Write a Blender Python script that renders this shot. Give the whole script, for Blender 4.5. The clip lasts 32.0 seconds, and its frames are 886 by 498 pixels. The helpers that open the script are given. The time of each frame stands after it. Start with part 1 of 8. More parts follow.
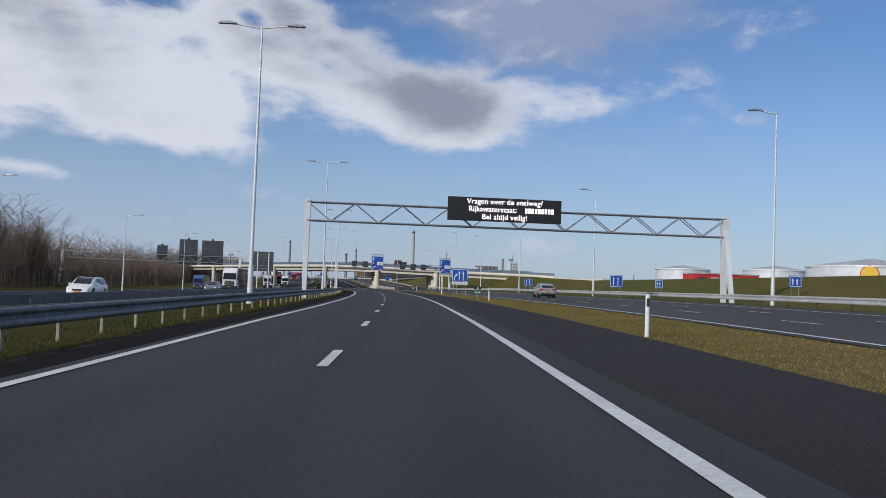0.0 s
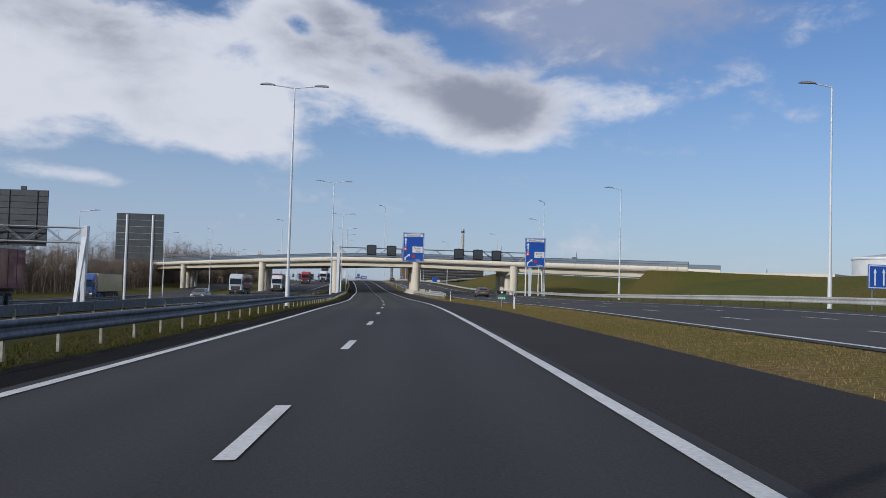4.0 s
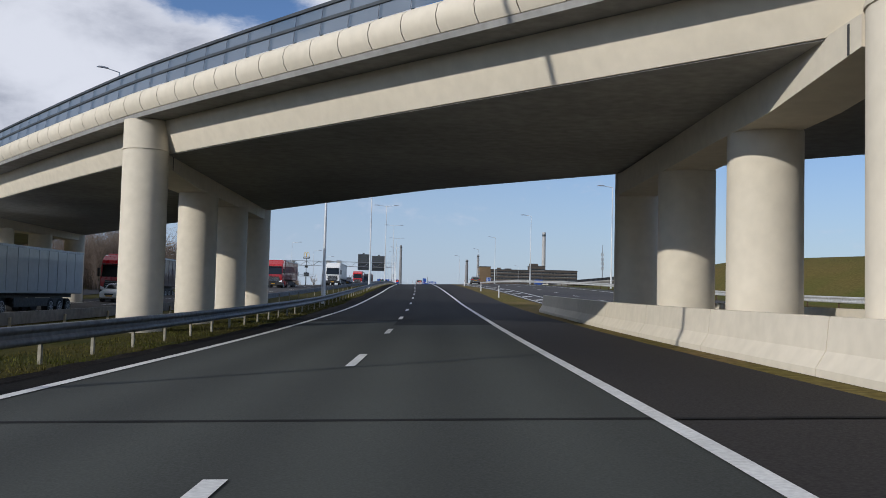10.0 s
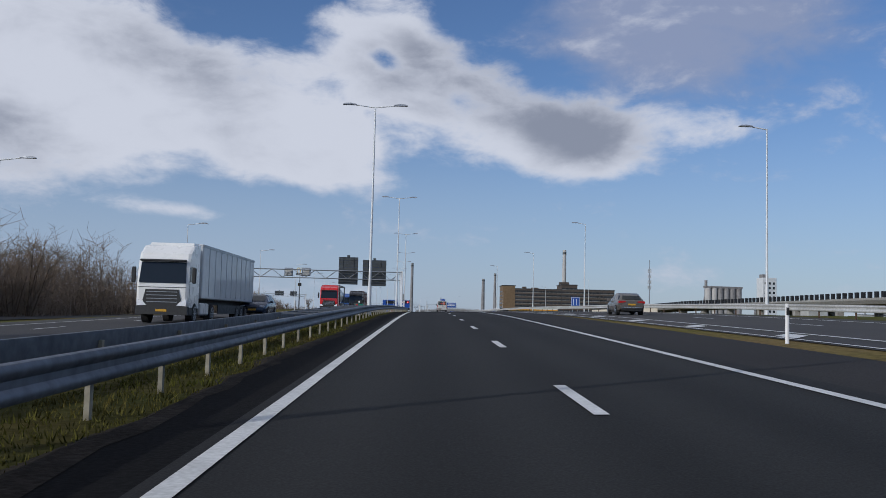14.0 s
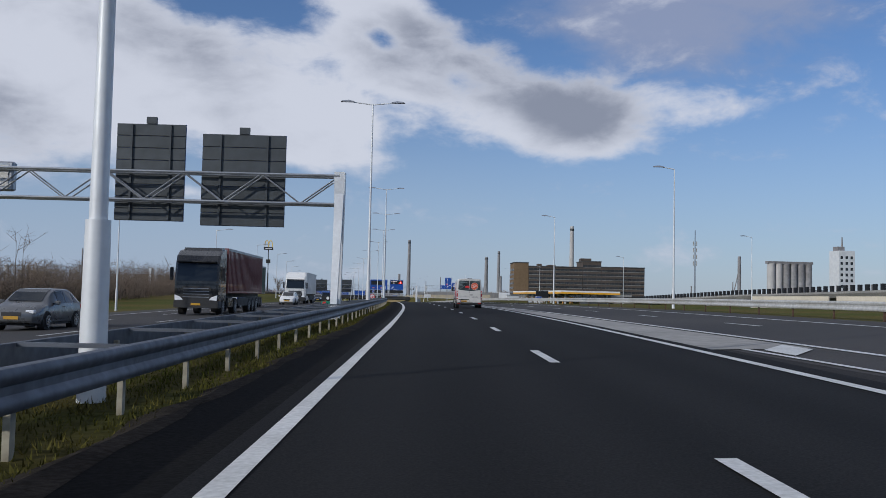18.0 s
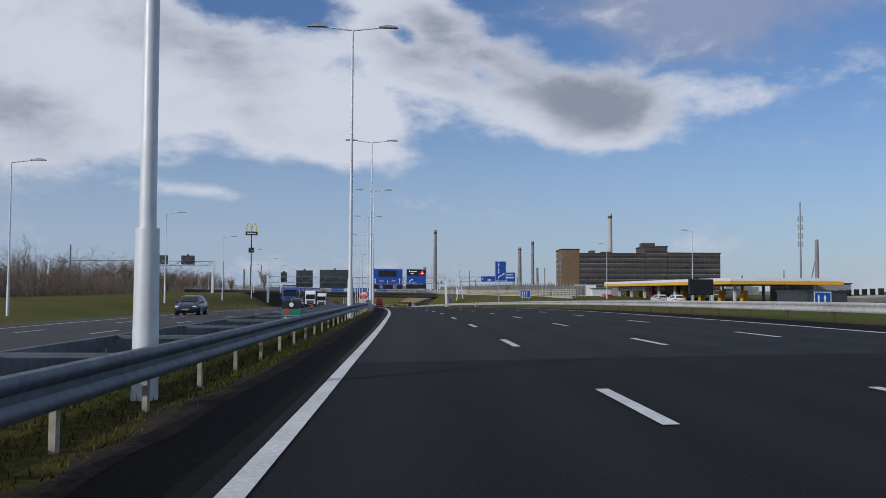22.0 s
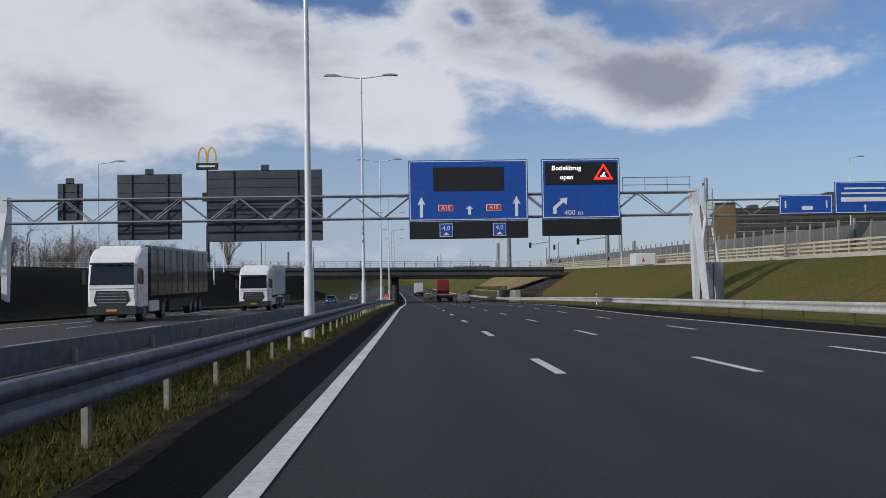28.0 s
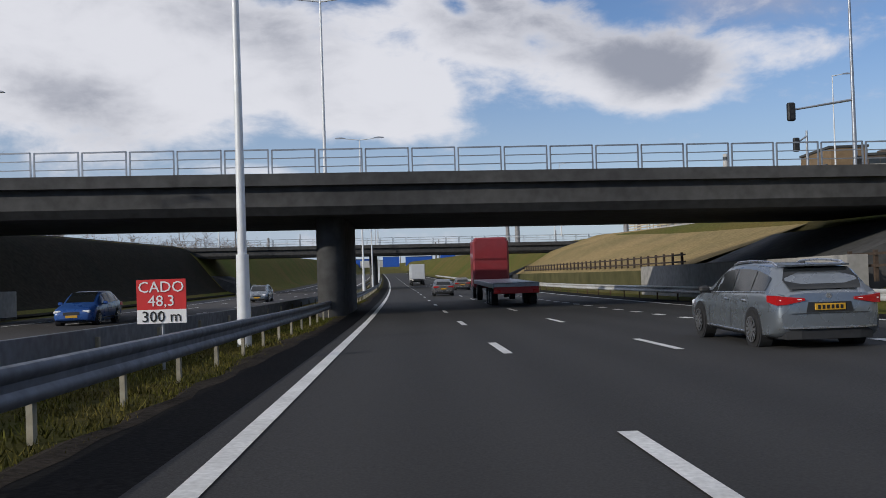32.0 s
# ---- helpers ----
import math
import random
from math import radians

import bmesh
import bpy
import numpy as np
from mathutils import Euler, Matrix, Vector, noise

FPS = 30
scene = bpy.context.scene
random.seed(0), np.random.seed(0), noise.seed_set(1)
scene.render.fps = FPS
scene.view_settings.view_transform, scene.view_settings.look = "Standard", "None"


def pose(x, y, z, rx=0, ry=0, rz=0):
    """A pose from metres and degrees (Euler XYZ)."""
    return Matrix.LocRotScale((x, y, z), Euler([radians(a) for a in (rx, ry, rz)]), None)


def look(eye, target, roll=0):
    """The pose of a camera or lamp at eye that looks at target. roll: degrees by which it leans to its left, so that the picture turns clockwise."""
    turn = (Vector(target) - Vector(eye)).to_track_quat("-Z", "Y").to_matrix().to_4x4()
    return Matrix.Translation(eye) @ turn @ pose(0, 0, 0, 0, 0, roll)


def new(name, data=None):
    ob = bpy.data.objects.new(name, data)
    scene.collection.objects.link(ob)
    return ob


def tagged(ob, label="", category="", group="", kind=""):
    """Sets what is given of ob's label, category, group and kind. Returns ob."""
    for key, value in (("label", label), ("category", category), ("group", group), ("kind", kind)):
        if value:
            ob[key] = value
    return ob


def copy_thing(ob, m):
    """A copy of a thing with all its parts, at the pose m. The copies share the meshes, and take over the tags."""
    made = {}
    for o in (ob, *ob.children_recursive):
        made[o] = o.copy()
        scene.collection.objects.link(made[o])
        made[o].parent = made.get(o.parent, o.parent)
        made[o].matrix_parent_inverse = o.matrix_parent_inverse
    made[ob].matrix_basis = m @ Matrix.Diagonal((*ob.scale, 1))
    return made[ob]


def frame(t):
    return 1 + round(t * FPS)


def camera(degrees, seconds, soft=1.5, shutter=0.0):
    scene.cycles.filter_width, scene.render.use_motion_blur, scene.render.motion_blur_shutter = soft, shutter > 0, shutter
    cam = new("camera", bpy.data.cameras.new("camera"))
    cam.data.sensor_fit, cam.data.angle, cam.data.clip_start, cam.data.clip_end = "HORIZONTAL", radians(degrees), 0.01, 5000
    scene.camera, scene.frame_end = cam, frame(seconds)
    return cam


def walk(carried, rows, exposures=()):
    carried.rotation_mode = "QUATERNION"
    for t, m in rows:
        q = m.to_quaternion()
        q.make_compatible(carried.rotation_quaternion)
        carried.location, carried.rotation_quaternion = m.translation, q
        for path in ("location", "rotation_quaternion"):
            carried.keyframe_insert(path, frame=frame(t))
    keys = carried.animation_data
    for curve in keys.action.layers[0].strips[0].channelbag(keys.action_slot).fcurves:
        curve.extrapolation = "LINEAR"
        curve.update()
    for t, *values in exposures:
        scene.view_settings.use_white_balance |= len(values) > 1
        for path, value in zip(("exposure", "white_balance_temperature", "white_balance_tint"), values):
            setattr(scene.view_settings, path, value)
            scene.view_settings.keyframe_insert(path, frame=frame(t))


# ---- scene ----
cam = camera(51.5, 32.0, soft=0.75)
# seconds, eye, target, roll
PATH = [
    (0, (-0.060, -0.010, 1.306), (-0.050, 19.972, 2.171), 2.17),
    (0.5, (-0.537, 14.620, 1.451), (-0.633, 34.601, 2.310), 2.10),
    (1, (-1.059, 29.247, 1.530), (-1.249, 49.228, 2.357), 2.14),
    (1.5, (-1.649, 43.863, 1.571), (-1.928, 63.846, 2.338), 2.06),
    (2, (-2.345, 58.479, 1.600), (-2.748, 78.456, 2.459), 1.92),
    (2.5, (-3.143, 73.092, 1.618), (-3.695, 93.064, 2.518), 1.80),
    (3, (-4.045, 87.703, 1.629), (-4.741, 107.670, 2.529), 1.70),
    (3.5, (-5.058, 102.309, 1.634), (-5.921, 122.270, 2.530), 1.69),
    (4, (-6.190, 116.912, 1.638), (-7.232, 136.866, 2.516), 1.67),
    (4.5, (-7.430, 131.509, 1.643), (-8.626, 151.455, 2.506), 1.66),
    (5, (-8.765, 146.097, 1.657), (-10.072, 166.037, 2.505), 1.64),
    (5.5, (-10.175, 160.680, 1.680), (-11.564, 180.615, 2.515), 1.62),
    (6, (-11.658, 175.256, 1.721), (-13.139, 195.183, 2.567), 1.63),
    (6.5, (-13.201, 189.839, 1.681), (-14.835, 209.752, 2.562), 1.64),
    (7, (-14.782, 204.400, 1.549), (-16.548, 224.301, 2.457), 1.36),
    (7.5, (-16.458, 218.917, 1.438), (-18.359, 238.806, 2.350), 1.11),
    (8, (-18.285, 233.448, 1.410), (-20.342, 253.322, 2.319), 0.91),
    (8.5, (-20.318, 247.946, 1.448), (-22.411, 267.817, 2.322), 1.07),
    (9, (-22.392, 262.384, 1.608), (-24.521, 282.251, 2.455), 0.96),
    (9.5, (-24.349, 276.828, 1.612), (-26.706, 296.667, 2.537), 1.31),
    (10, (-26.483, 291.286, 1.618), (-29.131, 311.083, 2.648), 1.46),
    (10.5, (-28.810, 305.728, 1.640), (-31.682, 325.487, 2.774), 1.68),
    (11, (-31.307, 320.152, 1.707), (-34.396, 339.873, 2.955), 1.85),
    (11.5, (-33.937, 334.557, 1.850), (-37.147, 354.252, 3.201), 1.79),
    (12, (-36.635, 348.950, 2.089), (-39.890, 368.635, 3.475), 1.84),
    (12.5, (-39.358, 363.331, 2.432), (-42.554, 383.020, 3.905), 1.84),
    (13, (-42.036, 377.701, 2.900), (-45.072, 397.413, 4.391), 1.75),
    (13.5, (-44.691, 392.060, 3.352), (-47.647, 411.782, 4.872), 1.61),
    (14, (-47.250, 406.468, 3.717), (-50.149, 426.202, 5.187), 1.51),
    (14.5, (-49.766, 420.911, 4.048), (-52.597, 440.652, 5.562), 1.55),
    (15, (-52.204, 435.354, 4.386), (-54.963, 455.112, 5.800), 1.45),
    (15.5, (-54.588, 449.800, 4.710), (-57.280, 469.575, 6.025), 1.36),
    (16, (-56.940, 464.252, 4.998), (-59.589, 484.038, 6.213), 1.26),
    (16.5, (-59.279, 478.710, 5.228), (-61.942, 498.500, 6.342), 1.17),
    (17, (-61.622, 493.180, 5.375), (-64.397, 512.954, 6.496), 1.14),
    (17.5, (-63.993, 507.641, 5.458), (-66.835, 527.410, 6.517), 1.18),
    (18, (-66.390, 522.079, 5.519), (-69.244, 541.847, 6.561), 1.26),
    (18.5, (-68.775, 536.499, 5.593), (-71.590, 556.276, 6.576), 1.40),
    (19, (-71.161, 550.899, 5.722), (-74.089, 570.653, 6.812), 1.51),
    (19.5, (-73.579, 565.307, 5.813), (-76.562, 585.059, 6.809), 1.27),
    (20, (-76.084, 579.693, 5.851), (-79.125, 599.438, 6.792), 0.91),
    (20.5, (-78.661, 594.057, 5.862), (-81.704, 613.797, 6.907), 0.71),
    (21, (-81.351, 608.397, 5.862), (-84.469, 628.129, 6.847), 0.61),
    (21.5, (-84.163, 622.729, 5.856), (-87.462, 642.430, 6.834), 0.48),
    (22, (-87.017, 637.084, 5.855), (-90.432, 656.768, 6.782), 0.29),
    (22.5, (-89.917, 651.464, 5.848), (-93.499, 671.119, 6.737), 0.37),
    (23, (-92.891, 665.844, 5.831), (-96.642, 685.468, 6.735), 0.49),
    (23.5, (-95.983, 680.187, 5.760), (-99.895, 699.785, 6.560), 0.54),
    (24, (-99.178, 694.495, 5.657), (-103.185, 714.072, 6.474), 0.49),
    (24.5, (-102.502, 708.758, 5.526), (-106.678, 728.300, 6.379), 0.56),
    (25, (-105.946, 722.982, 5.364), (-110.260, 742.498, 6.081), 0.54),
    (25.5, (-109.509, 737.171, 5.186), (-113.972, 756.651, 5.968), 0.29),
    (26, (-113.198, 751.329, 4.991), (-117.769, 770.786, 5.715), 0.09),
    (26.5, (-116.970, 765.468, 4.783), (-121.622, 784.908, 5.452), -0.12),
    (27, (-120.799, 779.593, 4.566), (-125.511, 799.021, 5.179), -0.35),
    (27.5, (-124.666, 793.717, 4.343), (-129.421, 813.135, 4.900), -0.59),
    (28, (-128.548, 807.849, 4.118), (-133.337, 827.259, 4.686), -0.91),
    (28.5, (-132.504, 821.963, 3.861), (-137.350, 841.360, 4.398), -1.16),
    (29, (-136.450, 836.080, 3.579), (-141.298, 855.476, 4.112), -1.16),
    (29.5, (-140.398, 850.194, 3.297), (-145.243, 869.593, 3.761), -1.34),
    (30, (-144.340, 864.305, 3.026), (-149.159, 883.712, 3.414), -1.40),
    (30.5, (-148.286, 878.416, 2.745), (-153.109, 897.823, 3.063), -1.47),
    (31, (-152.248, 892.524, 2.412), (-157.134, 911.915, 2.723), -1.53),
    (31.5, (-156.151, 906.638, 2.081), (-160.962, 926.048, 2.401), -1.59),
    (32, (-160.027, 920.759, 1.635), (-164.744, 940.194, 1.957), -1.84),
]
walk(cam, [(t, look(eye, target, roll)) for t, eye, target, roll in PATH], [(t, stops, kelvin, 10) for t, stops, kelvin in ((0, 0.0, 6100), (9.5, 0.0, 6150), (10.5, 0.25, 6150), (11.2, 0.25, 6100), (12.2, -0.12, 6000), (24, -0.1, 6050), (28.5, -0.02, 6300), (30, 0.12, 6400), (32, 0.12, 6450))])

# world, sun and light
SUN_AZ, SUN_EL = radians(-138.0), radians(22.0)      # from +y, clockwise positive: behind and to the left
world = bpy.data.worlds.new("sky")
scene.world = world
world.use_nodes = True
wn, wl = world.node_tree.nodes, world.node_tree.links
wn.clear()


def wnode(kind, **values):
    n = wn.new(kind)
    for k, v in values.items():
        if k in n.inputs:
            n.inputs[k].default_value = v
    return n


def wmath(op, a, b=None, c=None, clamp=False):
    n = wn.new("ShaderNodeMath")
    n.operation, n.use_clamp = op, clamp
    for i, v in enumerate((a, b, c)):
        if v is None:
            continue
        if isinstance(v, (int, float)):
            n.inputs[i].default_value = v
        else:
            wl.new(v, n.inputs[i])
    return n.outputs[0]


def wmap(value, lo, hi, out0=0.0, out1=1.0):
    n = wn.new("ShaderNodeMapRange")
    n.interpolation_type = "SMOOTHSTEP"
    wl.new(value, n.inputs[0])
    for i, v in enumerate((lo, hi, out0, out1)):
        n.inputs[i + 1].default_value = v
    return n.outputs[0]


def wmix(fac, a, b):
    n = wn.new("ShaderNodeMix")
    n.data_type = "RGBA"
    for i, v in ((0, fac), (6, a), (7, b)):
        if isinstance(v, (tuple, float)):
            n.inputs[i].default_value = v
        else:
            wl.new(v, n.inputs[i])
    return n.outputs[2]


sky = wn.new("ShaderNodeTexSky")
sky.sky_type, sky.sun_disc = "NISHITA", False
sky.sun_elevation, sky.sun_rotation = SUN_EL, SUN_AZ
sky.air_density, sky.dust_density, sky.ozone_density = 1.0, 0.35, 1.6
direction = wn.new("ShaderNodeTexCoord").outputs["Generated"]
split = wn.new("ShaderNodeSeparateXYZ")
wl.new(direction, split.inputs[0])
dx, dy, dz = split.outputs
around, height = wmath("ARCTAN2", dx, dy), wmath("ARCSINE", dz)
layer = wn.new("ShaderNodeCombineXYZ")
wl.new(around, layer.inputs[0])
wl.new(wmath("MULTIPLY", height, 1.9), layer.inputs[1])


def wnoise(scale, detail, rough, shift, warp=0.0):
    m = wn.new("ShaderNodeMapping")
    m.inputs["Location"].default_value = shift
    wl.new(layer.outputs[0], m.inputs[0])
    n = wn.new("ShaderNodeTexNoise")
    n.inputs["Scale"].default_value, n.inputs["Detail"].default_value = scale, detail
    n.inputs["Roughness"].default_value, n.inputs["Distortion"].default_value = rough, warp
    wl.new(m.outputs[0], n.inputs["Vector"])
    return n.outputs["Fac"]


def bulk(az, el, wide, high, lean=0.0, soft=0.0):
    """One cloud's body: 1 at its middle, 0 at its rim; lean: degrees by which it falls to the right."""
    a, b = wmath("SUBTRACT", around, radians(az)), wmath("SUBTRACT", height, radians(el))
    c, s = math.cos(radians(lean)), math.sin(radians(lean))
    u = wmath("DIVIDE", wmath("SUBTRACT", wmath("MULTIPLY", a, c), wmath("MULTIPLY", b, s)), radians(wide))
    v = wmath("DIVIDE", wmath("ADD", wmath("MULTIPLY", a, s), wmath("MULTIPLY", b, c)), radians(high))
    r = wmath("SQRT", wmath("ADD", wmath("MULTIPLY", u, u), wmath("MULTIPLY", v, v)))
    return wmap(r, soft, 1.0, 1.0, 0.0)


def wsum(*terms):
    """The sum of (weight, value) pairs."""
    total = None
    for weight, value in terms:
        term = wmath("MULTIPLY", value, weight)
        total = term if total is None else wmath("ADD", total, term)
    return total


# heaped clouds before and to the left of the road, a thin grey veil high on the right, clear sky low down
billow = wnoise(5.5, 10, 0.58, (3.1, 1.7, 0.0), 0.25)
puffs = wnoise(15.0, 10, 0.60, (0.4, 5.2, 1.0), 0.35)
ragged = wsum((1.75, wmath("SUBTRACT", billow, 0.5)), (1.05, wmath("SUBTRACT", puffs, 0.5)))
long_body = bulk(-7.5, 13.2, 14.0, 4.8, 14.0, 0.15)
nose = bulk(-0.4, 10.9, 6.5, 3.4, 12.0, 0.1)
bank_left = bulk(-32.0, 12.8, 22.0, 7.0, 2.0, 0.35)
bridge_cloud = bulk(-17.0, 10.4, 8.5, 3.6, 12.0, 0.2)
heads = bulk(-12.8, 17.6, 6.5, 3.2, 8.0, 0.1)
wisp = bulk(6.0, 11.6, 7.5, 2.2, 6.0)
streak = bulk(-25.5, 6.0, 6.5, 1.0, 3.0)
above = wmap(height, radians(20), radians(34), 0.0, 0.45)
gap_one, gap_two = bulk(-22.6, 18.2, 6.0, 2.6, -12.0), bulk(-12.4, 15.9, 2.6, 1.3, 20.0)
field = wsum((0.88, long_body), (0.78, nose), (0.95, bank_left), (0.80, bridge_cloud), (0.75, heads), (0.42, wisp), (0.60, streak), (-0.80, gap_one), (-0.85, gap_two), (1.0, above), (1.0, ragged))
cover = wmap(field, 0.10, 0.66)
thick = wmap(field, 0.42, 1.10)
veil = bulk(6.5, 18.0, 14.5, 6.6, 0.0, 0.1)
veil_cover = wmath("MULTIPLY", wmap(wsum((0.80, veil), (0.75, ragged)), 0.05, 0.75), 0.85)
# the sunlit side is towards the lower left of each body
patches = wnoise(8.0, 9, 0.58, (7.3, 4.4, 2.0), 0.3)
dark_core = wsum((0.80, bulk(-5.6, 14.0, 14.0, 4.8, 14.0, 0.1)), (0.62, bulk(0.4, 11.4, 6.5, 3.0, 12.0, 0.1)), (0.52, bulk(-35.0, 9.8, 8.0, 3.4, 8.0)), (0.48, bulk(-23.5, 14.6, 8.0, 3.2, 14.0)), (0.10, bank_left), (0.35, above), (1.15, wmath("SUBTRACT", patches, 0.5)), (0.30, ragged))
shade = wmath("MULTIPLY", wmap(dark_core, 0.0, 0.90), wmath("ADD", wmath("MULTIPLY", thick, 0.62), 0.38))
low = wmath("MULTIPLY", wmap(dz, 0.0, 0.26, 0.80, 0.0), wmap(around, radians(-30), radians(14), 1.0, 0.72))
white, grey, haze = (1.06, 1.06, 1.12, 1.0), (0.43, 0.45, 0.53, 1.0), (0.60, 0.71, 0.90, 1.0)
veil_colour = (0.47, 0.52, 0.70, 1.0)
cloud_colour = wmix(shade, white, grey)
background = wn.new("ShaderNodeBackground")
sky_gain = wn.new("ShaderNodeVectorMath")
sky_gain.operation = "SCALE"
blue = wn.new("ShaderNodeMix")
blue.data_type, blue.blend_type = "RGBA", "MULTIPLY"
blue.inputs[0].default_value, blue.inputs[7].default_value = 1.0, (0.82, 0.95, 1.22, 1.0)
wl.new(sky.outputs[0], blue.inputs[6])
wl.new(blue.outputs[2], sky_gain.inputs[0])
sky_gain.inputs["Scale"].default_value = 0.115
cloud_gain = wn.new("ShaderNodeVectorMath")
cloud_gain.operation = "SCALE"
cloud_gain.inputs["Scale"].default_value = 0.66
clear = wmix(veil_cover, wmix(low, sky_gain.outputs[0], haze), veil_colour)
wl.new(wmix(wmath("MULTIPLY", cover, 0.94), clear, cloud_colour), cloud_gain.inputs[0])
wl.new(cloud_gain.outputs[0], background.inputs[0])
background.inputs[1].default_value = 1.0
wl.new(background.outputs[0], wn.new("ShaderNodeOutputWorld").inputs[0])

sun = new("sun", bpy.data.lights.new("sun", "SUN"))
sun.data.energy, sun.data.angle, sun.data.color = 2.7, radians(0.6), (1.0, 0.93, 0.82)
sun_way = Vector((math.sin(SUN_AZ) * math.cos(SUN_EL), math.cos(SUN_AZ) * math.cos(SUN_EL), math.sin(SUN_EL)))
sun.matrix_world = look(sun_way * 50, (0, 0, 0))


# materials
def mat(name, colour, rough=0.6, metal=0.0, vary=0.15, fine=8.0, coarse=0.5, bump=0.0, second=None, where="Object", spread=0.0, emit=0.0, gloss=0.5, tracks=0.0, islands=0.0):
    """A surface whose colour drifts at two scales, with fine relief; second: the colour of its stains or patches."""
    m = bpy.data.materials.new(name)
    m.use_nodes = True
    nt = m.node_tree
    bsdf = nt.nodes["Principled BSDF"]
    bsdf.inputs["Roughness"].default_value, bsdf.inputs["Metallic"].default_value = rough, metal
    if where == "Object":
        place = nt.nodes.new("ShaderNodeTexCoord").outputs["Object"]
    else:
        place = nt.nodes.new("ShaderNodeNewGeometry").outputs["Position"]

    def noise_node(scale, detail):
        n = nt.nodes.new("ShaderNodeTexNoise")
        n.inputs["Scale"].default_value, n.inputs["Detail"].default_value = scale, detail
        nt.links.new(place, n.inputs["Vector"])
        return n.outputs["Fac"]

    def ranged(v, lo, hi, a, b):
        n = nt.nodes.new("ShaderNodeMapRange")
        nt.links.new(v, n.inputs[0])
        for i, x in enumerate((lo, hi, a, b)):
            n.inputs[i + 1].default_value = x
        return n.outputs[0]

    def mixed(fac, a, b, blend="MIX"):
        n = nt.nodes.new("ShaderNodeMix")
        n.data_type, n.blend_type = "RGBA", blend
        for i, x in ((0, fac), (6, a), (7, b)):
            if isinstance(x, tuple):
                n.inputs[i].default_value = (*x, 1)
            elif isinstance(x, float):
                n.inputs[i].default_value = x
            else:
                nt.links.new(x, n.inputs[i])
        return n.outputs[2]

    small, large = noise_node(fine, 5), noise_node(coarse, 4)
    other = second or tuple(c * (1 - vary) for c in colour)
    tone = mixed(ranged(large, 0.35, 0.65, 0.0, 1.0), colour, other)
    tone = mixed(ranged(small, 0.3, 0.7, 0.0, 1.0), tone, mixed(1.0, tone, (1 - vary,) * 3, "MULTIPLY"))
    if spread:
        info = nt.nodes.new("ShaderNodeObjectInfo")
        tone = mixed(1.0, tone, ranged(info.outputs["Random"], 0, 1, 1 - spread, 1.0), "MULTIPLY")
    if tracks:
        across = nt.nodes.new("ShaderNodeAttribute")
        across.attribute_name = "across"
        wave = nt.nodes.new("ShaderNodeMath")
        wave.operation = "SINE"
        turn = nt.nodes.new("ShaderNodeMath")
        turn.operation = "MULTIPLY_ADD"
        turn.inputs[1].default_value, turn.inputs[2].default_value = 3.59, 4.9
        nt.links.new(across.outputs["Fac"], turn.inputs[0])
        nt.links.new(turn.outputs[0], wave.inputs[0])
        tone = mixed(1.0, tone, ranged(wave.outputs[0], -1, 1, 1 - tracks, 1 + tracks), "MULTIPLY")
    if islands:
        isle = nt.nodes.new("ShaderNodeNewGeometry")
        tone = mixed(1.0, tone, ranged(isle.outputs["Random Per Island"], 0, 1, 1 - islands, 1 + islands), "MULTIPLY")
    bsdf.inputs["Specular IOR Level"].default_value = gloss
    nt.links.new(tone, bsdf.inputs["Base Color"])
    nt.links.new(ranged(small, 0.2, 0.8, max(rough - 0.12, 0.03), min(rough + 0.12, 1)), bsdf.inputs["Roughness"])
    if bump:
        b = nt.nodes.new("ShaderNodeBump")
        b.inputs["Strength"].default_value, b.inputs["Distance"].default_value = bump, 0.02
        nt.links.new(small, b.inputs["Height"])
        nt.links.new(b.outputs[0], bsdf.inputs["Normal"])
    if emit:
        nt.links.new(tone, bsdf.inputs["Emission Color"])
        bsdf.inputs["Emission Strength"].default_value = emit
    return m


ASPHALT = mat("asphalt", (0.036, 0.035, 0.036), 0.85, vary=0.22, fine=45, coarse=0.06, bump=0.12, second=(0.029, 0.029, 0.030), where="W", gloss=0.3, tracks=0.12)
ASPHALT_DARK = mat("asphalt_dark", (0.0160, 0.0158, 0.0160), 0.85, vary=0.22, fine=45, coarse=0.06, bump=0.12, second=(0.0125, 0.0124, 0.0126), where="W", gloss=0.10, tracks=0.16)
ASPHALT_GREEN = mat("asphalt_worn", (0.048, 0.052, 0.045), 0.88, vary=0.22, fine=45, coarse=0.09, bump=0.12, second=(0.039, 0.043, 0.038), where="W", gloss=0.3, tracks=0.16)
ASPHALT_MID = mat("asphalt_fresh", (0.0190, 0.0195, 0.0195), 0.85, vary=0.22, fine=45, coarse=0.06, bump=0.12, second=(0.0155, 0.0160, 0.0160), where="W", gloss=0.12, tracks=0.14)
ASPHALT_GREY = mat("asphalt_greyed", (0.0255, 0.0255, 0.0245), 0.85, vary=0.22, fine=45, coarse=0.06, bump=0.12, second=(0.0205, 0.0205, 0.0198), where="W", gloss=0.15, tracks=0.16)
JOINT_PALE = mat("joint_filler", (0.17, 0.17, 0.165), 0.85, vary=0.35, fine=12, coarse=1.2, bump=0.2, second=(0.11, 0.11, 0.11), where="W", gloss=0.2)
ASPHALT_OLD = mat("asphalt_old", (0.068, 0.063, 0.060), 0.88, vary=0.25, fine=30, coarse=0.08, bump=0.12, second=(0.045, 0.043, 0.043), where="W", gloss=0.3)
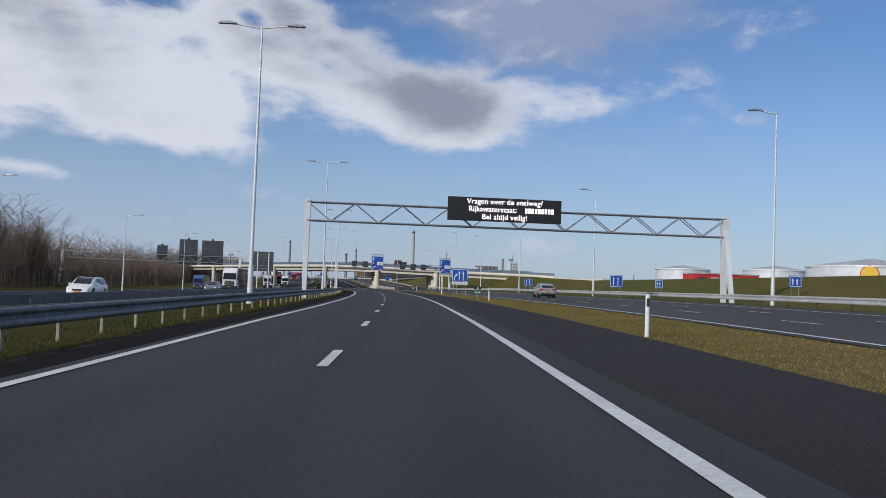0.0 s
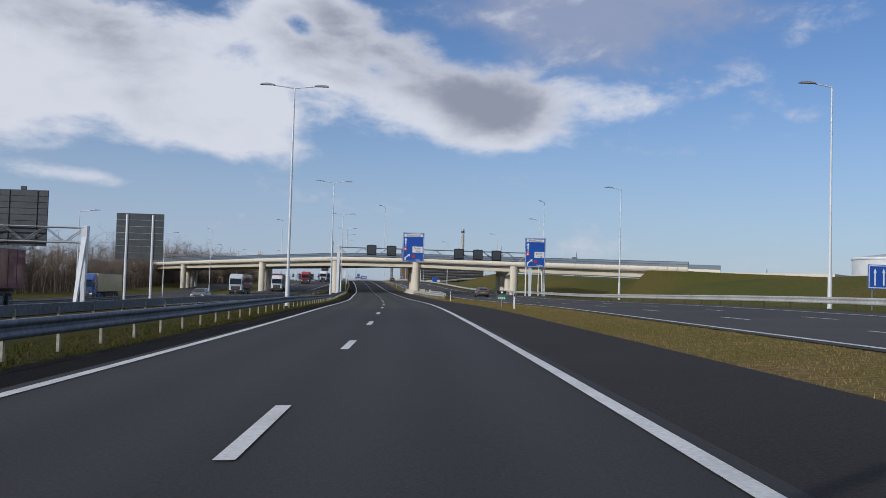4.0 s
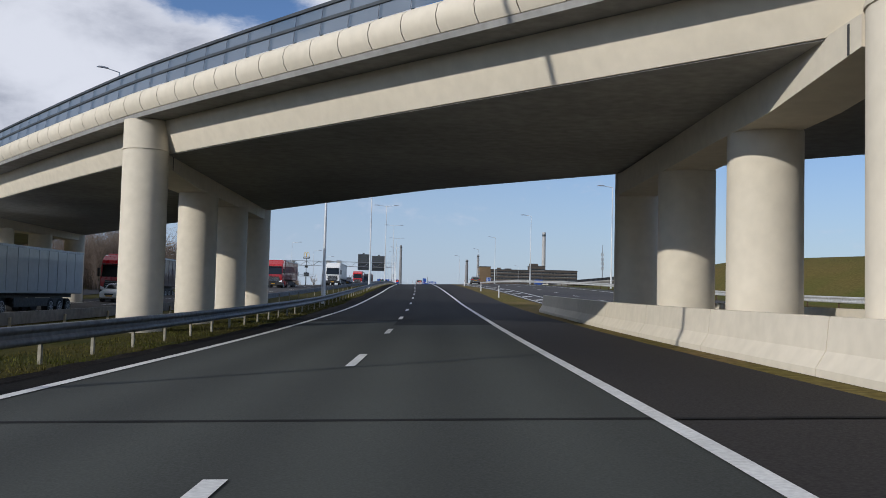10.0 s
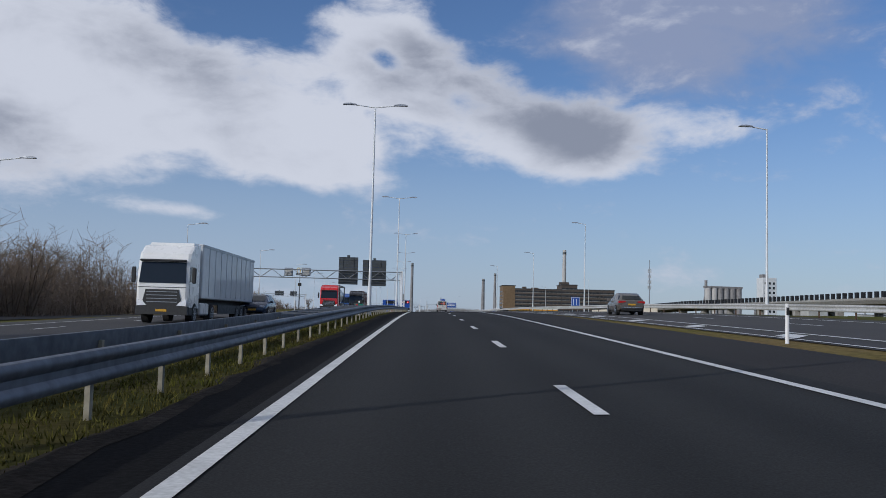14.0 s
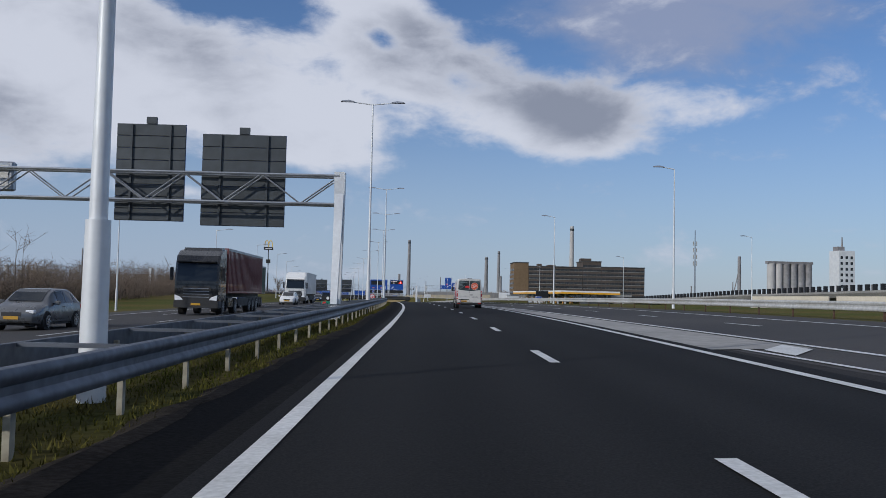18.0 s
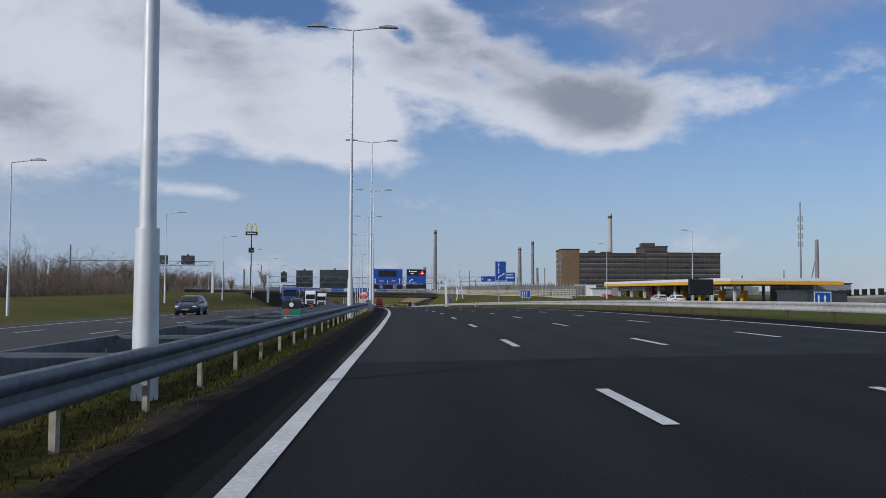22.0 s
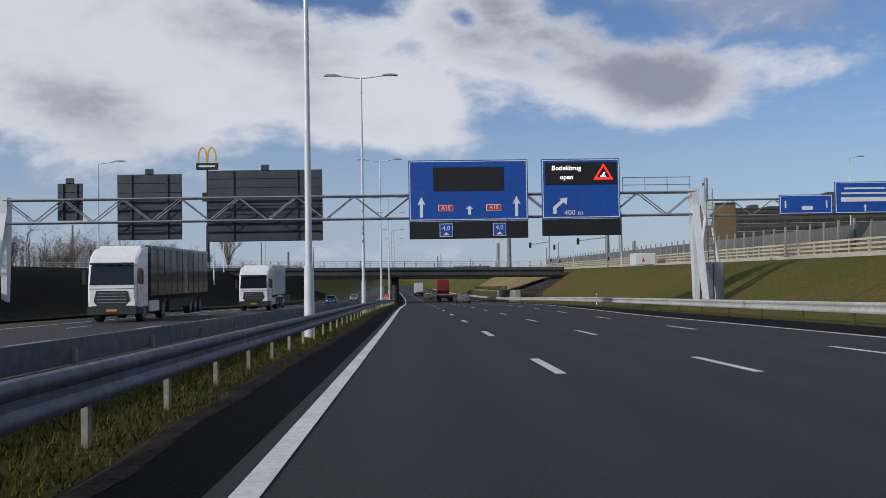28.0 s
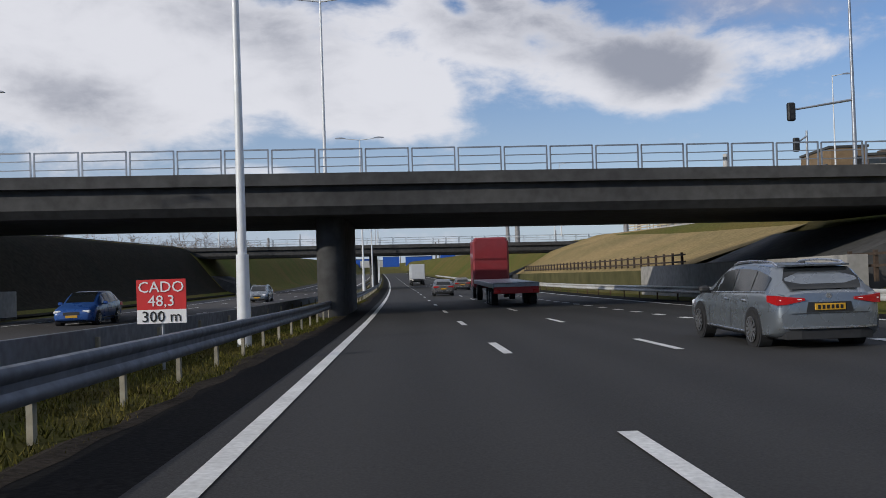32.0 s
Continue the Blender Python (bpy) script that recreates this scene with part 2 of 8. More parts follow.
# dark paving; the guardrail's shadow on the inner strip is also in this tone
SHOULDER = mat("shoulder_asphalt", (0.0085, 0.0082, 0.0085), 0.95, vary=0.35, fine=20, coarse=0.3, bump=0.2, second=(0.012, 0.0112, 0.0105), where="W", gloss=0.06)
PAINT = mat("road_paint", (0.72, 0.72, 0.70), 0.55, vary=0.25, fine=18, coarse=0.9, bump=0.2, second=(0.58, 0.58, 0.56), where="W")
GRASS = mat("grass", (0.150, 0.128, 0.034), 0.95, vary=0.5, fine=5.5, coarse=0.16, bump=0.9, second=(0.205, 0.148, 0.062), where="W", gloss=0.04)
MEDIAN_GRASS = mat("median_grass", (0.044, 0.048, 0.011), 0.95, vary=0.5, fine=5.5, coarse=0.30, bump=0.9, second=(0.072, 0.060, 0.018), where="W", gloss=0.04)
DIRT = mat("roadside_dirt", (0.050, 0.042, 0.034), 0.95, vary=0.5, fine=14.0, coarse=1.1, bump=0.9, second=(0.026, 0.022, 0.018), where="W", gloss=0.05)
GRASS_LUSH = mat("grass_lush", (0.090, 0.105, 0.022), 0.95, vary=0.45, fine=5.0, coarse=0.07, bump=0.9, second=(0.150, 0.115, 0.038), where="W", gloss=0.04)
DRY = mat("dry_bank", (0.34, 0.25, 0.12), 0.95, vary=0.35, fine=2.5, coarse=0.12, bump=0.8, second=(0.24, 0.19, 0.09), where="W", gloss=0.04)
SOIL = mat("field", (0.085, 0.090, 0.040), 0.95, vary=0.4, fine=0.5, coarse=0.012, second=(0.120, 0.105, 0.055), where="W", gloss=0.04)
STEEL = mat("galvanised_steel", (0.42, 0.44, 0.47), 0.42, 0.75, vary=0.22, fine=6, coarse=0.5, second=(0.33, 0.35, 0.38))
RAIL = mat("weathered_rail", (0.155, 0.170, 0.200), 0.55, 0.55, vary=0.3, fine=5, coarse=0.3, bump=0.08, second=(0.115, 0.128, 0.152))
RAIL_PALE = mat("pale_rail", (0.62, 0.62, 0.60), 0.55, 0.3, vary=0.25, fine=5, coarse=0.3, second=(0.48, 0.47, 0.44))
POST = mat("rail_post", (0.46, 0.43, 0.34), 0.7, 0.15, vary=0.35, fine=9, coarse=1.2, second=(0.32, 0.28, 0.20), spread=0.35)
RUST = mat("rusty_steel", (0.13, 0.075, 0.045), 0.85, 0.2, vary=0.4, fine=6, coarse=0.7, second=(0.08, 0.05, 0.035))
WHITE_STEEL = mat("white_painted_steel", (0.74, 0.76, 0.77), 0.45, 0.1, vary=0.12, fine=5, coarse=0.4, second=(0.64, 0.66, 0.68))
CONCRETE = mat("pale_concrete", (0.70, 0.63, 0.51), 0.85, vary=0.09, fine=3.0, coarse=0.25, bump=0.15, second=(0.63, 0.57, 0.46), where="W")
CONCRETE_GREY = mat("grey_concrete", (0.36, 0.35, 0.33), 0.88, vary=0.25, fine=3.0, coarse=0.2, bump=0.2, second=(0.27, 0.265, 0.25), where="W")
# grey concrete darkened, so the barrier's shaded side is in the colour
WALL_GREY = mat("weathered_barrier", (0.17, 0.17, 0.175), 0.9, vary=0.3, fine=2.5, coarse=0.35, bump=0.25, second=(0.115, 0.117, 0.122), where="W")
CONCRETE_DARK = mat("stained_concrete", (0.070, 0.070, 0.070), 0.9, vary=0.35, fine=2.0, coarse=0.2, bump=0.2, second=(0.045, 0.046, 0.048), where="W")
BLUE = mat("sign_blue", (0.012, 0.085, 0.42), 0.5, vary=0.12, fine=3, coarse=0.5, second=(0.012, 0.075, 0.36))
SIGN_WHITE = mat("sign_white", (0.80, 0.80, 0.80), 0.5, vary=0.08, fine=4, coarse=0.5)
SIGN_BACK = mat("sign_back", (0.075, 0.085, 0.092), 0.6, 0.3, vary=0.2, fine=2, coarse=0.4, second=(0.055, 0.063, 0.07))
BLACK = mat("matt_black", (0.010, 0.011, 0.013), 0.6, vary=0.2, fine=6, coarse=1)
RED = mat("sign_red", (0.62, 0.03, 0.03), 0.5, vary=0.12, fine=4, coarse=0.5)
GREEN = mat("sign_green", (0.01, 0.20, 0.13), 0.5, vary=0.12, fine=4, coarse=0.5)
YELLOW = mat("yellow_paint", (0.78, 0.50, 0.02), 0.5, vary=0.1, fine=4, coarse=0.5)
RUBBER = mat("tyre_rubber", (0.018, 0.018, 0.019), 0.85, vary=0.3, fine=9, coarse=1)
LED_WHITE = mat("led_text", (1.0, 0.86, 0.84), 0.5, emit=1.6)
LED_RED = mat("led_red", (1.0, 0.03, 0.02), 0.5, emit=1.4)
BARK = mat("bare_wood", (0.150, 0.115, 0.085), 0.95, vary=0.35, fine=4, coarse=0.4, second=(0.105, 0.085, 0.066), gloss=0.04)
TWIGS = mat("bare_twigs", (0.300, 0.235, 0.185), 0.95, vary=0.35, fine=2, coarse=0.15, second=(0.215, 0.165, 0.125), gloss=0.04)
SHOULDER_BROWN = mat("shoulder_brown", (0.030, 0.0265, 0.0245), 0.9, vary=0.3, fine=30, coarse=0.2, bump=0.15, second=(0.024, 0.0212, 0.0198), where="W", gloss=0.2)
ASPHALT_LATE = mat("asphalt_brownish", (0.030, 0.029, 0.028), 0.85, vary=0.22, fine=45, coarse=0.06, bump=0.12, second=(0.024, 0.0235, 0.023), where="W", gloss=0.3, tracks=0.12)
BLADES = mat("grass_blades", (0.066, 0.074, 0.013), 0.9, vary=0.35, fine=3.0, coarse=0.35, second=(0.105, 0.088, 0.026), where="W", gloss=0.06, islands=0.5)
BLADES_DRY = mat("dry_grass_blades", (0.190, 0.165, 0.040), 0.9, vary=0.35, fine=3.0, coarse=0.25, second=(0.270, 0.195, 0.085), where="W", gloss=0.06, islands=0.5)


# meshes
class Build:
    """Collects the corners and faces of one mesh."""

    def __init__(self):
        self.v, self.f = [], []

    def add(self, verts, faces):
        n = len(self.v)
        self.v += [tuple(v) for v in verts]
        self.f += [tuple(i + n for i in f) for f in faces]
        return self

    def box(self, c, size, turn=0.0, bevel=0.0):
        (x, y, z), (a, b, h) = c, (size[0] / 2, size[1] / 2, size[2] / 2)
        k = min(bevel, 0.45 * min(size))
        if k <= 0:
            pts = [(sx * a, sy * b, sz * h) for sz in (-1, 1) for sx, sy in ((-1, -1), (1, -1), (1, 1), (-1, 1))]
            faces = [(3, 2, 1, 0), (4, 5, 6, 7), (0, 1, 5, 4), (1, 2, 6, 5), (2, 3, 7, 6), (3, 0, 4, 7)]
        else:
            ring = [(-a + k, -b), (a - k, -b), (a, -b + k), (a, b - k), (a - k, b), (-a + k, b), (-a, b - k), (-a, -b + k)]
            inner = [(px * (a - k) / a, py * (b - k) / b) for px, py in ring]
            pts = [(*p, -h) for p in inner] + [(*p, -h + k) for p in ring] + [(*p, h - k) for p in ring] + [(*p, h) for p in inner]
            faces = [tuple(range(7, -1, -1)), tuple(range(24, 32))]
            faces += [(r * 8 + i, r * 8 + (i + 1) % 8, r * 8 + 8 + (i + 1) % 8, r * 8 + 8 + i) for r in range(3) for i in range(8)]
        ct, st = math.cos(turn), math.sin(turn)
        return self.add([(x + ct * px - st * py, y + st * px + ct * py, z + pz) for px, py, pz in pts], faces)

    def tube(self, p, q, r, r2=None, n=8, caps=True):
        p, q, r2 = Vector(p), Vector(q), r if r2 is None else r2
        way = (q - p).normalized()
        side = way.orthogonal().normalized()
        up = way.cross(side)
        pts = [c + (side * math.cos(2 * math.pi * i / n) + up * math.sin(2 * math.pi * i / n)) * k for c, k in ((p, r), (q, r2)) for i in range(n)]
        faces = [(i, (i + 1) % n, n + (i + 1) % n, n + i) for i in range(n)]
        if caps:
            faces += [tuple(range(n - 1, -1, -1)), tuple(range(n, 2 * n))]
        return self.add(pts, faces)

    def rings(self, loops, closed=True, caps=True):
        """Joins loops of equally many corners."""
        n = len(loops[0])
        m = n if closed else n - 1
        faces = [(r * n + i, r * n + (i + 1) % n, (r + 1) * n + (i + 1) % n, (r + 1) * n + i) for r in range(len(loops) - 1) for i in range(m)]
        if caps and closed:
            faces += [tuple(range(n - 1, -1, -1)), tuple(range((len(loops) - 1) * n, len(loops) * n))]
        return self.add([p for loop in loops for p in loop], faces)

    def slab(self, outline, y0, y1, axis="y"):
        """An outline in x and z, drawn out along y (or, for axis x, an outline in y and z along x)."""
        put = (lambda u, w, k: (u, k, w)) if axis == "y" else (lambda u, w, k: (k, u, w))
        n = len(outline)
        faces = [(i, (i + 1) % n, n + (i + 1) % n, n + i) for i in range(n)]
        faces += [tuple(range(n - 1, -1, -1)), tuple(range(n, 2 * n))]
        return self.add([put(u, w, k) for k in (y0, y1) for u, w in outline], faces)


def link(name, build, material, parent=None, label="", smooth=False):
    me = bpy.data.meshes.new(name)
    me.from_pydata(build.v, [], build.f)
    me.materials.append(material)
    bm = bmesh.new()
    bm.from_mesh(me)
    bmesh.ops.recalc_face_normals(bm, faces=bm.faces[:])
    bm.to_mesh(me)
    bm.free()
    if smooth:
        me.polygons.foreach_set("use_smooth", [True] * len(me.polygons))
        me.set_sharp_from_angle(angle=radians(38))
    ob = new(name, me)
    ob.parent = parent
    return tagged(ob, label) if label else ob


def part(name, build, material, parent, label="", smooth=False):
    return link(name, build, material, parent, label, smooth)


def share(ob, m, parent=None):
    """The same mesh once more, at its own pose."""
    o = new(ob.name.split(".")[0], ob.data)
    o.parent = parent or ob.parent
    o.matrix_basis = m
    return o


def thing(name, m, label, category, group=""):
    o = new(name)
    o.matrix_basis = m
    o.empty_display_size = 0.3
    return tagged(o, label, category, group)


def words(name, text, size, material, parent, m, label="", align="CENTER"):
    """Lettering as flat mesh."""
    cu = bpy.data.curves.new(name, "FONT")
    cu.body, cu.size, cu.align_x, cu.align_y, cu.extrude, cu.resolution_u = text, size, align, "CENTER", 0.006, 2
    tmp = bpy.data.objects.new(name, cu)
    me = bpy.data.meshes.new_from_object(tmp)
    bpy.data.objects.remove(tmp)
    me.materials.clear()
    me.materials.append(material)
    ob = new(name, me)
    ob.parent, ob.matrix_basis = parent, m
    return tagged(ob, label) if label else ob


FACE = pose(0, 0, 0, 90, 0, 0)           # lettering that is read by someone who looks along +y
# the road's line: distance along it, heading (degrees to the left of +y); LEVELS: its height
LINE = [(-400, -1.5), (0, 1.44), (80, 3.62), (160, 5.71), (240, 7.38), (320, 8.41), (400, 9.21), (480, 9.27), (560, 9.63), (640, 11.23), (720, 13.57), (800, 15.36), (880, 15.85), (940, 15.93), (970, 16.15), (1010, 16.45), (1100, 17.1), (1300, 17.7), (1500, 17.7), (4600, 17.7)]
STEPS = np.arange(-400.0, 4601.0)
ANGLE = np.radians(np.interp(STEPS, [k[0] for k in LINE], [k[1] for k in LINE]))
LINE_X, LINE_Y = np.cumsum(-np.sin(ANGLE)), np.cumsum(np.cos(ANGLE))
SWAY = np.interp(STEPS, [0, 185, 275, 330, 390, 490, 560, 610, 690, 760, 830, 890, 940], [0.15, 0.05, -0.45, -0.15, 0.05, -0.1, 0.3, 0.38, 0.38, 0.60, 0.48, 0.34, 0.43])
LINE_X, LINE_Y = LINE_X - LINE_X[400] - 4.89 + np.cos(ANGLE) * SWAY, LINE_Y - LINE_Y[400] - 0.17 + np.sin(ANGLE) * SWAY
LEVELS = [(-400, 0.1), (0, 0.02), (29, 0.20), (58, 0.28), (88, 0.31), (117, 0.31), (146, 0.33), (175, 0.38), (205, 0.22), (234, 0.10), (263, 0.25), (292, 0.29), (321, 0.40), (351, 0.81),
          (380, 1.65), (409, 2.49), (438, 3.16), (468, 3.78), (497, 4.15), (526, 4.30), (555, 4.51), (585, 4.63), (614, 4.64), (643, 4.63), (672, 4.60), (702, 4.42), (731, 4.12),
          (760, 3.74), (789, 3.31), (819, 2.86), (848, 2.31), (877, 1.76), (907, 1.12), (936, 0.38), (970, -0.42), (1010, -1.1), (1100, -2.2), (1300, -3.0), (1500, -3.3), (4600, -3.3)]
LEVEL = np.interp(STEPS, [k[0] for k in LEVELS], [k[1] for k in LEVELS])
LEVEL = np.convolve(np.pad(LEVEL, 10, "edge"), np.ones(21) / 21, "valid")


BANKING = ([-400, 0, 150, 560, 660, 780, 860, 4600], [0.026, 0.026, 0.03, 0.03, 0.021, 0.010, 0.0, 0.0])


def tilt(s, d):
    """How far the banked road lies above its middle level, d to the right: it leans into its bend to the left."""
    e = np.asarray(d, float) - 3.0
    return np.interp(s, *BANKING) * np.clip(e, -38.0, 42.0) * np.interp(np.abs(e), [60.0, 220.0], [1.0, 0.0])


def at(s):
    i = s + 400
    return tuple(float(np.interp(i, np.arange(len(STEPS)), a)) for a in (LINE_X, LINE_Y, ANGLE, LEVEL))


def W(s, d, h=0.0):
    """The place s along the road, d to the right of its inner edge line, h above it."""
    x, y, a, z = at(s)
    return Vector((x + math.cos(a) * d, y + math.sin(a) * d, z + h + float(tilt(s, d))))


def site(s, d, h=0.0, turn=0.0):
    """A pose there whose y runs along the road."""
    return Matrix.Translation(W(s, d, h)) @ Matrix.Rotation(at(s)[2] + radians(turn), 4, "Z")


def span(table):
    return lambda s: float(np.interp(s, [k[0] for k in table], [k[1] for k in table]))


def strip(build, profile, s0, s1, step=6.0, closed=False, base=(0, 0, 0), caps=False):
    """A section (d, h), fixed or a function of s, drawn along the road."""
    n = max(1, int(math.ceil((s1 - s0) / step)))
    loops = []
    for i in range(n + 1):
        s = s0 + (s1 - s0) * i / n
        loops.append([W(s, d, h) - Vector(base) for d, h in (profile(s) if callable(profile) else profile)])
    return build.rings(loops, closed, caps)


def smooth(a, b, x):
    t = min(max((x - a) / (b - a), 0.0), 1.0)
    return t * t * (3 - 2 * t)


# edges of the carriageways
left_line = span([(-400, 14.8), (400, 14.6), (470, 12.6), (560, 8.9), (640, 6.95), (4000, 6.95)])       # inner line of the right-hand carriageway
right_line = span([(-400, 25.4), (330, 25.4), (420, 22.8), (560, 15.2), (640, 13.6), (740, 13.4), (830, 12.0), (865, 12.0), (905, 13.6), (1000, 13.6), (1200, 13.6), (4000, 13.6)])
verge = span([(-400, 28.6), (330, 28.6), (420, 25.6), (560, 18.4), (640, 16.8), (740, 16.2), (830, 15.2), (1000, 16.0), (4000, 16.0)])
NEAR_RAIL = span([(-400, -2.5), (340, -2.4), (420, -1.95), (680, -1.95), (860, -1.85), (4000, -1.85)])
FAR_RAIL = span([(-400, -8.6), (300, -8.4), (360, -7.2), (430, -3.5), (690, -3.4), (760, -4.0), (4000, -4.2)])
OPP_IN = span([(-400, -13.0), (300, -12.6), (360, -10.6), (435, -5.7), (690, -5.6), (4000, -6.0)])
OPP_OUT = span([(-400, -28.0), (300, -28.0), (380, -24.5), (460, -19.5), (4000, -19.0)])


def bank(s, d):
    """How high the ground lies above the road's level."""
    z = LEVEL[int(min(max(s, -399), 4599)) + 400]
    h = -0.06
    if d > verge(s) + 2.2:
        e = d - verge(s) - 2.2
        early = smooth(-60, 60, s) * (1 - smooth(230, 262, s))
        h += early * 2.55 * smooth(4, 17, e)
        h += smooth(296, 326, s) * (1 - smooth(400, 470, s)) * 4.2 * smooth(5, 17, e)
        h += smooth(740, 830, s) * (5.0 - z) * smooth(0.8, 13.0, e)
        h -= (1 - early) * (1 - smooth(640, 740, s)) * 0.5 * smooth(0, 6, e)
    if d < OPP_OUT(s) - 2.0:
        e = OPP_OUT(s) - 2.0 - d
        dip = smooth(640, 760, s)
        h += dip * (5.3 - z) * smooth(1.0, 9.0, e)
        h -= (1 - dip) * 0.6 * smooth(0, 8, e)
    far = smooth(150, 700, abs(d))
    return h * (1 - far) + (1.5 - z) * far


D_LIST = [-900, -600, -380, -240, -160, -110, -80, -60, -48, -40, -36, -33, -30, -28, -26, -24, -22, -20.5, -19, -5, 5, 9.9, 14, 16, 18, 20, 22, 24, 26, 28, 30, 32, 34,
          36, 38, 41, 44, 47, 50, 56, 64, 80, 110, 160, 240, 400, 700, 1200, 2200, 3600]
S_LIST = list(range(-400, 1300, 12)) + list(range(1300, 1800, 60)) + list(range(1800, 4600, 250)) + [4600]
ground = Build()
ground.rings([[W(s, d, bank(s, d)) for d in D_LIST] for s in S_LIST], closed=False)
tagged(link("ground", ground, GRASS_LUSH, smooth=True), "green grass verges and banks beside the motorway", "ground", kind="structure")


def paving(name, edges, s0, s1, material, lift, label, step=8.0, parts=6):
    b = Build()
    strip(b, lambda s: [(edges(s)[0] + (edges(s)[1] - edges(s)[0]) * i / parts, lift) for i in range(parts + 1)], s0, s1, step)
    ob = link(name, b, material, smooth=True)
    n = parts + 1
    rows = len(b.v) // n
    across = ob.data.attributes.new("across", "FLOAT", "POINT")
    s_of = [s0 + (s1 - s0) * r / (rows - 1) for r in range(rows)]
    across.data.foreach_set("value", [edges(s)[0] + (edges(s)[1] - edges(s)[0]) * i / parts for s in s_of for i in range(n)])
    return tagged(ob, label, "road", kind="structure")


paving("road_main", lambda s: (-0.35, 7.3), -60, 173, ASPHALT, 0.0, "dark grey asphalt lanes of the motorway", parts=8)
paving("road_main", lambda s: (-0.35, 7.3), 173.4, 326.4, ASPHALT_GREEN, 0.0, "worn greenish-grey asphalt lanes of the motorway", parts=8)
paving("road_main", lambda s: (-0.35, 3.46), 326.4, 330.6, ASPHALT_GREEN, 0.0, "worn greenish-grey asphalt lane of the motorway", step=2.1, parts=4)
paving("road_main", lambda s: (3.46, 7.3), 326.4, 330.6, ASPHALT_MID, 0.0, "fresh dark asphalt lane of the motorway", step=2.1, parts=4)
paving("road_joint", lambda s: (-0.35, 10.1), 173.0, 173.4, JOINT_PALE, 0.002, "pale transverse joint where the asphalt changes", step=0.4, parts=6)
paving("road_joint", lambda s: (-0.35, 10.1), 301.3, 301.45, ASPHALT_DARK, 0.004, "thin dark transverse joint in the asphalt", step=0.4, parts=6)
paving("road_main", lambda s: (-0.35, max(7.3, right_line(s) + 0.3 if s > 640 else 7.3)), 488, 660, ASPHALT_DARK, 0.0, "near-black asphalt lanes of the motorway", parts=10)
paving("road_main", lambda s: (-0.35, max(7.3, right_line(s) + 0.3)), 660, 800, ASPHALT_GREY, 0.0, "dark greyed asphalt lanes of the motorway", parts=10)
paving("road_main", lambda s: (-0.35, max(7.3, right_line(s) + 0.3)), 800, 1500, ASPHALT_LATE, 0.0, "dark brownish asphalt lanes of the motorway", parts=10)
paving("road_main", lambda s: (-0.35, 7.3), 405, 488, ASPHALT_GREY, 0.0, "dark greyed asphalt lanes of the motorway", parts=8)
paving("road_main", lambda s: (-0.35, 7.3), 330.6, 405, ASPHALT_MID, 0.0, "fresh dark asphalt lanes of the motorway", parts=8)
paving("shoulder_inner", lambda s: (-1.35, -0.35), -60, 1500, SHOULDER, -0.008, "dark narrow asphalt edge strip with rail shadow in its colour", parts=2)
paving("shoulder_outer", lambda s: (7.3, 10.2), -60, 560, SHOULDER_BROWN, -0.008, "dark brownish asphalt hard shoulder", parts=3)
paving("road_side", lambda s: (left_line(s) - 0.4, verge(s) - 0.6), -60, 640, ASPHALT_OLD, -0.004, "grey asphalt of the parallel carriageway", parts=6)
paving("shoulder_side", lambda s: (right_line(s) + 0.3, verge(s) - 0.4), 640, 1500, SHOULDER, -0.008, "dark asphalt edge strip beside the outer lane", parts=2)
paving("road_opposite", lambda s: (OPP_OUT(s), OPP_IN(s)), -200, 1500, ASPHALT_OLD, -0.004, "grey asphalt of the opposite carriageway", parts=8)
paving("median", lambda s: (OPP_IN(s), -1.35), -200, 1500, MEDIAN_GRASS, -0.05, "rough yellow-green grass strip under the guardrails", parts=4)
paving("grass_island", lambda s: (10.2, left_line(s) - 0.4), -60, 545, GRASS, -0.03, "patchy yellow-green grass between the carriageways", parts=4)
gore = Build()
strip(gore, lambda s: [(7.12, 0.006), (max(7.2, left_line(s) - 0.25), 0.006)], 545, 628, 4)
tagged(link("gore", gore, CONCRETE_GREY), "pale concrete wedge where the carriageways join", "road", kind="structure")


def line(name, edge, s0, s1, width=0.2, lift=0.012, label="white solid road line"):
    b = Build()
    strip(b, lambda s: [(edge(s) - width / 2, lift), (edge(s) + width / 2, lift)], s0, s1, 6)
    return tagged(link(name, b, PAINT), label, "road marking", kind="structure")


line("edge_line", span([(-60, 0.1), (30, 0.0), (45, 0.15), (70, 0.2), (130, 0.0), (200, -0.38), (275, -0.35), (330, -0.28), (390, -0.12), (470, -0.05), (520, -0.06), (590, 0.03), (660, -0.12), (706, 0.03), (760, -0.05), (800, -0.08), (905, -0.05), (936, 0.08), (960, 0.05)]), -60, 1500, 0.20)
line("edge_line", span([(-60, 6.6), (40, 6.70), (95, 6.97), (180, 7.1), (200, 7.26), (269, 7.1), (300, 7.28), (345, 7.18), (390, 6.75), (430, 6.68), (520, 6.72), (628, 6.75)]), -60, 628, 0.19)
dirt = Build()
random.seed(77)
dirt_rows = []
for k in range(1120):
    s = -20 + k * 0.95
    inner, outer = -1.50 - random.uniform(0.0, 0.30) - 0.12 * math.sin(s * 0.31), -1.20 + random.uniform(0.0, 0.16) + 0.10 * math.sin(s * 0.17 + 1.0)
    dirt_rows.append([W(s, inner, -0.040), W(s, (inner + outer) / 2, 0.012 + random.uniform(0.0, 0.02)), W(s, outer, -0.004)])
dirt.rings(dirt_rows, closed=False)
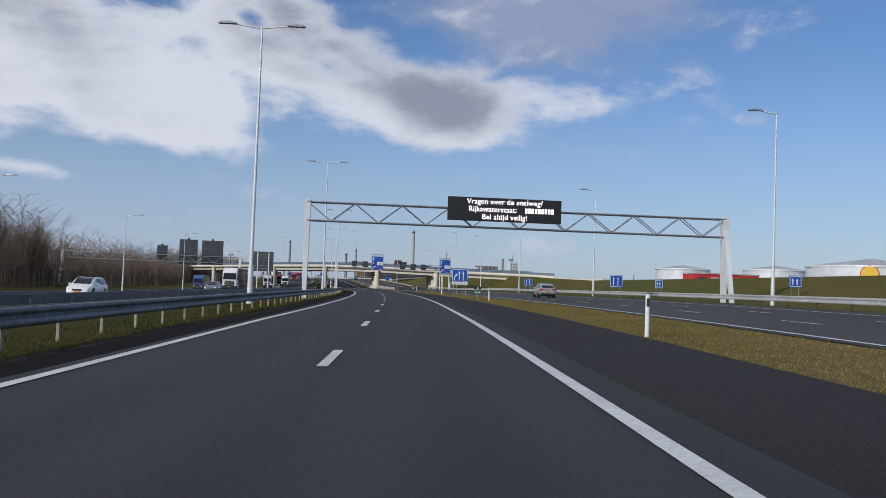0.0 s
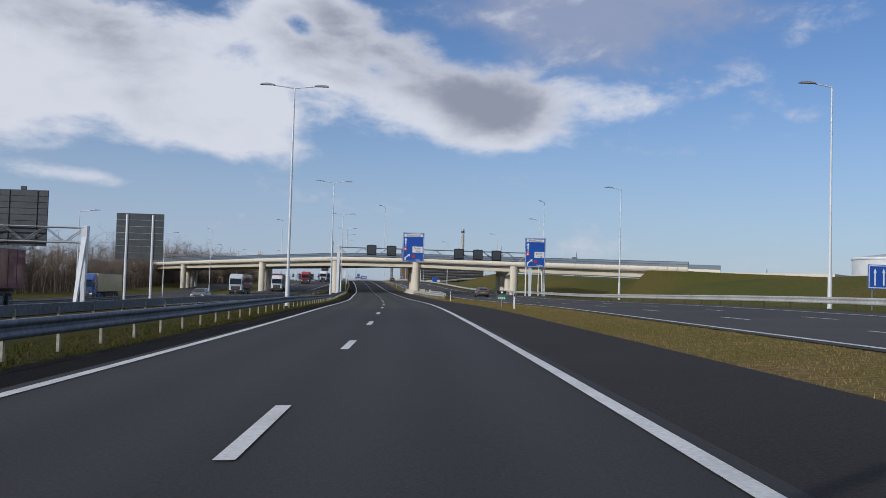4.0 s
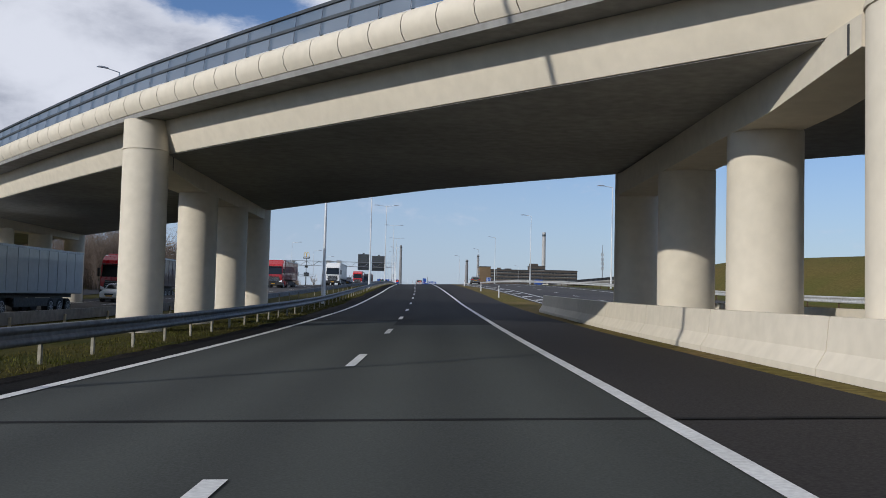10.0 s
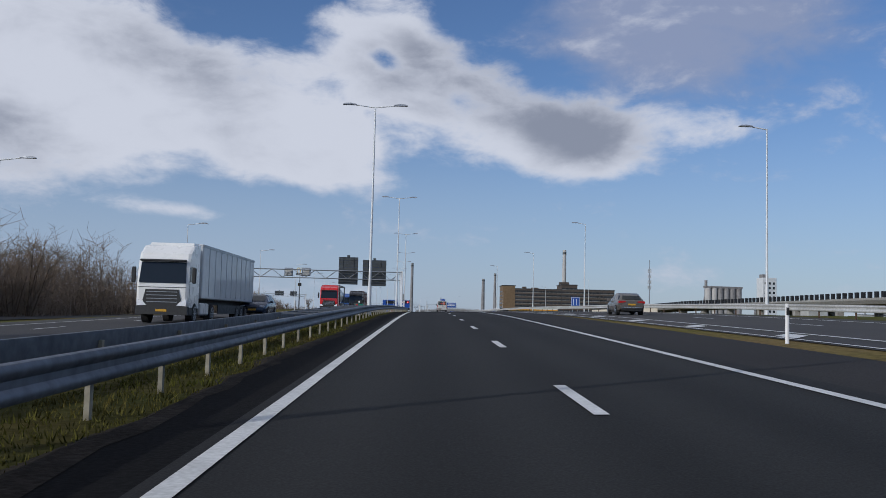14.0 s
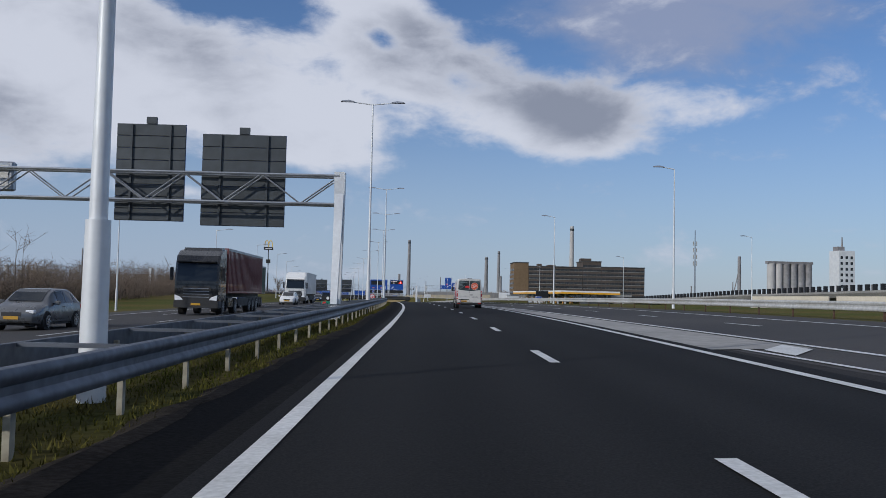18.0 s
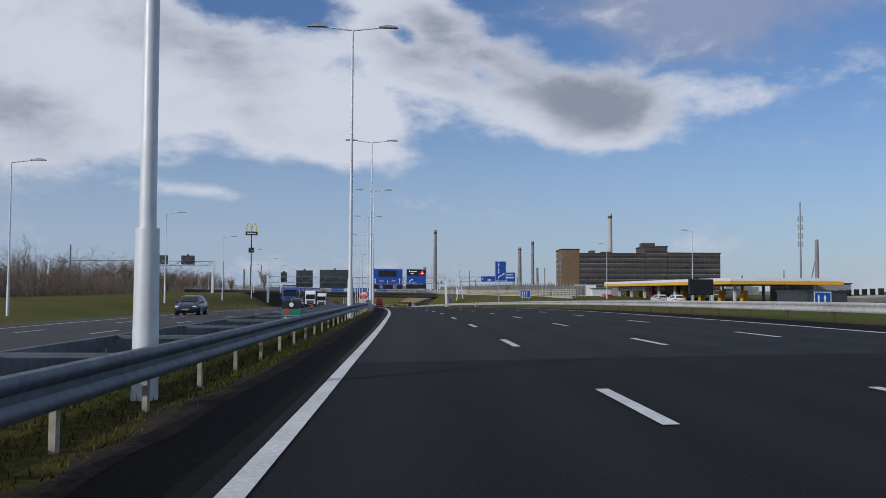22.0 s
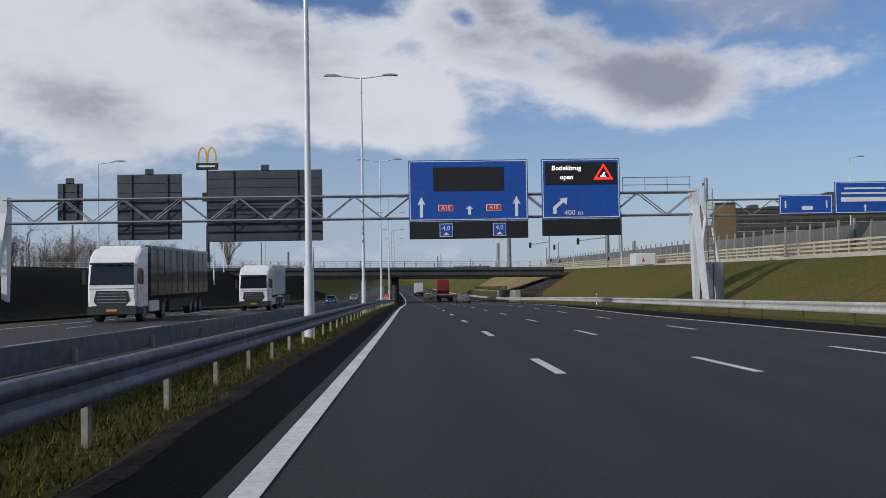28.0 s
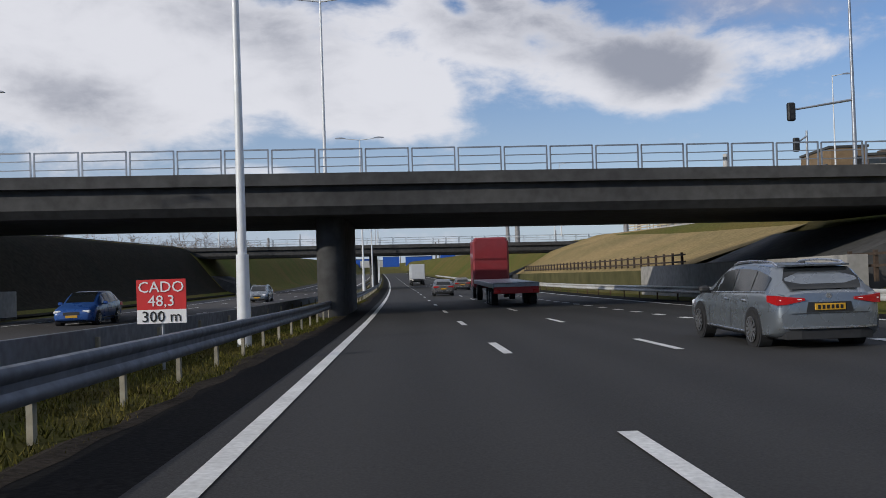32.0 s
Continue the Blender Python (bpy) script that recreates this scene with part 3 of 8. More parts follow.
tagged(link("dirt_strip", dirt, DIRT), "uneven brown dirt along the edge of the median grass", "ground", kind="structure")
line("edge_line", left_line, -60, 640, 0.2)
line("edge_line", right_line, -60, 1500, 0.2)
line("edge_line", lambda s: OPP_IN(s) - 1.0, -200, 1500, 0.2)
line("edge_line", lambda s: OPP_OUT(s) + 3.0, -200, 1500, 0.2)


SLIP = span([(0, 0.1), (120, -0.1), (200, -0.5), (250, -1.2), (272, -1.35), (310, 0.1), (335, -0.35), (400, 0.1), (470, 0.6), (518, 1.0), (560, 0.4), (590, -0.2), (665, -0.36), (720, -0.2), (808, 0.05), (880, 0.7), (905, 1.0), (940, 0.7), (1300, 0.5)])


def dashes(edge, s0, s1, first, long=3.15, pitch=12.28, late=11.93, width=0.16):
    """A broken line, each stroke a piece of it."""
    spots, s = [], first
    while s < s1:
        if s >= s0:
            spots.append(s)
        s += pitch if s < 690 else late
    holder = None
    for s in [q + SLIP(q) for q in spots]:
        b = strip(Build(), lambda q: [(edge(q) - width / 2, 0.012), (edge(q) + width / 2, 0.012)], s, s + long, 3)
        if holder is None:
            holder = tagged(link("lane_line", b, PAINT), "broken white lane line", "road marking", kind="structure")
        else:
            part("stroke", b, PAINT, holder)


FIRST = 13.3 - 5 * 12.28
dashes(span([(0, 3.4), (40, 3.38), (160, 3.5), (200, 3.56), (228, 3.58), (247, 3.82), (272, 3.58), (335, 3.5), (400, 3.42), (520, 3.48), (592, 3.52), (665, 3.40), (740, 3.45), (810, 3.2), (905, 3.15), (942, 3.25), (1300, 3.2)]), -40, 1300, FIRST, width=0.17)
dashes(lambda s: left_line(s) + 3.5, -40, 400, FIRST + 4)
dashes(lambda s: left_line(s) + 7.0, -40, 330, FIRST + 4)
dashes(span([(628, 6.75), (680, 6.65), (820, 6.05), (905, 5.95), (953, 6.22), (1100, 6.4)]), 628, 1300, FIRST - 0.4)
dashes(lambda s: left_line(s) + (right_line(s) - left_line(s)) / 2, 400, 900, FIRST + 2)
dashes(lambda s: 10.1, 899, 1200, FIRST, 1.0, 3.0, 3.0, 0.3)
dashes(lambda s: OPP_IN(s) - 4.5, -200, 1300, FIRST - 160)
dashes(lambda s: OPP_IN(s) - 8.0, -200, 1300, FIRST - 158)
holder = None
for i in range(24):
    s = 336 + i * 9.0
    dd = left_line(s) - 0.55
    b = Build().add([W(s, dd - 1.0, 0.014), W(s + 1.6, dd, 0.014), W(s + 3.2, dd, 0.014), W(s + 1.6, dd - 1.0, 0.014)], [(0, 1, 2, 3)])
    if holder is None:
        holder = tagged(link("hatching", b, PAINT), "white slanting blocks beside the parallel carriageway", "road marking", kind="structure")
    else:
        part("block", b, PAINT, holder)
line("edge_line", lambda s: left_line(s) - 1.75, 336, 545, 0.15)
paving("hatched_strip", lambda s: (left_line(s) - 2.0, left_line(s) - 0.38), 330, 545, ASPHALT_OLD, -0.006, "grey asphalt strip with white blocks", parts=2)


# guardrails
BEAM = [(0.0, 0.33), (0.05, 0.345), (0.075, 0.385), (0.07, 0.44), (0.03, 0.485), (0.03, 0.555), (0.07, 0.60), (0.075, 0.655), (0.05, 0.695), (0.0, 0.71), (-0.03, 0.70), (-0.03, 0.34)]


def guardrail(edge, side, s0, s1, label, beam_mat=RAIL, post_mat=POST, gap=2.67, h0=0.0, spacer=None, tall=0.0):
    root = thing("guardrail", Matrix.Translation(W(s0, edge(s0), h0)), label, "guardrail", "guardrails along the motorway")
    base = W(s0, edge(s0), h0)
    b = Build()
    strip(b, lambda s: [(edge(s) + side * u, w + h0 + tall) for u, w in BEAM], s0, s1, 6, True, base, True)
    part("beam", b, beam_mat, root, smooth=True)
    post = part("post", Build().box((0, 0, 0.28 + tall / 2), (0.06, 0.10, 0.62 + tall)), post_mat, root)
    n = int((s1 - s0) / gap)
    for i in range(n + 1):
        s = s0 + 0.3 + i * gap
        if s > s1:
            break
        m = Matrix.Translation(-base) @ site(s, edge(s) - side * 0.06, h0 - 0.04)
        if i == 0:
            post.matrix_basis = m
        else:
            share(post, m, root)
    if spacer:
        bar = None
        for i in range(int((s1 - s0) / 4)):
            s = s0 + 1 + i * 4
            w = abs(spacer(s) - edge(s))
            m = Matrix.Translation(-base) @ site(s, (edge(s) + spacer(s)) / 2, 0.66) @ Matrix.Diagonal((w, 1, 1, 1))
            if bar is None:
                bar = part("spacer_bar", Build().box((0, 0, 0), (0.96, 0.10, 0.05)), beam_mat, root)
                bar.matrix_basis = m
            else:
                share(bar, m, root)
    return root


near_label = "weathered grey steel guardrail on posts in the grassy median"
for a in range(-40, 1240, 80):
    for p0, p1 in ([(a, a + 80)] if a != 680 else [(680, 726.2), (742.9, 760)]):
        guardrail(NEAR_RAIL, 1, p0, p1, near_label, spacer=FAR_RAIL if 430 <= a < 720 else None)
    guardrail(FAR_RAIL, -1, a, a + 80, "weathered grey steel guardrail beside the opposite lanes", gap=4.0)
for a in range(-40, 1240, 80):
    guardrail(verge, -1, a, a + 80, "pale grey steel guardrail along the outer verge", RAIL_PALE, RUST, gap=4.0)


# stretch of concrete wall in the median
wall_m = thing("concrete_barrier", Matrix.Identity(4), "grey concrete barrier wall in the median", "barrier")
for k in range(3):
    s = 726.5 + k * 5.2
    part("barrier_unit", strip(Build(), lambda q: [(-1.45, -0.05), (-1.52, 0.10), (-1.68, 0.34), (-1.74, 1.0), (-2.06, 1.0), (-2.12, 0.34), (-2.28, -0.05)], s, s + 5.17, 3, True, (0, 0, 0), True), WALL_GREY, wall_m)
part("end_post", Build().add([W(742.15 + a, e, h) for a, e, h in ((0, -1.45, -0.05), (0, -1.74, 0.95), (0, -2.06, 0.95), (0, -2.28, -0.05), (0.7, -1.55, -0.05), (0.5, -1.80, 0.86), (0.5, -2.0, 0.86), (0.7, -2.2, -0.05))], [(0, 1, 2, 3), (4, 7, 6, 5), (0, 4, 5, 1), (1, 5, 6, 2), (2, 6, 7, 3), (3, 7, 4, 0)]), WALL_GREY, wall_m, "tapered end block")
paving("road_far", lambda s: (-47.0, -37.0), -200, 560, ASPHALT_OLD, 0.03 - 0.6, "grey asphalt of a further road beyond the opposite lanes", parts=4)
guardrail(lambda s: -35.5, 1, -40, 280, "weathered grey guardrail beside the further road", gap=4.0, h0=-0.6)


# lamp posts
def lamp_post(arms, tall, reach, label):
    m = thing("street_lamp", Matrix.Identity(4), label, "street lamp", "street lamps along the motorway")
    k = tall / 16
    part("pole", Build().tube((0, 0, 0), (0, 0, 2.2), 0.17 * k, 0.15 * k, 12).tube((0, 0, 2.2), (0, 0, tall), 0.11 * k, 0.055 * k, 12), WHITE_STEEL, m, smooth=True)
    for sx in arms:
        arm = part("arm", Build().tube((0, 0, tall - 0.05), (sx * reach, 0, tall + 0.12), 0.05, 0.04, 8), WHITE_STEEL, m)
        b = Build()
        c = sx * (reach + 0.5)
        b.rings([[(c + sx * u, w, tall + 0.12 + z) for u, w, z in ((q, -0.14, 0), (q, 0.14, 0), (q, 0.10, t), (q, -0.10, t))]
                 for q, t in ((-0.55, 0.07), (-0.1, 0.15), (0.35, 0.12), (0.5, 0.05))])
        part("lamp_head", b, STEEL, m, "grey lamp head")
    return m


double = lamp_post((-1, 1), 16.0, 1.5, "tall white steel street lamp with two arms, in the median")
spots = [53, 112, 184, 243.4, 302.2, 360, 416.5, 479, 537.5, 597.5, 655, 693.5, 730, 768.3, 806, 847, 881, 919.5, 958.0, 983, 1030, 1070, 1110, 1160, 1210]
for i, s in enumerate(spots):
    d = float(np.interp(s, [53, 112, 243, 302, 416, 597, 655, 693, 730, 768, 847, 919, 959, 1300], [-4.2, -3.8, -3.2, -3.3, -2.75, -2.75, -2.4, -2.05, -1.68, -1.5, -2.2, -2.35, -2.4, -2.5]))
    m = site(s, d, -0.05)
    if i == 0:
        double.matrix_basis = m
    else:
        copy_thing(double, m)
single = lamp_post((-1,), 13.8, 1.1, "tall white steel street lamp with one arm, beside the outer verge")
for i, (s, d) in enumerate(((64, 31.0), (118, 31), (172, 31), (229, 33), (282, 33), (334, 33), (416, 30), (476, 26.5), (549, 25.5), (614, 26), (668, 24))):
    if i == 0:
        single.matrix_basis = site(s, d, bank(s, d))
    else:
        copy_thing(single, site(s, d, bank(s, d)))
curved = lamp_post((1,), 11.0, 1.4, "white steel street lamp with one arm beyond the opposite lanes")
for i in range(22):
    s, d = -10 + i * 48, -33.0 if i < 9 else -27.0
    if i == 0:
        curved.matrix_basis = site(s, d, bank(s, d))
    else:
        copy_thing(curved, site(s, d, bank(s, d)))


# gantries over the road
def gantry(s, d0, d1, low, high, label, back_legs=(True, True), ladder=False):
    root = thing("sign_gantry", site(s, d0, 0), label, "sign gantry")
    w = d1 - d0
    for z, y in ((low, -0.35), (low, 0.35), (high, -0.35), (high, 0.35)):
        part("chord", Build().tube((0, y, z), (w, y, z), 0.07, n=8), STEEL, root, smooth=True)
    n = max(2, round(w / 1.9))
    for y in (-0.35, 0.35):
        for i in range(n):
            a, b = w * i / n, w * (i + 1) / n
            p, q = ((a, y, high), (b, y, low)) if i % 2 == 0 else ((a, y, low), (b, y, high))
            part("brace", Build().tube(p, q, 0.04, n=6), STEEL, root)
    for x, here, sgn in ((0, back_legs[0], -1), (w, back_legs[1], 1)):
        part("leg", Build().rings([[(x - 0.16, -0.2, 0), (x + 0.16, -0.2, 0), (x + 0.16, 0.2, 0), (x - 0.16, 0.2, 0)],
                                   [(x - 0.26, -0.4, high - 0.2), (x + 0.26, -0.4, high - 0.2), (x + 0.26, 0.4, high - 0.2), (x - 0.26, 0.4, high - 0.2)],
                                   [(x - 0.26, -0.4, high + 0.2), (x + 0.26, -0.4, high + 0.2), (x + 0.26, 0.4, high + 0.2), (x - 0.26, 0.4, high + 0.2)]]), WHITE_STEEL, root)
        if here:
            part("leg", Build().rings([[(x - 0.14, -2.4, 0), (x + 0.14, -2.4, 0), (x + 0.14, -2.0, 0), (x - 0.14, -2.0, 0)],
                                       [(x - 0.22, -0.3, high - 0.6), (x + 0.22, -0.3, high - 0.6), (x + 0.22, 0.1, high - 0.6), (x - 0.22, 0.1, high - 0.6)]]), WHITE_STEEL, root)
    return root


def board(root_name, s, d0, d1, low, high, front, label, category="road sign", off=-0.62, back=SIGN_BACK, rim=True, depth=0.12):
    """A panel that faces oncoming drivers of our side; its front is at y = 0 of its own pose."""
    root = thing(root_name, site(s, (d0 + d1) / 2, 0) @ pose(0, off, (low + high) / 2), label, category)
    w, h = d1 - d0, high - low
    part("panel", Build().box((0, depth / 2, 0), (w, depth, h), bevel=0.02), front, root)
    part("backing", Build().box((0, depth + 0.03, 0), (w * 0.96, 0.06, h * 0.96)), back, root)
    if rim:
        t = 0.05
        for x, z, a, b in ((0, h / 2 - 0.09, w - 0.12, t), (0, -h / 2 + 0.09, w - 0.12, t), (-w / 2 + 0.09, 0, t, h - 0.2), (w / 2 - 0.09, 0, t, h - 0.2)):
            part("rim", Build().box((x, -0.006, z), (a, 0.012, b)), SIGN_WHITE, root, "white border strip")
    return root


def arrow(root, x, z, tall, material=SIGN_WHITE, lean=0.0, w=0.10, name="arrow"):
    """An arrow on a panel: straight up, or bent to the right."""
    b = Build()
    if lean == 0:
        b.slab([(x - w, z), (x + w, z), (x + w, z + tall * 0.65), (x + 2.6 * w, z + tall * 0.60), (x, z + tall), (x - 2.6 * w, z + tall * 0.60), (x - w, z + tall * 0.65)], -0.012, 0.0)
    else:
        ex, ez = x + lean, z + tall
        b.slab([(x - w, z), (x + w, z), (x + w, z + tall * 0.35), (ex - 0.5 * w, ez - 2.0 * w), (ex + 1.0 * w, ez - 3.6 * w), (ex + 1.6 * w, ez + 0.6 * w), (ex - 3.0 * w, ez), (ex - 1.8 * w, ez - 0.8 * w), (x - w, z + tall * 0.45)], -0.012, 0.0)
    return part(name, b, material, root, "white arrow")
# the curved overpass
CURVE = [(240, 84), (263, 55), (286.5, 29.2), (305.2, 11.95), (323.4, -5.0), (346, -23.5), (378, -48), (424, -74), (486, -98)]


def bridge_at(u):
    """The place on the overpass's near edge, u from 0 to 8, with its way."""
    def knot(i):
        return Vector(W(*CURVE[min(max(i, 0), len(CURVE) - 1)])[:2])
    i = min(int(u), len(CURVE) - 2)
    t = u - i
    p0, p1, p2, p3 = knot(i - 1), knot(i), knot(i + 1), knot(i + 2)
    pos = 0.5 * ((2 * p1) + (p2 - p0) * t + (2 * p0 - 5 * p1 + 4 * p2 - p3) * t * t + (3 * p1 - p0 - 3 * p2 + p3) * t ** 3)
    way = 0.5 * ((p2 - p0) + 2 * (2 * p0 - 5 * p1 + 4 * p2 - p3) * t + 3 * (3 * p1 - p0 - 3 * p2 + p3) * t * t)
    return pos, way.normalized()


def bridge_level(u):
    return float(np.interp(u, [0, 1, 2, 3, 4, 5, 6, 7, 8], [4.6, 5.5, 6.28, 7.0, 7.28, 7.0, 6.45, 6.0, 5.4]))


def section(u, profile):
    p, w = bridge_at(u)
    side = Vector((w.y, -w.x))
    z = bridge_level(u)
    return [(p.x + side.x * a, p.y + side.y * a, z + b) for a, b in profile]


def along(build, profile, u0, u1, n):
    return build.rings([section(u0 + (u1 - u0) * k / n, profile) for k in range(n + 1)])


END = 1.22         # where its ramp begins
TAIL_END = 1.02    # where its railing ends on the ramp
over = thing("overpass", Matrix.Identity(4), "curved pale concrete overpass with edge panels and a glazed railing", "overpass")
part("girder", along(Build(), [(0.70, -1.0), (0.35, -0.1), (0.35, 0.05), (13.6, 0.05), (13.6, -0.1), (13.1, -1.0)], END, 8, 90), CONCRETE, over, "pale concrete box girder", True)
# thin grey strip below the girder; the underside's shade is put into its colour
part("soffit", along(Build(), [(0.75, -1.025), (0.75, -1.002), (13.05, -1.002), (13.05, -1.025)], END, 8, 90), CONCRETE_GREY, over, "grey strip under the girder, its shade put into the colour", True)
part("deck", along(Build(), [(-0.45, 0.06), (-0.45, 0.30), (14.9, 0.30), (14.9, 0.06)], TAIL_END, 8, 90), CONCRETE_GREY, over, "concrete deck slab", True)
part("far_edge_beam", along(Build(), [(14.9, 0.05), (14.9, 1.0), (15.2, 1.0), (15.2, 0.05)], TAIL_END, 8, 90), CONCRETE, over, smooth=True)
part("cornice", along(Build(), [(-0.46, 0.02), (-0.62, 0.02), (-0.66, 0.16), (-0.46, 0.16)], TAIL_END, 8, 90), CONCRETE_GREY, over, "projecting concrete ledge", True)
EDGE = [(-0.46, 0.17), (-0.64, 0.19), (-0.76, 0.36), (-0.80, 0.56), (-0.74, 0.78), (-0.60, 0.90), (-0.46, 0.92)]
GLASS = bpy.data.materials.new("railing_glass")
GLASS.use_nodes = True
gb = GLASS.node_tree.nodes["Principled BSDF"]
gb.inputs["Base Color"].default_value = (0.13, 0.17, 0.22, 1)
gb.inputs["Roughness"].default_value, gb.inputs["Alpha"].default_value = 0.30, 0.66
n_edge = 142
for k in range(n_edge):
    u0 = TAIL_END + (7.75 - TAIL_END) * k / n_edge
    u1 = TAIL_END + (7.75 - TAIL_END) * (k + 1) / n_edge
    gap = (u1 - u0) * 0.012
    part("edge_panel", Build().rings([section(q, EDGE) for q in (u0 + gap, (u0 + u1) / 2, u1 - gap)]), CONCRETE, over, smooth=True)
    part("glass_pane", Build().rings([section(q, [(-0.50, 0.97), (-0.40, 1.74), (-0.38, 1.74), (-0.48, 0.97)]) for q in (u0 + gap, u1 - gap)]), GLASS, over)
    part("rail_post", Build().rings([section(q, [(-0.48, 0.9), (-0.37, 1.80), (-0.31, 1.80), (-0.40, 0.9)]) for q in (u0 - gap, u0 + gap)]), SIGN_BACK, over)
for a, b in ((-0.42, 1.76), (-0.45, 1.36)):
    part("hand_rail", along(Build(), [(a - 0.04, b - 0.04), (a + 0.04, b - 0.04), (a + 0.04, b + 0.04), (a - 0.04, b + 0.04)], TAIL_END, 8, 90), SIGN_BACK, over)
part("far_railing", along(Build(), [(15.0, 1.0), (15.0, 1.8), (15.04, 1.8), (15.04, 1.0)], TAIL_END, 8, 90), GLASS, over)


def pier(u, place):
    """A big round column at the edge, with a row of columns and a cap that run along the road below."""
    s, d = place
    z, ground_h = bridge_level(u), W(s, d)[2] - 0.1
    c = W(s, d)
    low = z - 1.02
    part("column", Build().tube((c.x, c.y, ground_h - 0.5), (c.x, c.y, z + 0.02), 0.76, n=28), CONCRETE, over, "round concrete column", True)
    part("bracket", Build().tube((c.x, c.y, z - 0.98), (c.x, c.y, z - 0.92), 0.79, n=28), CONCRETE, over, "thin ring on the column", True)
    for a in (6.7, 12.9):
        q = W(s + a, d + 0.12)
        part("column", Build().tube((q.x, q.y, ground_h - 0.5), (q.x, q.y, low - 0.62), 0.80, n=24), CONCRETE, over, "round concrete column", True)
    q = W(s + 19.4, d + 0.12)
    part("column", Build().tube((q.x, q.y, ground_h - 0.5), (q.x, q.y, low + 0.9), 0.76, n=24), CONCRETE, over, "round concrete column", True)
    b = Build()
    side_view = [(0.5, low - 0.45), (4.2, low - 0.68), (18.9, low - 0.68), (18.9, low + 0.06), (0.5, low + 0.06)]
    b.rings([[(*W(s + a, d + e)[:2], k) for a, k in side_view] for e in (-0.66, 0.66)])
    part("pier_cap", b, CONCRETE, over, "concrete cross beam")
    part("bearing_gap", Build().rings([[(*W(s + a, d + e)[:2], k) for a, e in ((0.9, -0.67), (0.97, -0.67), (0.97, 0.67), (0.9, 0.67))] for k in (low - 0.47, low + 0.02)]), CONCRETE_DARK, over, "dark joint in the cross beam")


for u in (2, 3, 4, 5, 6, 7):
    pier(u, CURVE[u])
ab = Build()
p, w = bridge_at(END)
side = Vector((w.y, -w.x))
ab.rings([[(p.x + side.x * a + w.x * t, p.y + side.y * a + w.y * t, zz) for a, t in ((-0.3, -0.5), (14.8, -0.5), (14.8, -30), (-0.3, -30))] for zz in (0.0, bridge_level(END) - 0.05)])
part("abutment", ab, CONCRETE, over, "concrete abutment wall")
# grassy ramp that carries the road up to the overpass
ramp = Build()
p, w = bridge_at(END)
side = Vector((w.y, -w.x))
foot = p + w * 7.0
loops = [[(foot.x + side.x * a, foot.y + side.y * a, 0.05) for a in (-12, -9, -6.0, 0, 14.8, 24)]]
low = bridge_level(END) - 1.55
loops.append([(p.x + side.x * a + w.x * 0.3, p.y + side.y * a + w.y * 0.3, zz) for a, zz in ((-14, 0.15), (-9, 1.3), (-3.4, low - 0.1), (0, low), (14.8, low), (26, 0.2))])
for k in range(13):
    u = max(0.0, END - END * k / 4)
    q, w2 = bridge_at(u)
    if k > 4:
        q = q - w2 * (k - 4) * 14
    if k == 0:
        q = q - w2 * 0.6
    s2 = Vector((w2.y, -w2.x))
    top = bridge_level(u) + 0.24 - 0.08 * max(k - 4, 0)
    loops.append([(q.x + s2.x * a, q.y + s2.y * a, zz) for a, zz in ((-14, 0.2), (-9, 2.2), (-1.5, top - 0.2), (0, top), (14.8, top), (26, 0.2))])
ramp.rings(loops, closed=False)
tagged(link("ramp_bank", ramp, GRASS_LUSH, smooth=True), "grassy bank that carries a ramp up to the overpass", "bank", kind="structure")
paved = Build()
paved.rings([[(p.x + side.x * a + w.x * t, p.y + side.y * a + w.y * t, zz + e) for a, e in ((-3.0, 0.0), (0.2, 0.0), (7, 0.0), (14.6, 0.0))] for t, zz in ((-0.4, low + 0.25), (9.3, 0.22))], closed=False)
part("slope_paving", paved, CONCRETE, over, "sloping concrete paving under the deck end")
# tall pale fence on the far bend of the overpass
fence = thing("overpass_fence", Matrix.Identity(4), "tall pale steel fence along the bend of the overpass", "fence")
for k in range(19):
    u = 5.75 + k * 0.085
    part("post", Build().rings([section(u + e, [(-0.30, 0.9), (-0.30, 2.9), (-0.20, 2.9), (-0.20, 0.9)]) for e in (-0.0022, 0.0022)]), STEEL, fence)
for b in (1.25, 1.9, 2.55, 2.88):
    part("rail", along(Build(), [(-0.28, b - 0.05), (-0.28, b + 0.05), (-0.22, b + 0.05), (-0.22, b - 0.05)], 5.75, 7.28, 24), STEEL, fence)

# concrete barrier round the pier between the carriageways, with pale rails before and after
bar = thing("concrete_barrier", Matrix.Identity(4), "pale concrete safety barrier round the overpass pier", "barrier")
JERSEY = [(-0.30, 0), (-0.30, 0.12), (-0.14, 0.38), (-0.09, 0.90), (0.09, 0.90), (0.14, 0.38), (0.30, 0.12), (0.30, 0)]
for a in range(8):
    s = 294 + a * 6
    part("barrier_unit", strip(Build(), lambda q: [(11.03 + u, h - 0.02) for u, h in JERSEY], s, s + 5.97, 3, True, (0, 0, 0), True), CONCRETE, bar)
for a in range(7):
    s = 290 + a * 6
    part("barrier_unit", strip(Build(), lambda q: [(13.9 + u, h - 0.02) for u, h in JERSEY], s, s + 5.97, 3, True, (0, 0, 0), True), CONCRETE, bar)
near_guard = span([(232, 11.4), (250, 10.75), (294, 10.95)])
guardrail(near_guard, -1, 232, 294, "pale galvanised guardrail leading to the concrete barrier", RAIL_PALE, POST, gap=1.33)
guardrail(span([(236, 12.0), (262, 13.6), (294, 13.9)]), 1, 236, 290, "pale galvanised guardrail leading to the concrete barrier", RAIL_PALE, POST, gap=2.67)

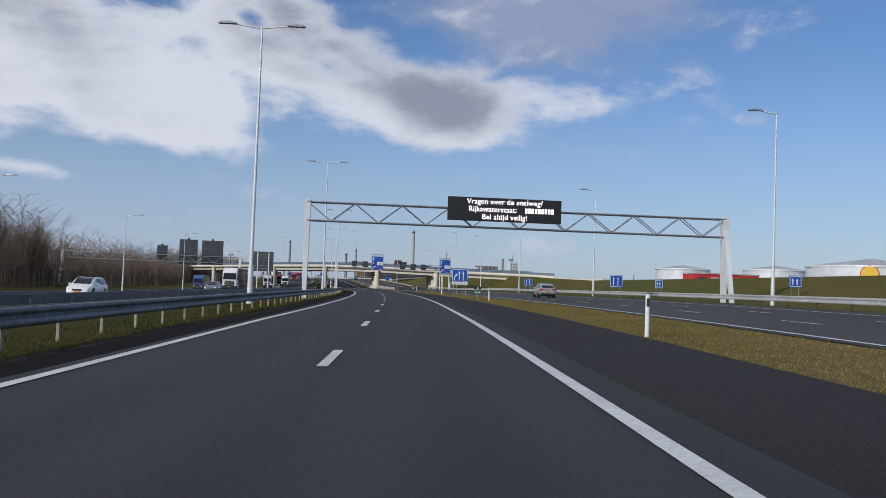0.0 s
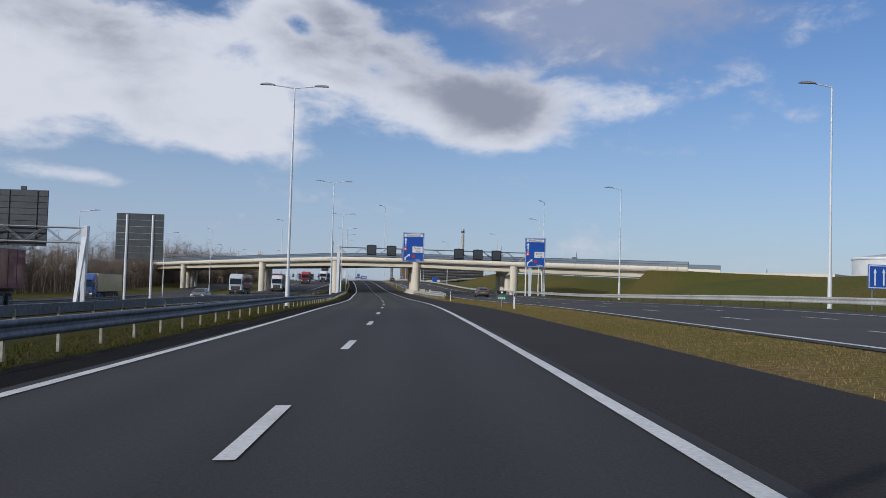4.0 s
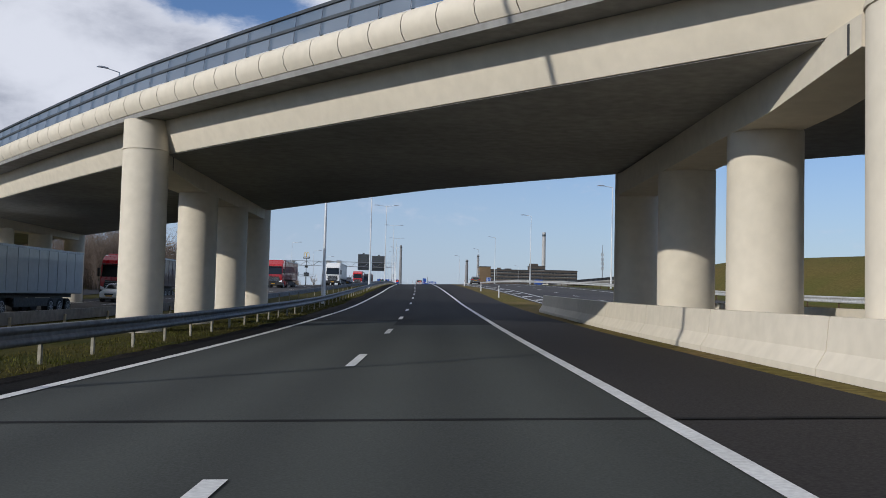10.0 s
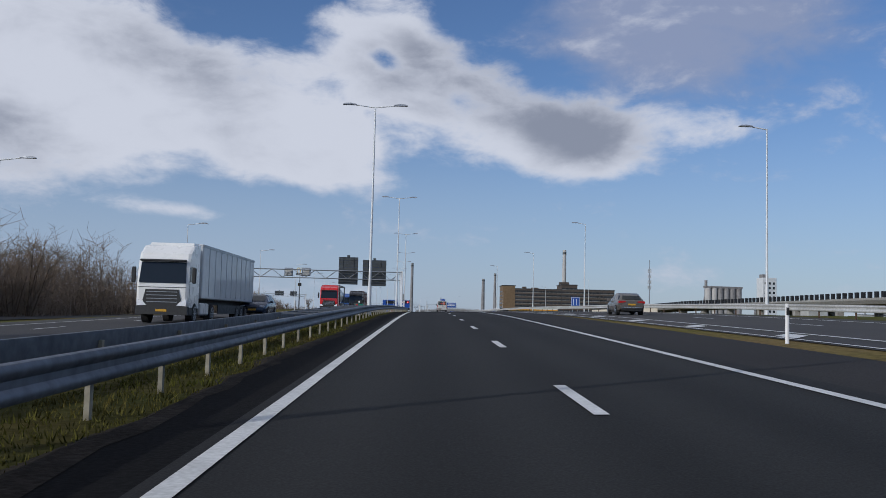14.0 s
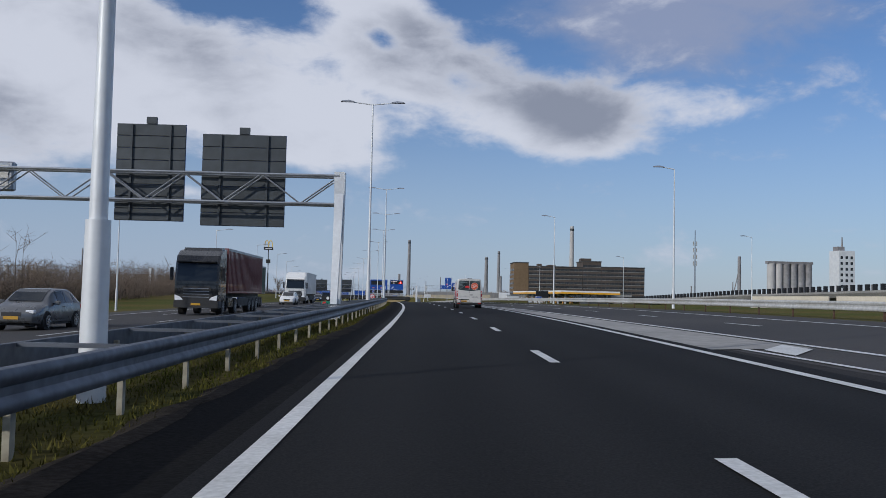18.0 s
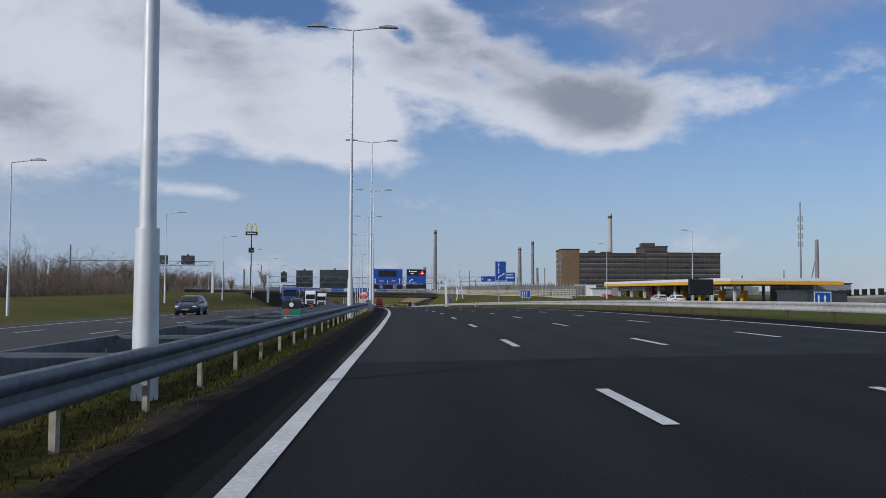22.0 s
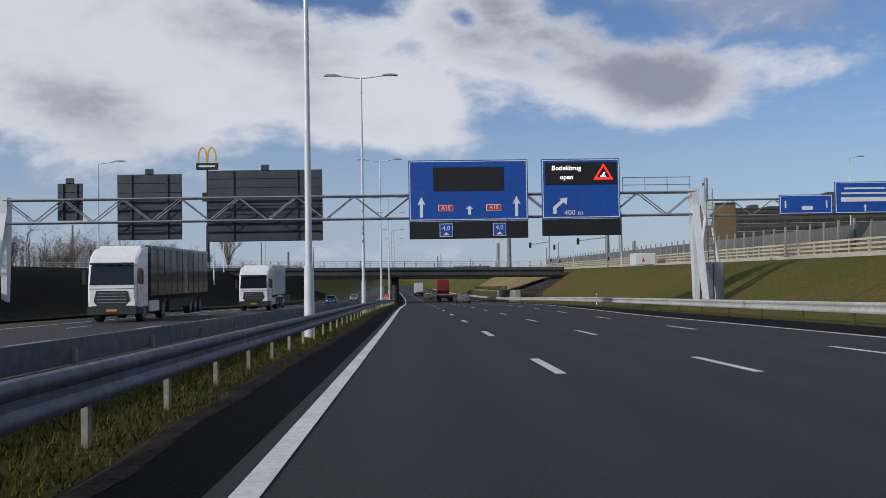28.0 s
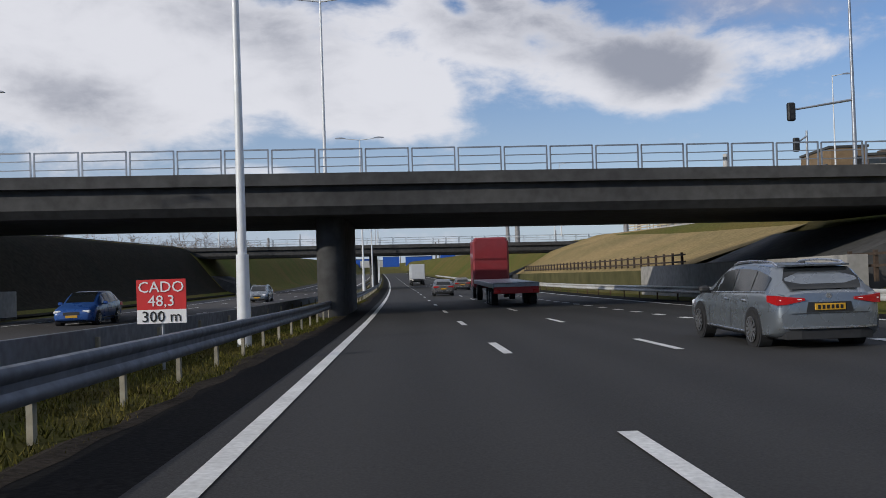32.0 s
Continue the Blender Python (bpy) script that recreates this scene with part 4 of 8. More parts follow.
# pair of flat bridges over the sunken road
def flat_bridge(s, depth, d0, d1, soffit, top, piers, label, fascia=CONCRETE_DARK, lean=0.012):
    m = site(s, 0, 0)
    root = thing("road_bridge", m, label, "bridge")

    def up(d, z):
        return z - lean * d
    b = Build()
    b.rings([[(d, 0.6, up(d, soffit)), (d, 0.25, up(d, soffit + 0.35)), (d, 0.25, up(d, top - 0.5)), (d, depth - 0.25, up(d, top - 0.5)), (d, depth - 0.25, up(d, soffit + 0.35)), (d, depth - 0.6, up(d, soffit))] for d in np.linspace(d0, d1, 9)])
    part("girder", b, CONCRETE_DARK, root, "dark concrete girder")
    part("deck_edge", Build().rings([[(d, -0.1, up(d, top - 0.5)), (d, -0.1, up(d, top)), (d, 0.6, up(d, top)), (d, 0.6, up(d, top - 0.5))] for d in (d0, d1)]), fascia, root, "dark concrete edge beam")
    part("deck_edge", Build().rings([[(d, depth - 0.6, up(d, top - 0.5)), (d, depth - 0.6, up(d, top)), (d, depth + 0.1, up(d, top)), (d, depth + 0.1, up(d, top - 0.5))] for d in (d0, d1)]), fascia, root, "dark concrete edge beam")
    part("deck", Build().rings([[(d, 0.6, up(d, top - 0.4)), (d, 0.6, up(d, top - 0.08)), (d, depth - 0.6, up(d, top - 0.08)), (d, depth - 0.6, up(d, top - 0.4))] for d in (d0, d1)]), ASPHALT_OLD, root)
    n = int((d1 - d0) / 1.92)
    for i in range(n):
        a, c = d0 + (d1 - d0) * (i + 0.04) / n, d0 + (d1 - d0) * (i + 0.96) / n
        z = up((a + c) / 2, top)
        f = Build()
        for x in (a, c):
            f.box((x, 0.2, z + 0.5), (0.06, 0.06, 1.05))
        f.box(((a + c) / 2, 0.2, z + 1.01), (c - a, 0.06, 0.06)).box(((a + c) / 2, 0.2, z + 0.66), (c - a, 0.04, 0.04)).box(((a + c) / 2, 0.2, z + 0.30), (c - a, 0.04, 0.04))
        part("railing_panel", f, STEEL, root, "grey steel railing panel")
    part("far_rail", Build().box(((d0 + d1) / 2, depth - 0.3, top + 1.0), (d1 - d0, 0.05, 0.06)), WHITE_STEEL, root)
    for x, y, w2 in piers:
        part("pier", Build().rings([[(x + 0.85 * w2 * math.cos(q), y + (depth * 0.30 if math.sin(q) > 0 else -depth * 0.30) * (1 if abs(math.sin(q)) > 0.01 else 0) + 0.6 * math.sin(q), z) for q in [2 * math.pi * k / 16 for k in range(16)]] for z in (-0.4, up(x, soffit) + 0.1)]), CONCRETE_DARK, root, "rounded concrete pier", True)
    return root


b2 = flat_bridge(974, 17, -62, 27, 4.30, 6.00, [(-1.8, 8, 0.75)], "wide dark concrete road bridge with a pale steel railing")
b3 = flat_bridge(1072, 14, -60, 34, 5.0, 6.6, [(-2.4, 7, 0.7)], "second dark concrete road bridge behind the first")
# side walls under the bridges
for nm, s0, s1, d0, d1, h0, h1 in (("retaining_wall", 970, 1000, 18.2, 19.0, -0.4, 1.9), ("retaining_wall", 972, 992, -22.5, -21.7, -0.4, 1.6)):
    b = strip(Build(), [(d0, h0), (d0, h1), (d1, h1), (d1, h0)], s0, s1, 6, True, (0, 0, 0), True)
    tagged(link(nm, b, CONCRETE_GREY), "low grey concrete wall under the bridge", "wall", kind="structure")
# slopes below the decks, coloured near-black to carry the shade there
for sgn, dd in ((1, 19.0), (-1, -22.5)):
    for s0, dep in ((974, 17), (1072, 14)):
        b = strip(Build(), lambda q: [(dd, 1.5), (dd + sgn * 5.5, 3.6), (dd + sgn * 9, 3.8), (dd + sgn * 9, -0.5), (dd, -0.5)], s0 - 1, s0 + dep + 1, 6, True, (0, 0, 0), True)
        tagged(link("slope_paving", b, CONCRETE_DARK), "slope under the bridge end, its shade put into the colour", "slope", kind="structure")
bank_dry = Build()
strip(bank_dry, lambda s: [(18.6, 1.6), (24, 3.4 + 0.02 * (s - 1000)), (31, 5.6 + 0.02 * (s - 1000)), (33, 5.6)], 993, 1071, 6)
tagged(link("dry_bank", bank_dry, DRY, smooth=True), "straw-coloured dry grass bank between the bridges", "bank", kind="structure")


# lamps on the overpass
for u, k in ((2.12, 0.95), (4.0, 0.95), (5.35, 0.85), (6.3, 0.8)):
    w = bridge_at(u)[1]
    copy_thing(single, Matrix.Translation(section(u, [(14.5, 0.3)])[0]) @ Matrix.Rotation(math.atan2(w.y, w.x) - math.pi / 2, 4, "Z") @ Matrix.Scale(k, 4))
# dark strip over the bank beside the opposite lanes, shade put into its colour
BANK_SHADE = mat("dark_ivy", (0.011, 0.0115, 0.0075), 0.95, vary=0.5, fine=3.0, coarse=0.2, bump=0.6, second=(0.018, 0.015, 0.010), where="W", gloss=0.05)
shade_strip = Build()
strip(shade_strip, lambda s: [(d, bank(s, d) + 0.12) for d in (-21.4, -23, -24.5, -26, -27.5, -29, -30.5, -32)], 868, 1070, 8)
tagged(link("overgrown_bank", shade_strip, BANK_SHADE, smooth=True), "bank beside the opposite lanes, its shade put into the colour", "bank", kind="structure")
# brown post-and-rail fence above the low wall
POSTWOOD = mat("dark_fence_wood", (0.085, 0.055, 0.038), 0.9, vary=0.35, fine=6, coarse=0.8, second=(0.06, 0.042, 0.03), spread=0.3)
low_fence = thing("post_fence", Matrix.Identity(4), "low brown post-and-rail fence along the foot of the bank", "fence")
fp = None
for i in range(60):
    q = 948 + i * 2.0
    if 972 < q < 993:
        continue
    m = site(q, 19.3, 1.55 if q > 990 else 0.9)
    if fp is None:
        fp = part("fence_post", Build().box((0, 0, 0.55), (0.14, 0.14, 1.2)), POSTWOOD, low_fence)
        fp.matrix_basis = m
    else:
        share(fp, m, low_fence)
for a, b, h in ((948, 972, 0.9), (993, 1066, 1.55)):
    for z in (0.55, 1.0):
        part("fence_rail", strip(Build(), [(19.18, h + z - 0.05), (19.18, h + z + 0.05), (19.23, h + z + 0.05), (19.23, h + z - 0.05)], a, b, 6, True, (0, 0, 0), True), POSTWOOD, low_fence)
reed = strip(Build(), [(18.3, -0.3), (18.3, 1.65), (18.9, 1.65), (18.9, -0.3)], 1000.2, 1066, 6, True, (0, 0, 0), True)
tagged(link("retaining_wall", reed, SOIL), "overgrown low retaining wall at the foot of the bank", "wall", kind="structure")
# gantry with the text display
gantry(75.1, -3.15, 31.6, 6.35, 7.85, "long white steel truss gantry over both carriageways", (False, True))
vms = board("text_display", 75.1, 8.22, 17.5, 6.36, 8.26, BLACK, "wide black electronic text display with white letters", "text display", rim=False, depth=0.5, off=-1.2)
for i, (text, z) in enumerate((("Vragen over de snelweg?", 0.62), ("Rijkswaterstaat: 0800-8002", 0.0), ("Bel altijd veilig!", -0.62))):
    if i == 1:
        words("text", "Rijkswaterstaat:", 0.62, LED_WHITE, vms, pose(-1.0, -0.02, z) @ FACE, "glowing letters")
        for k in range(9):
            part("text_bar", Build().box((1.75 + k * 0.27, -0.01, z), (0.19, 0.02, 0.40)), LED_WHITE, vms, "glowing bar")
    else:
        words("text", text, 0.62, LED_WHITE, vms, pose(0, -0.02, z) @ FACE, "glowing letters")

# gantry with lane signals before the overpass
gantry(261.1, -2.75, 27.6, 6.35, 7.72, "long white steel truss gantry with lane signals", (True, False))
for d0, d1, lo in ((1.8, 3.45, 6.45), (4.93, 6.53, 6.34), (15.55, 17.1, 5.88), (18.55, 20.1, 5.75), (21.5, 23.05, 5.62)):
    sgn = thing("lane_signal", site(261.1, (d0 + d1) / 2 - 0.25, lo + 0.78) @ pose(0, -0.9, 0), "square black lane signal box, switched off", "lane signal", "lane signals on the gantry")
    part("housing", Build().box((0, 0.25, 0), (1.5, 0.5, 1.56), bevel=0.06), BLACK, sgn)
    part("screen", Build().box((0, -0.015, 0), (1.25, 0.03, 1.3)), SIGN_BACK, sgn)
    part("bracket", Build().box((0, 0.53, 0), (0.2, 0.12, 1.8)), STEEL, sgn)


def exit_sign(s, d0, d1, low, high):
    b = board("direction_sign", s, d0, d1, low, high, BLUE, "large blue direction sign with a lane diagram and white name plates", "road sign")
    w, h = d1 - d0, high - low
    part("name_plate", Build().box((0, -0.012, h / 2 - 0.42), (w * 0.86, 0.03, 0.42)), SIGN_WHITE, b)
    words("text", "Botlektunnel", 0.42, BLACK, b, pose(0, -0.036, h / 2 - 0.43) @ FACE)
    part("name_plate", Build().box((w * 0.2, -0.012, -0.35), (w * 0.48, 0.03, 0.95)), SIGN_WHITE, b)
    words("text", "Botlek-\n  brug", 0.40, BLACK, b, pose(w * 0.2, -0.036, -0.38) @ FACE)
    arrow(b, -w * 0.36, h / 2 - 1.75, 0.95)
    for k in range(4):
        part("diagram_mark", Build().box((-w * 0.36, -0.012, 0.50 - k * 0.16), (0.16, 0.024, 0.09)), SIGN_WHITE, b)
    for z, m in ((-0.28, RED), (-0.28, SIGN_WHITE)):
        r = 0.28 if m is RED else 0.15
        part("diagram_mark", Build().tube((-w * 0.37, -0.01 if m is RED else -0.02, z), (-w * 0.37, -0.03 if m is RED else -0.036, z), r, n=16), m, b)
    arrow(b, -w * 0.37, -h / 2 + 0.2, 0.95, lean=0.62)
    part("diagram_mark", Build().box((w * 0.02, -0.012, -h / 2 + 0.85), (0.42, 0.024, 0.42)), RED, b)
    words("text", "1000 m", 0.34, SIGN_WHITE, b, pose(w * 0.22, -0.02, -h / 2 + 0.28) @ FACE)
    return b


exit_sign(261.0, 7.2, 10.55, 5.42, 9.95)
b = exit_sign(261.0, 26.6, 29.85, 4.6, 9.18)
sup = thing("sign_support", site(261.6, 28.45, 0), "white steel A-frame posts under the blue sign", "sign post")
for x, y in ((-1.45, 0), (1.2, -0.4), (1.7, 0.5)):
    part("post", Build().tube((x, y, 0), (x - (0.25 if x > 0 else 0), 0.2, 8.9), 0.11, 0.09, 8), WHITE_STEEL, sup)

# gantry over the opposite lanes, seen from behind
gantry(571.5, -37.3, -3.0, 6.45, 7.85, "white steel truss gantry over the opposite carriageway", (True, True))


def sign_rear(s, d0, d1, low, high, off=0.62):
    root = thing("overhead_sign", site(s, (d0 + d1) / 2, 0) @ pose(0, off, (low + high) / 2), "back of a large overhead sign, dark grey ribbed panels", "road sign", "backs of overhead signs")
    w, h = d1 - d0, high - low
    n = max(2, round(h / 0.62))
    for i in range(n):
        part("panel", Build().box((0, 0.06, -h / 2 + (i + 0.5) * h / n), (w, 0.10, h / n - 0.025), bevel=0.012), SIGN_BACK, root)
    for x in (-w * 0.28, w * 0.28):
        part("stiffener", Build().box((x, -0.03, 0), (0.10, 0.09, h * 0.98)), SIGN_BACK, root)
    part("front", Build().box((0, 0.14, 0), (w, 0.05, h)), BLUE, root)
    part("top_box", Build().box((0, 0.05, h / 2 + 0.17), (0.5, 0.2, 0.34)), SIGN_BACK, root)
    return root


sign_rear(571.5, -14.2, -10.8, 4.85, 9.7)
sign_rear(571.5, -9.95, -5.8, 4.55, 9.15)


def signal_back(s, d, z):
    sg = thing("lane_signal", site(s, d, z) @ pose(0, 0.7, 0), "back of a grey lane signal box on the gantry", "lane signal", "backs of lane signals")
    part("housing", Build().box((0, 0, 0), (1.5, 0.5, 1.45), bevel=0.08), STEEL, sg)
    part("hatch", Build().box((0, -0.27, 0), (1.1, 0.04, 1.05), bevel=0.02), RAIL_PALE, sg)


for d in (-34.0, -23.0, -19.9):
    signal_back(571.5, d, 7.1)

# gantry over the whole road with the two big blue boards
gantry(879.4, -25.4, 19.9, 6.2, 7.7, "long white steel truss gantry over all lanes", (True, True))
big = board("direction_sign", 879.4, 0.85, 8.7, 5.95, 9.95, BLUE, "wide blue lane sign with arrows and a dark text screen", "road sign")
part("screen", Build().box((0.0, -0.02, 0.75), (4.6, 0.05, 1.55)), BLACK, big, "dark switched-off text screen")
part("lower_panel", Build().box((0, 0.05, -2.6), (7.8, 0.12, 1.15), bevel=0.02), BLACK, big, "dark lower panel")
for x in (-3.1, 3.15):
    arrow(big, x, -1.75, 1.35)
arrow(big, 0.05, -1.6, 0.6)
for x in (-1.5, 1.65):
    part("shield", Build().box((x, -0.012, -1.15), (0.98, 0.03, 0.42), bevel=0.01), SIGN_WHITE, big)
    part("shield", Build().box((x, -0.03, -1.15), (0.90, 0.02, 0.34)), RED, big, "red route shield")
    words("text", "A15", 0.36, SIGN_WHITE, big, pose(x, -0.046, -1.16) @ FACE)
for x in (-1.5, 2.0):
    part("lane_mark", Build().box((x, -0.03, -2.6), (0.86, 0.04, 0.86)), SIGN_WHITE, big)
    part("lane_mark", Build().box((x, -0.055, -2.6), (0.78, 0.02, 0.78)), BLUE, big)
    words("text", "4,0", 0.42, SIGN_WHITE, big, pose(x, -0.07, -2.48) @ FACE)
    part("lane_mark", Build().slab([(x - 0.22, -2.92), (x + 0.22, -2.92), (x, -2.74)], -0.075, -0.06), SIGN_WHITE, big)
small = board("direction_sign", 879.4, 9.6, 14.8, 6.0, 9.95, BLUE, "blue exit sign with a lit warning text and a bent arrow", "road sign")
part("screen", Build().box((0.0, -0.02, 1.0), (4.7, 0.05, 1.45)), BLACK, small, "black lit text screen")
words("text", "Botlekbrug", 0.44, LED_WHITE, small, pose(-0.95, -0.06, 1.35) @ FACE, "glowing letters")
words("text", "open", 0.44, LED_WHITE, small, pose(-0.95, -0.06, 0.75) @ FACE, "glowing letters")
for r, m, y in ((0.66, LED_RED, -0.05), (0.44, BLACK, -0.065)):
    part("warning_triangle", Build().slab([(1.5 - r, 0.98 - r * 0.62), (1.5 + r, 0.98 - r * 0.62), (1.5, 0.98 + r * 1.0)], y - 0.015, y), m, small)
part("warning_triangle", Build().slab([(1.28, 0.74), (1.66, 0.74), (1.66, 0.82), (1.52, 0.82), (1.62, 1.02), (1.52, 1.08), (1.38, 0.82), (1.28, 0.82)], -0.09, -0.08), LED_WHITE, small)
part("lower_panel", Build().box((0, 0.05, -2.55), (5.2, 0.12, 1.1), bevel=0.02), BLACK, small, "dark lower panel")
arrow(small, -1.75, -1.65, 1.0, lean=0.65, w=0.12)
words("text", "400 m", 0.5, SIGN_WHITE, small, pose(-0.5, -0.02, -1.6) @ FACE)
for a, b, lo, hi in ((-12.45, -4.9, 4.85, 9.6), (-18.4, -14.2, 5.05, 9.4), (-22.3, -20.7, 6.4, 8.85)):
    sign_rear(879.4, a, b, lo, hi)
# gantry over the further road beyond the left bank
gantry(870, -76.0, -37.8, 9.9, 11.0, "white steel truss gantry over the further road behind the bank", (True, True))
for a, b in ((-45.5, -42.3), (-53.0, -48.6)):
    sign_rear(870, a, b, 10.2, 12.4)
lad = thing("ladder", site(879.4, 20.9, 0), "steel access ladder beside the gantry leg", "ladder")
for x in (-0.22, 0.22):
    part("rail", Build().tube((x, -0.5, 0.2), (x, -0.1, 7.9), 0.035, n=6), STEEL, lad)
for i in range(24):
    part("rung", Build().tube((-0.22, -0.5 + 0.0168 * i, 0.5 + i * 0.3), (0.22, -0.5 + 0.0168 * i, 0.5 + i * 0.3), 0.02, n=6), STEEL, lad)
cab = thing("cable_cabinet", site(879.0, 20.9, bank(879, 20.9)), "grey steel cabinets at the foot of the gantry", "cabinet")
for x in (-0.35, 0.35):
    part("body", Build().box((x, 0, 1.0), (0.62, 0.55, 3.4), bevel=0.04), STEEL, cab)
walkway = thing("service_walkway", site(879.4, 15.2, 7.75), "light steel service walkway railing on top of the gantry", "railing")
for z in (0.5, 1.0):
    part("rail", Build().tube((0, 0.3, z), (4.6, 0.3, z), 0.025, n=6), STEEL, walkway)
for i in range(4):
    part("post", Build().tube((i * 1.5, 0.3, 0), (i * 1.5, 0.3, 1.05), 0.025, n=6), STEEL, walkway)

# smaller gantry over the ramp beside the road
rg = thing("sign_gantry", site(893, 25.3, 0), "white steel A-frame gantry over the side ramp", "sign gantry")
bh = bank(893, 26)
for x in (-0.9, 0.95):
    part("leg", Build().tube((x, 0, bh - 0.3), (x * 0.12, 0, 8.0), 0.12, 0.13, 8), WHITE_STEEL, rg)
part("head_plate", Build().slab([(-0.55, 8.3), (0.55, 8.3), (0.14, 6.4), (-0.14, 6.4)], -0.25, 0.25), WHITE_STEEL, rg)
part("lamp_stub", Build().tube((-0.1, 0, 8.3), (-0.1, 0, 10.3), 0.16, 0.14, 10), STEEL, rg)
for z, y in ((7.2, -0.3), (7.2, 0.3), (8.5, -0.3), (8.5, 0.3)):
    part("chord", Build().tube((0, y, z), (16, y, z), 0.06, n=6), STEEL, rg)
for i in range(9):
    a, b = 16 * i / 9, 16 * (i + 1) / 9
    part("brace", Build().tube((a, -0.3, 8.5 if i % 2 else 7.2), (b, -0.3, 7.2 if i % 2 else 8.5), 0.045, n=6), STEEL, rg)
for x in (15.2, 16.8):
    part("leg", Build().tube((x, 0, bh), (16, 0, 8.0), 0.12, 0.13, 8), WHITE_STEEL, rg)
for d0, d1, lo, hi in ((31.0, 35.4, 7.2, 8.8), (35.6, 40.6, 7.2, 9.8)):
    q = board("direction_sign", 893, d0, d1, lo, hi, BLUE, "blue direction sign with white lettering on the ramp gantry", "road sign")
    w, h = d1 - d0, hi - lo
    if h < 2:
        for x in (-1.7, 1.7):
            part("text_bar", Build().box((x, -0.012, 0), (0.12, 0.02, 0.6)), SIGN_WHITE, q)
        part("text_bar", Build().box((0.1, -0.012, -0.3), (0.9, 0.02, 0.32)), SIGN_WHITE, q)
    else:
        for z, ww, t in ((0.75, 3.4, 0.14), (0.35, 3.9, 0.14), (-0.15, 4.0, 0.36)):
            part("text_bar", Build().box((0, -0.012, z), (ww, 0.02, t)), SIGN_WHITE, q)
        arrow(q, 0, -1.15, 0.6, w=0.06)
# vehicles
CAR_GLASS = mat("car_glass", (0.015, 0.018, 0.020), 0.08, vary=0.1)
CHROME = mat("bright_alloy", (0.62, 0.63, 0.65), 0.28, 0.9, vary=0.1)
TAIL = mat("tail_lamp", (0.40, 0.010, 0.012), 0.2, vary=0.2, fine=20, emit=0.08)
HEAD = mat("head_lamp", (0.85, 0.87, 0.90), 0.15, vary=0.1)
PLATE = mat("number_plate", (0.55, 0.30, 0.02), 0.5, vary=0.08)
DARK_TRIM = mat("dark_plastic", (0.022, 0.023, 0.025), 0.6, vary=0.2)
PAINTS = {}


def paint(name, colour, rough=0.28, metal=0.0):
    if name not in PAINTS:
        PAINTS[name] = mat(name, colour, rough, metal, vary=0.07, fine=2.5, coarse=0.4)
        PAINTS[name].node_tree.nodes["Principled BSDF"].inputs["Coat Weight"].default_value = 0.4
    return PAINTS[name]


def wheel(root, x, y, r, width, rim_mat=CHROME, spokes=10):
    w = part("wheel", Build().tube((x - width / 2, y, r), (x + width / 2, y, r), r, n=28), RUBBER, root, "black tyre", True)
    side = 1 if x > 0 else -1
    f = x + side * (width / 2 + 0.004)
    b = Build().tube((f, y, r), (f + side * 0.012, y, r), r * 0.66, n=24)
    part("rim", b, DARK_TRIM, w)
    b = Build()
    for k in range(spokes):
        q = 2 * math.pi * k / spokes
        c, s = math.cos(q), math.sin(q)
        b.add([(f + side * 0.03, y + c * r * a - s * t, r + s * r * a + c * t) for a, t in ((0.12, -0.022), (0.64, -0.03), (0.64, 0.03), (0.12, 0.022))], [(0, 1, 2, 3)])
    b.tube((f, y, r), (f + side * 0.03, y, r), r * 0.16, n=12)
    n = 28
    b.add([(f + side * 0.025, y + math.cos(2 * math.pi * k / n) * r * a, r + math.sin(2 * math.pi * k / n) * r * a) for a in (0.60, 0.68) for k in range(n)],
          [(k, (k + 1) % n, n + (k + 1) % n, n + k) for k in range(n)])
    part("spokes", b, rim_mat, w, "bright spokes")
    return w


def shell(stations, half):
    """Loops across a vehicle; each station: y and heights and half widths from sill to roof."""
    loops = []
    for y, pts in stations:
        right = [(x, y, z) for x, z in pts]
        left = [(-x, y, z) for x, z in reversed(pts)]
        loops.append(right + left)
    return Build().rings(loops)


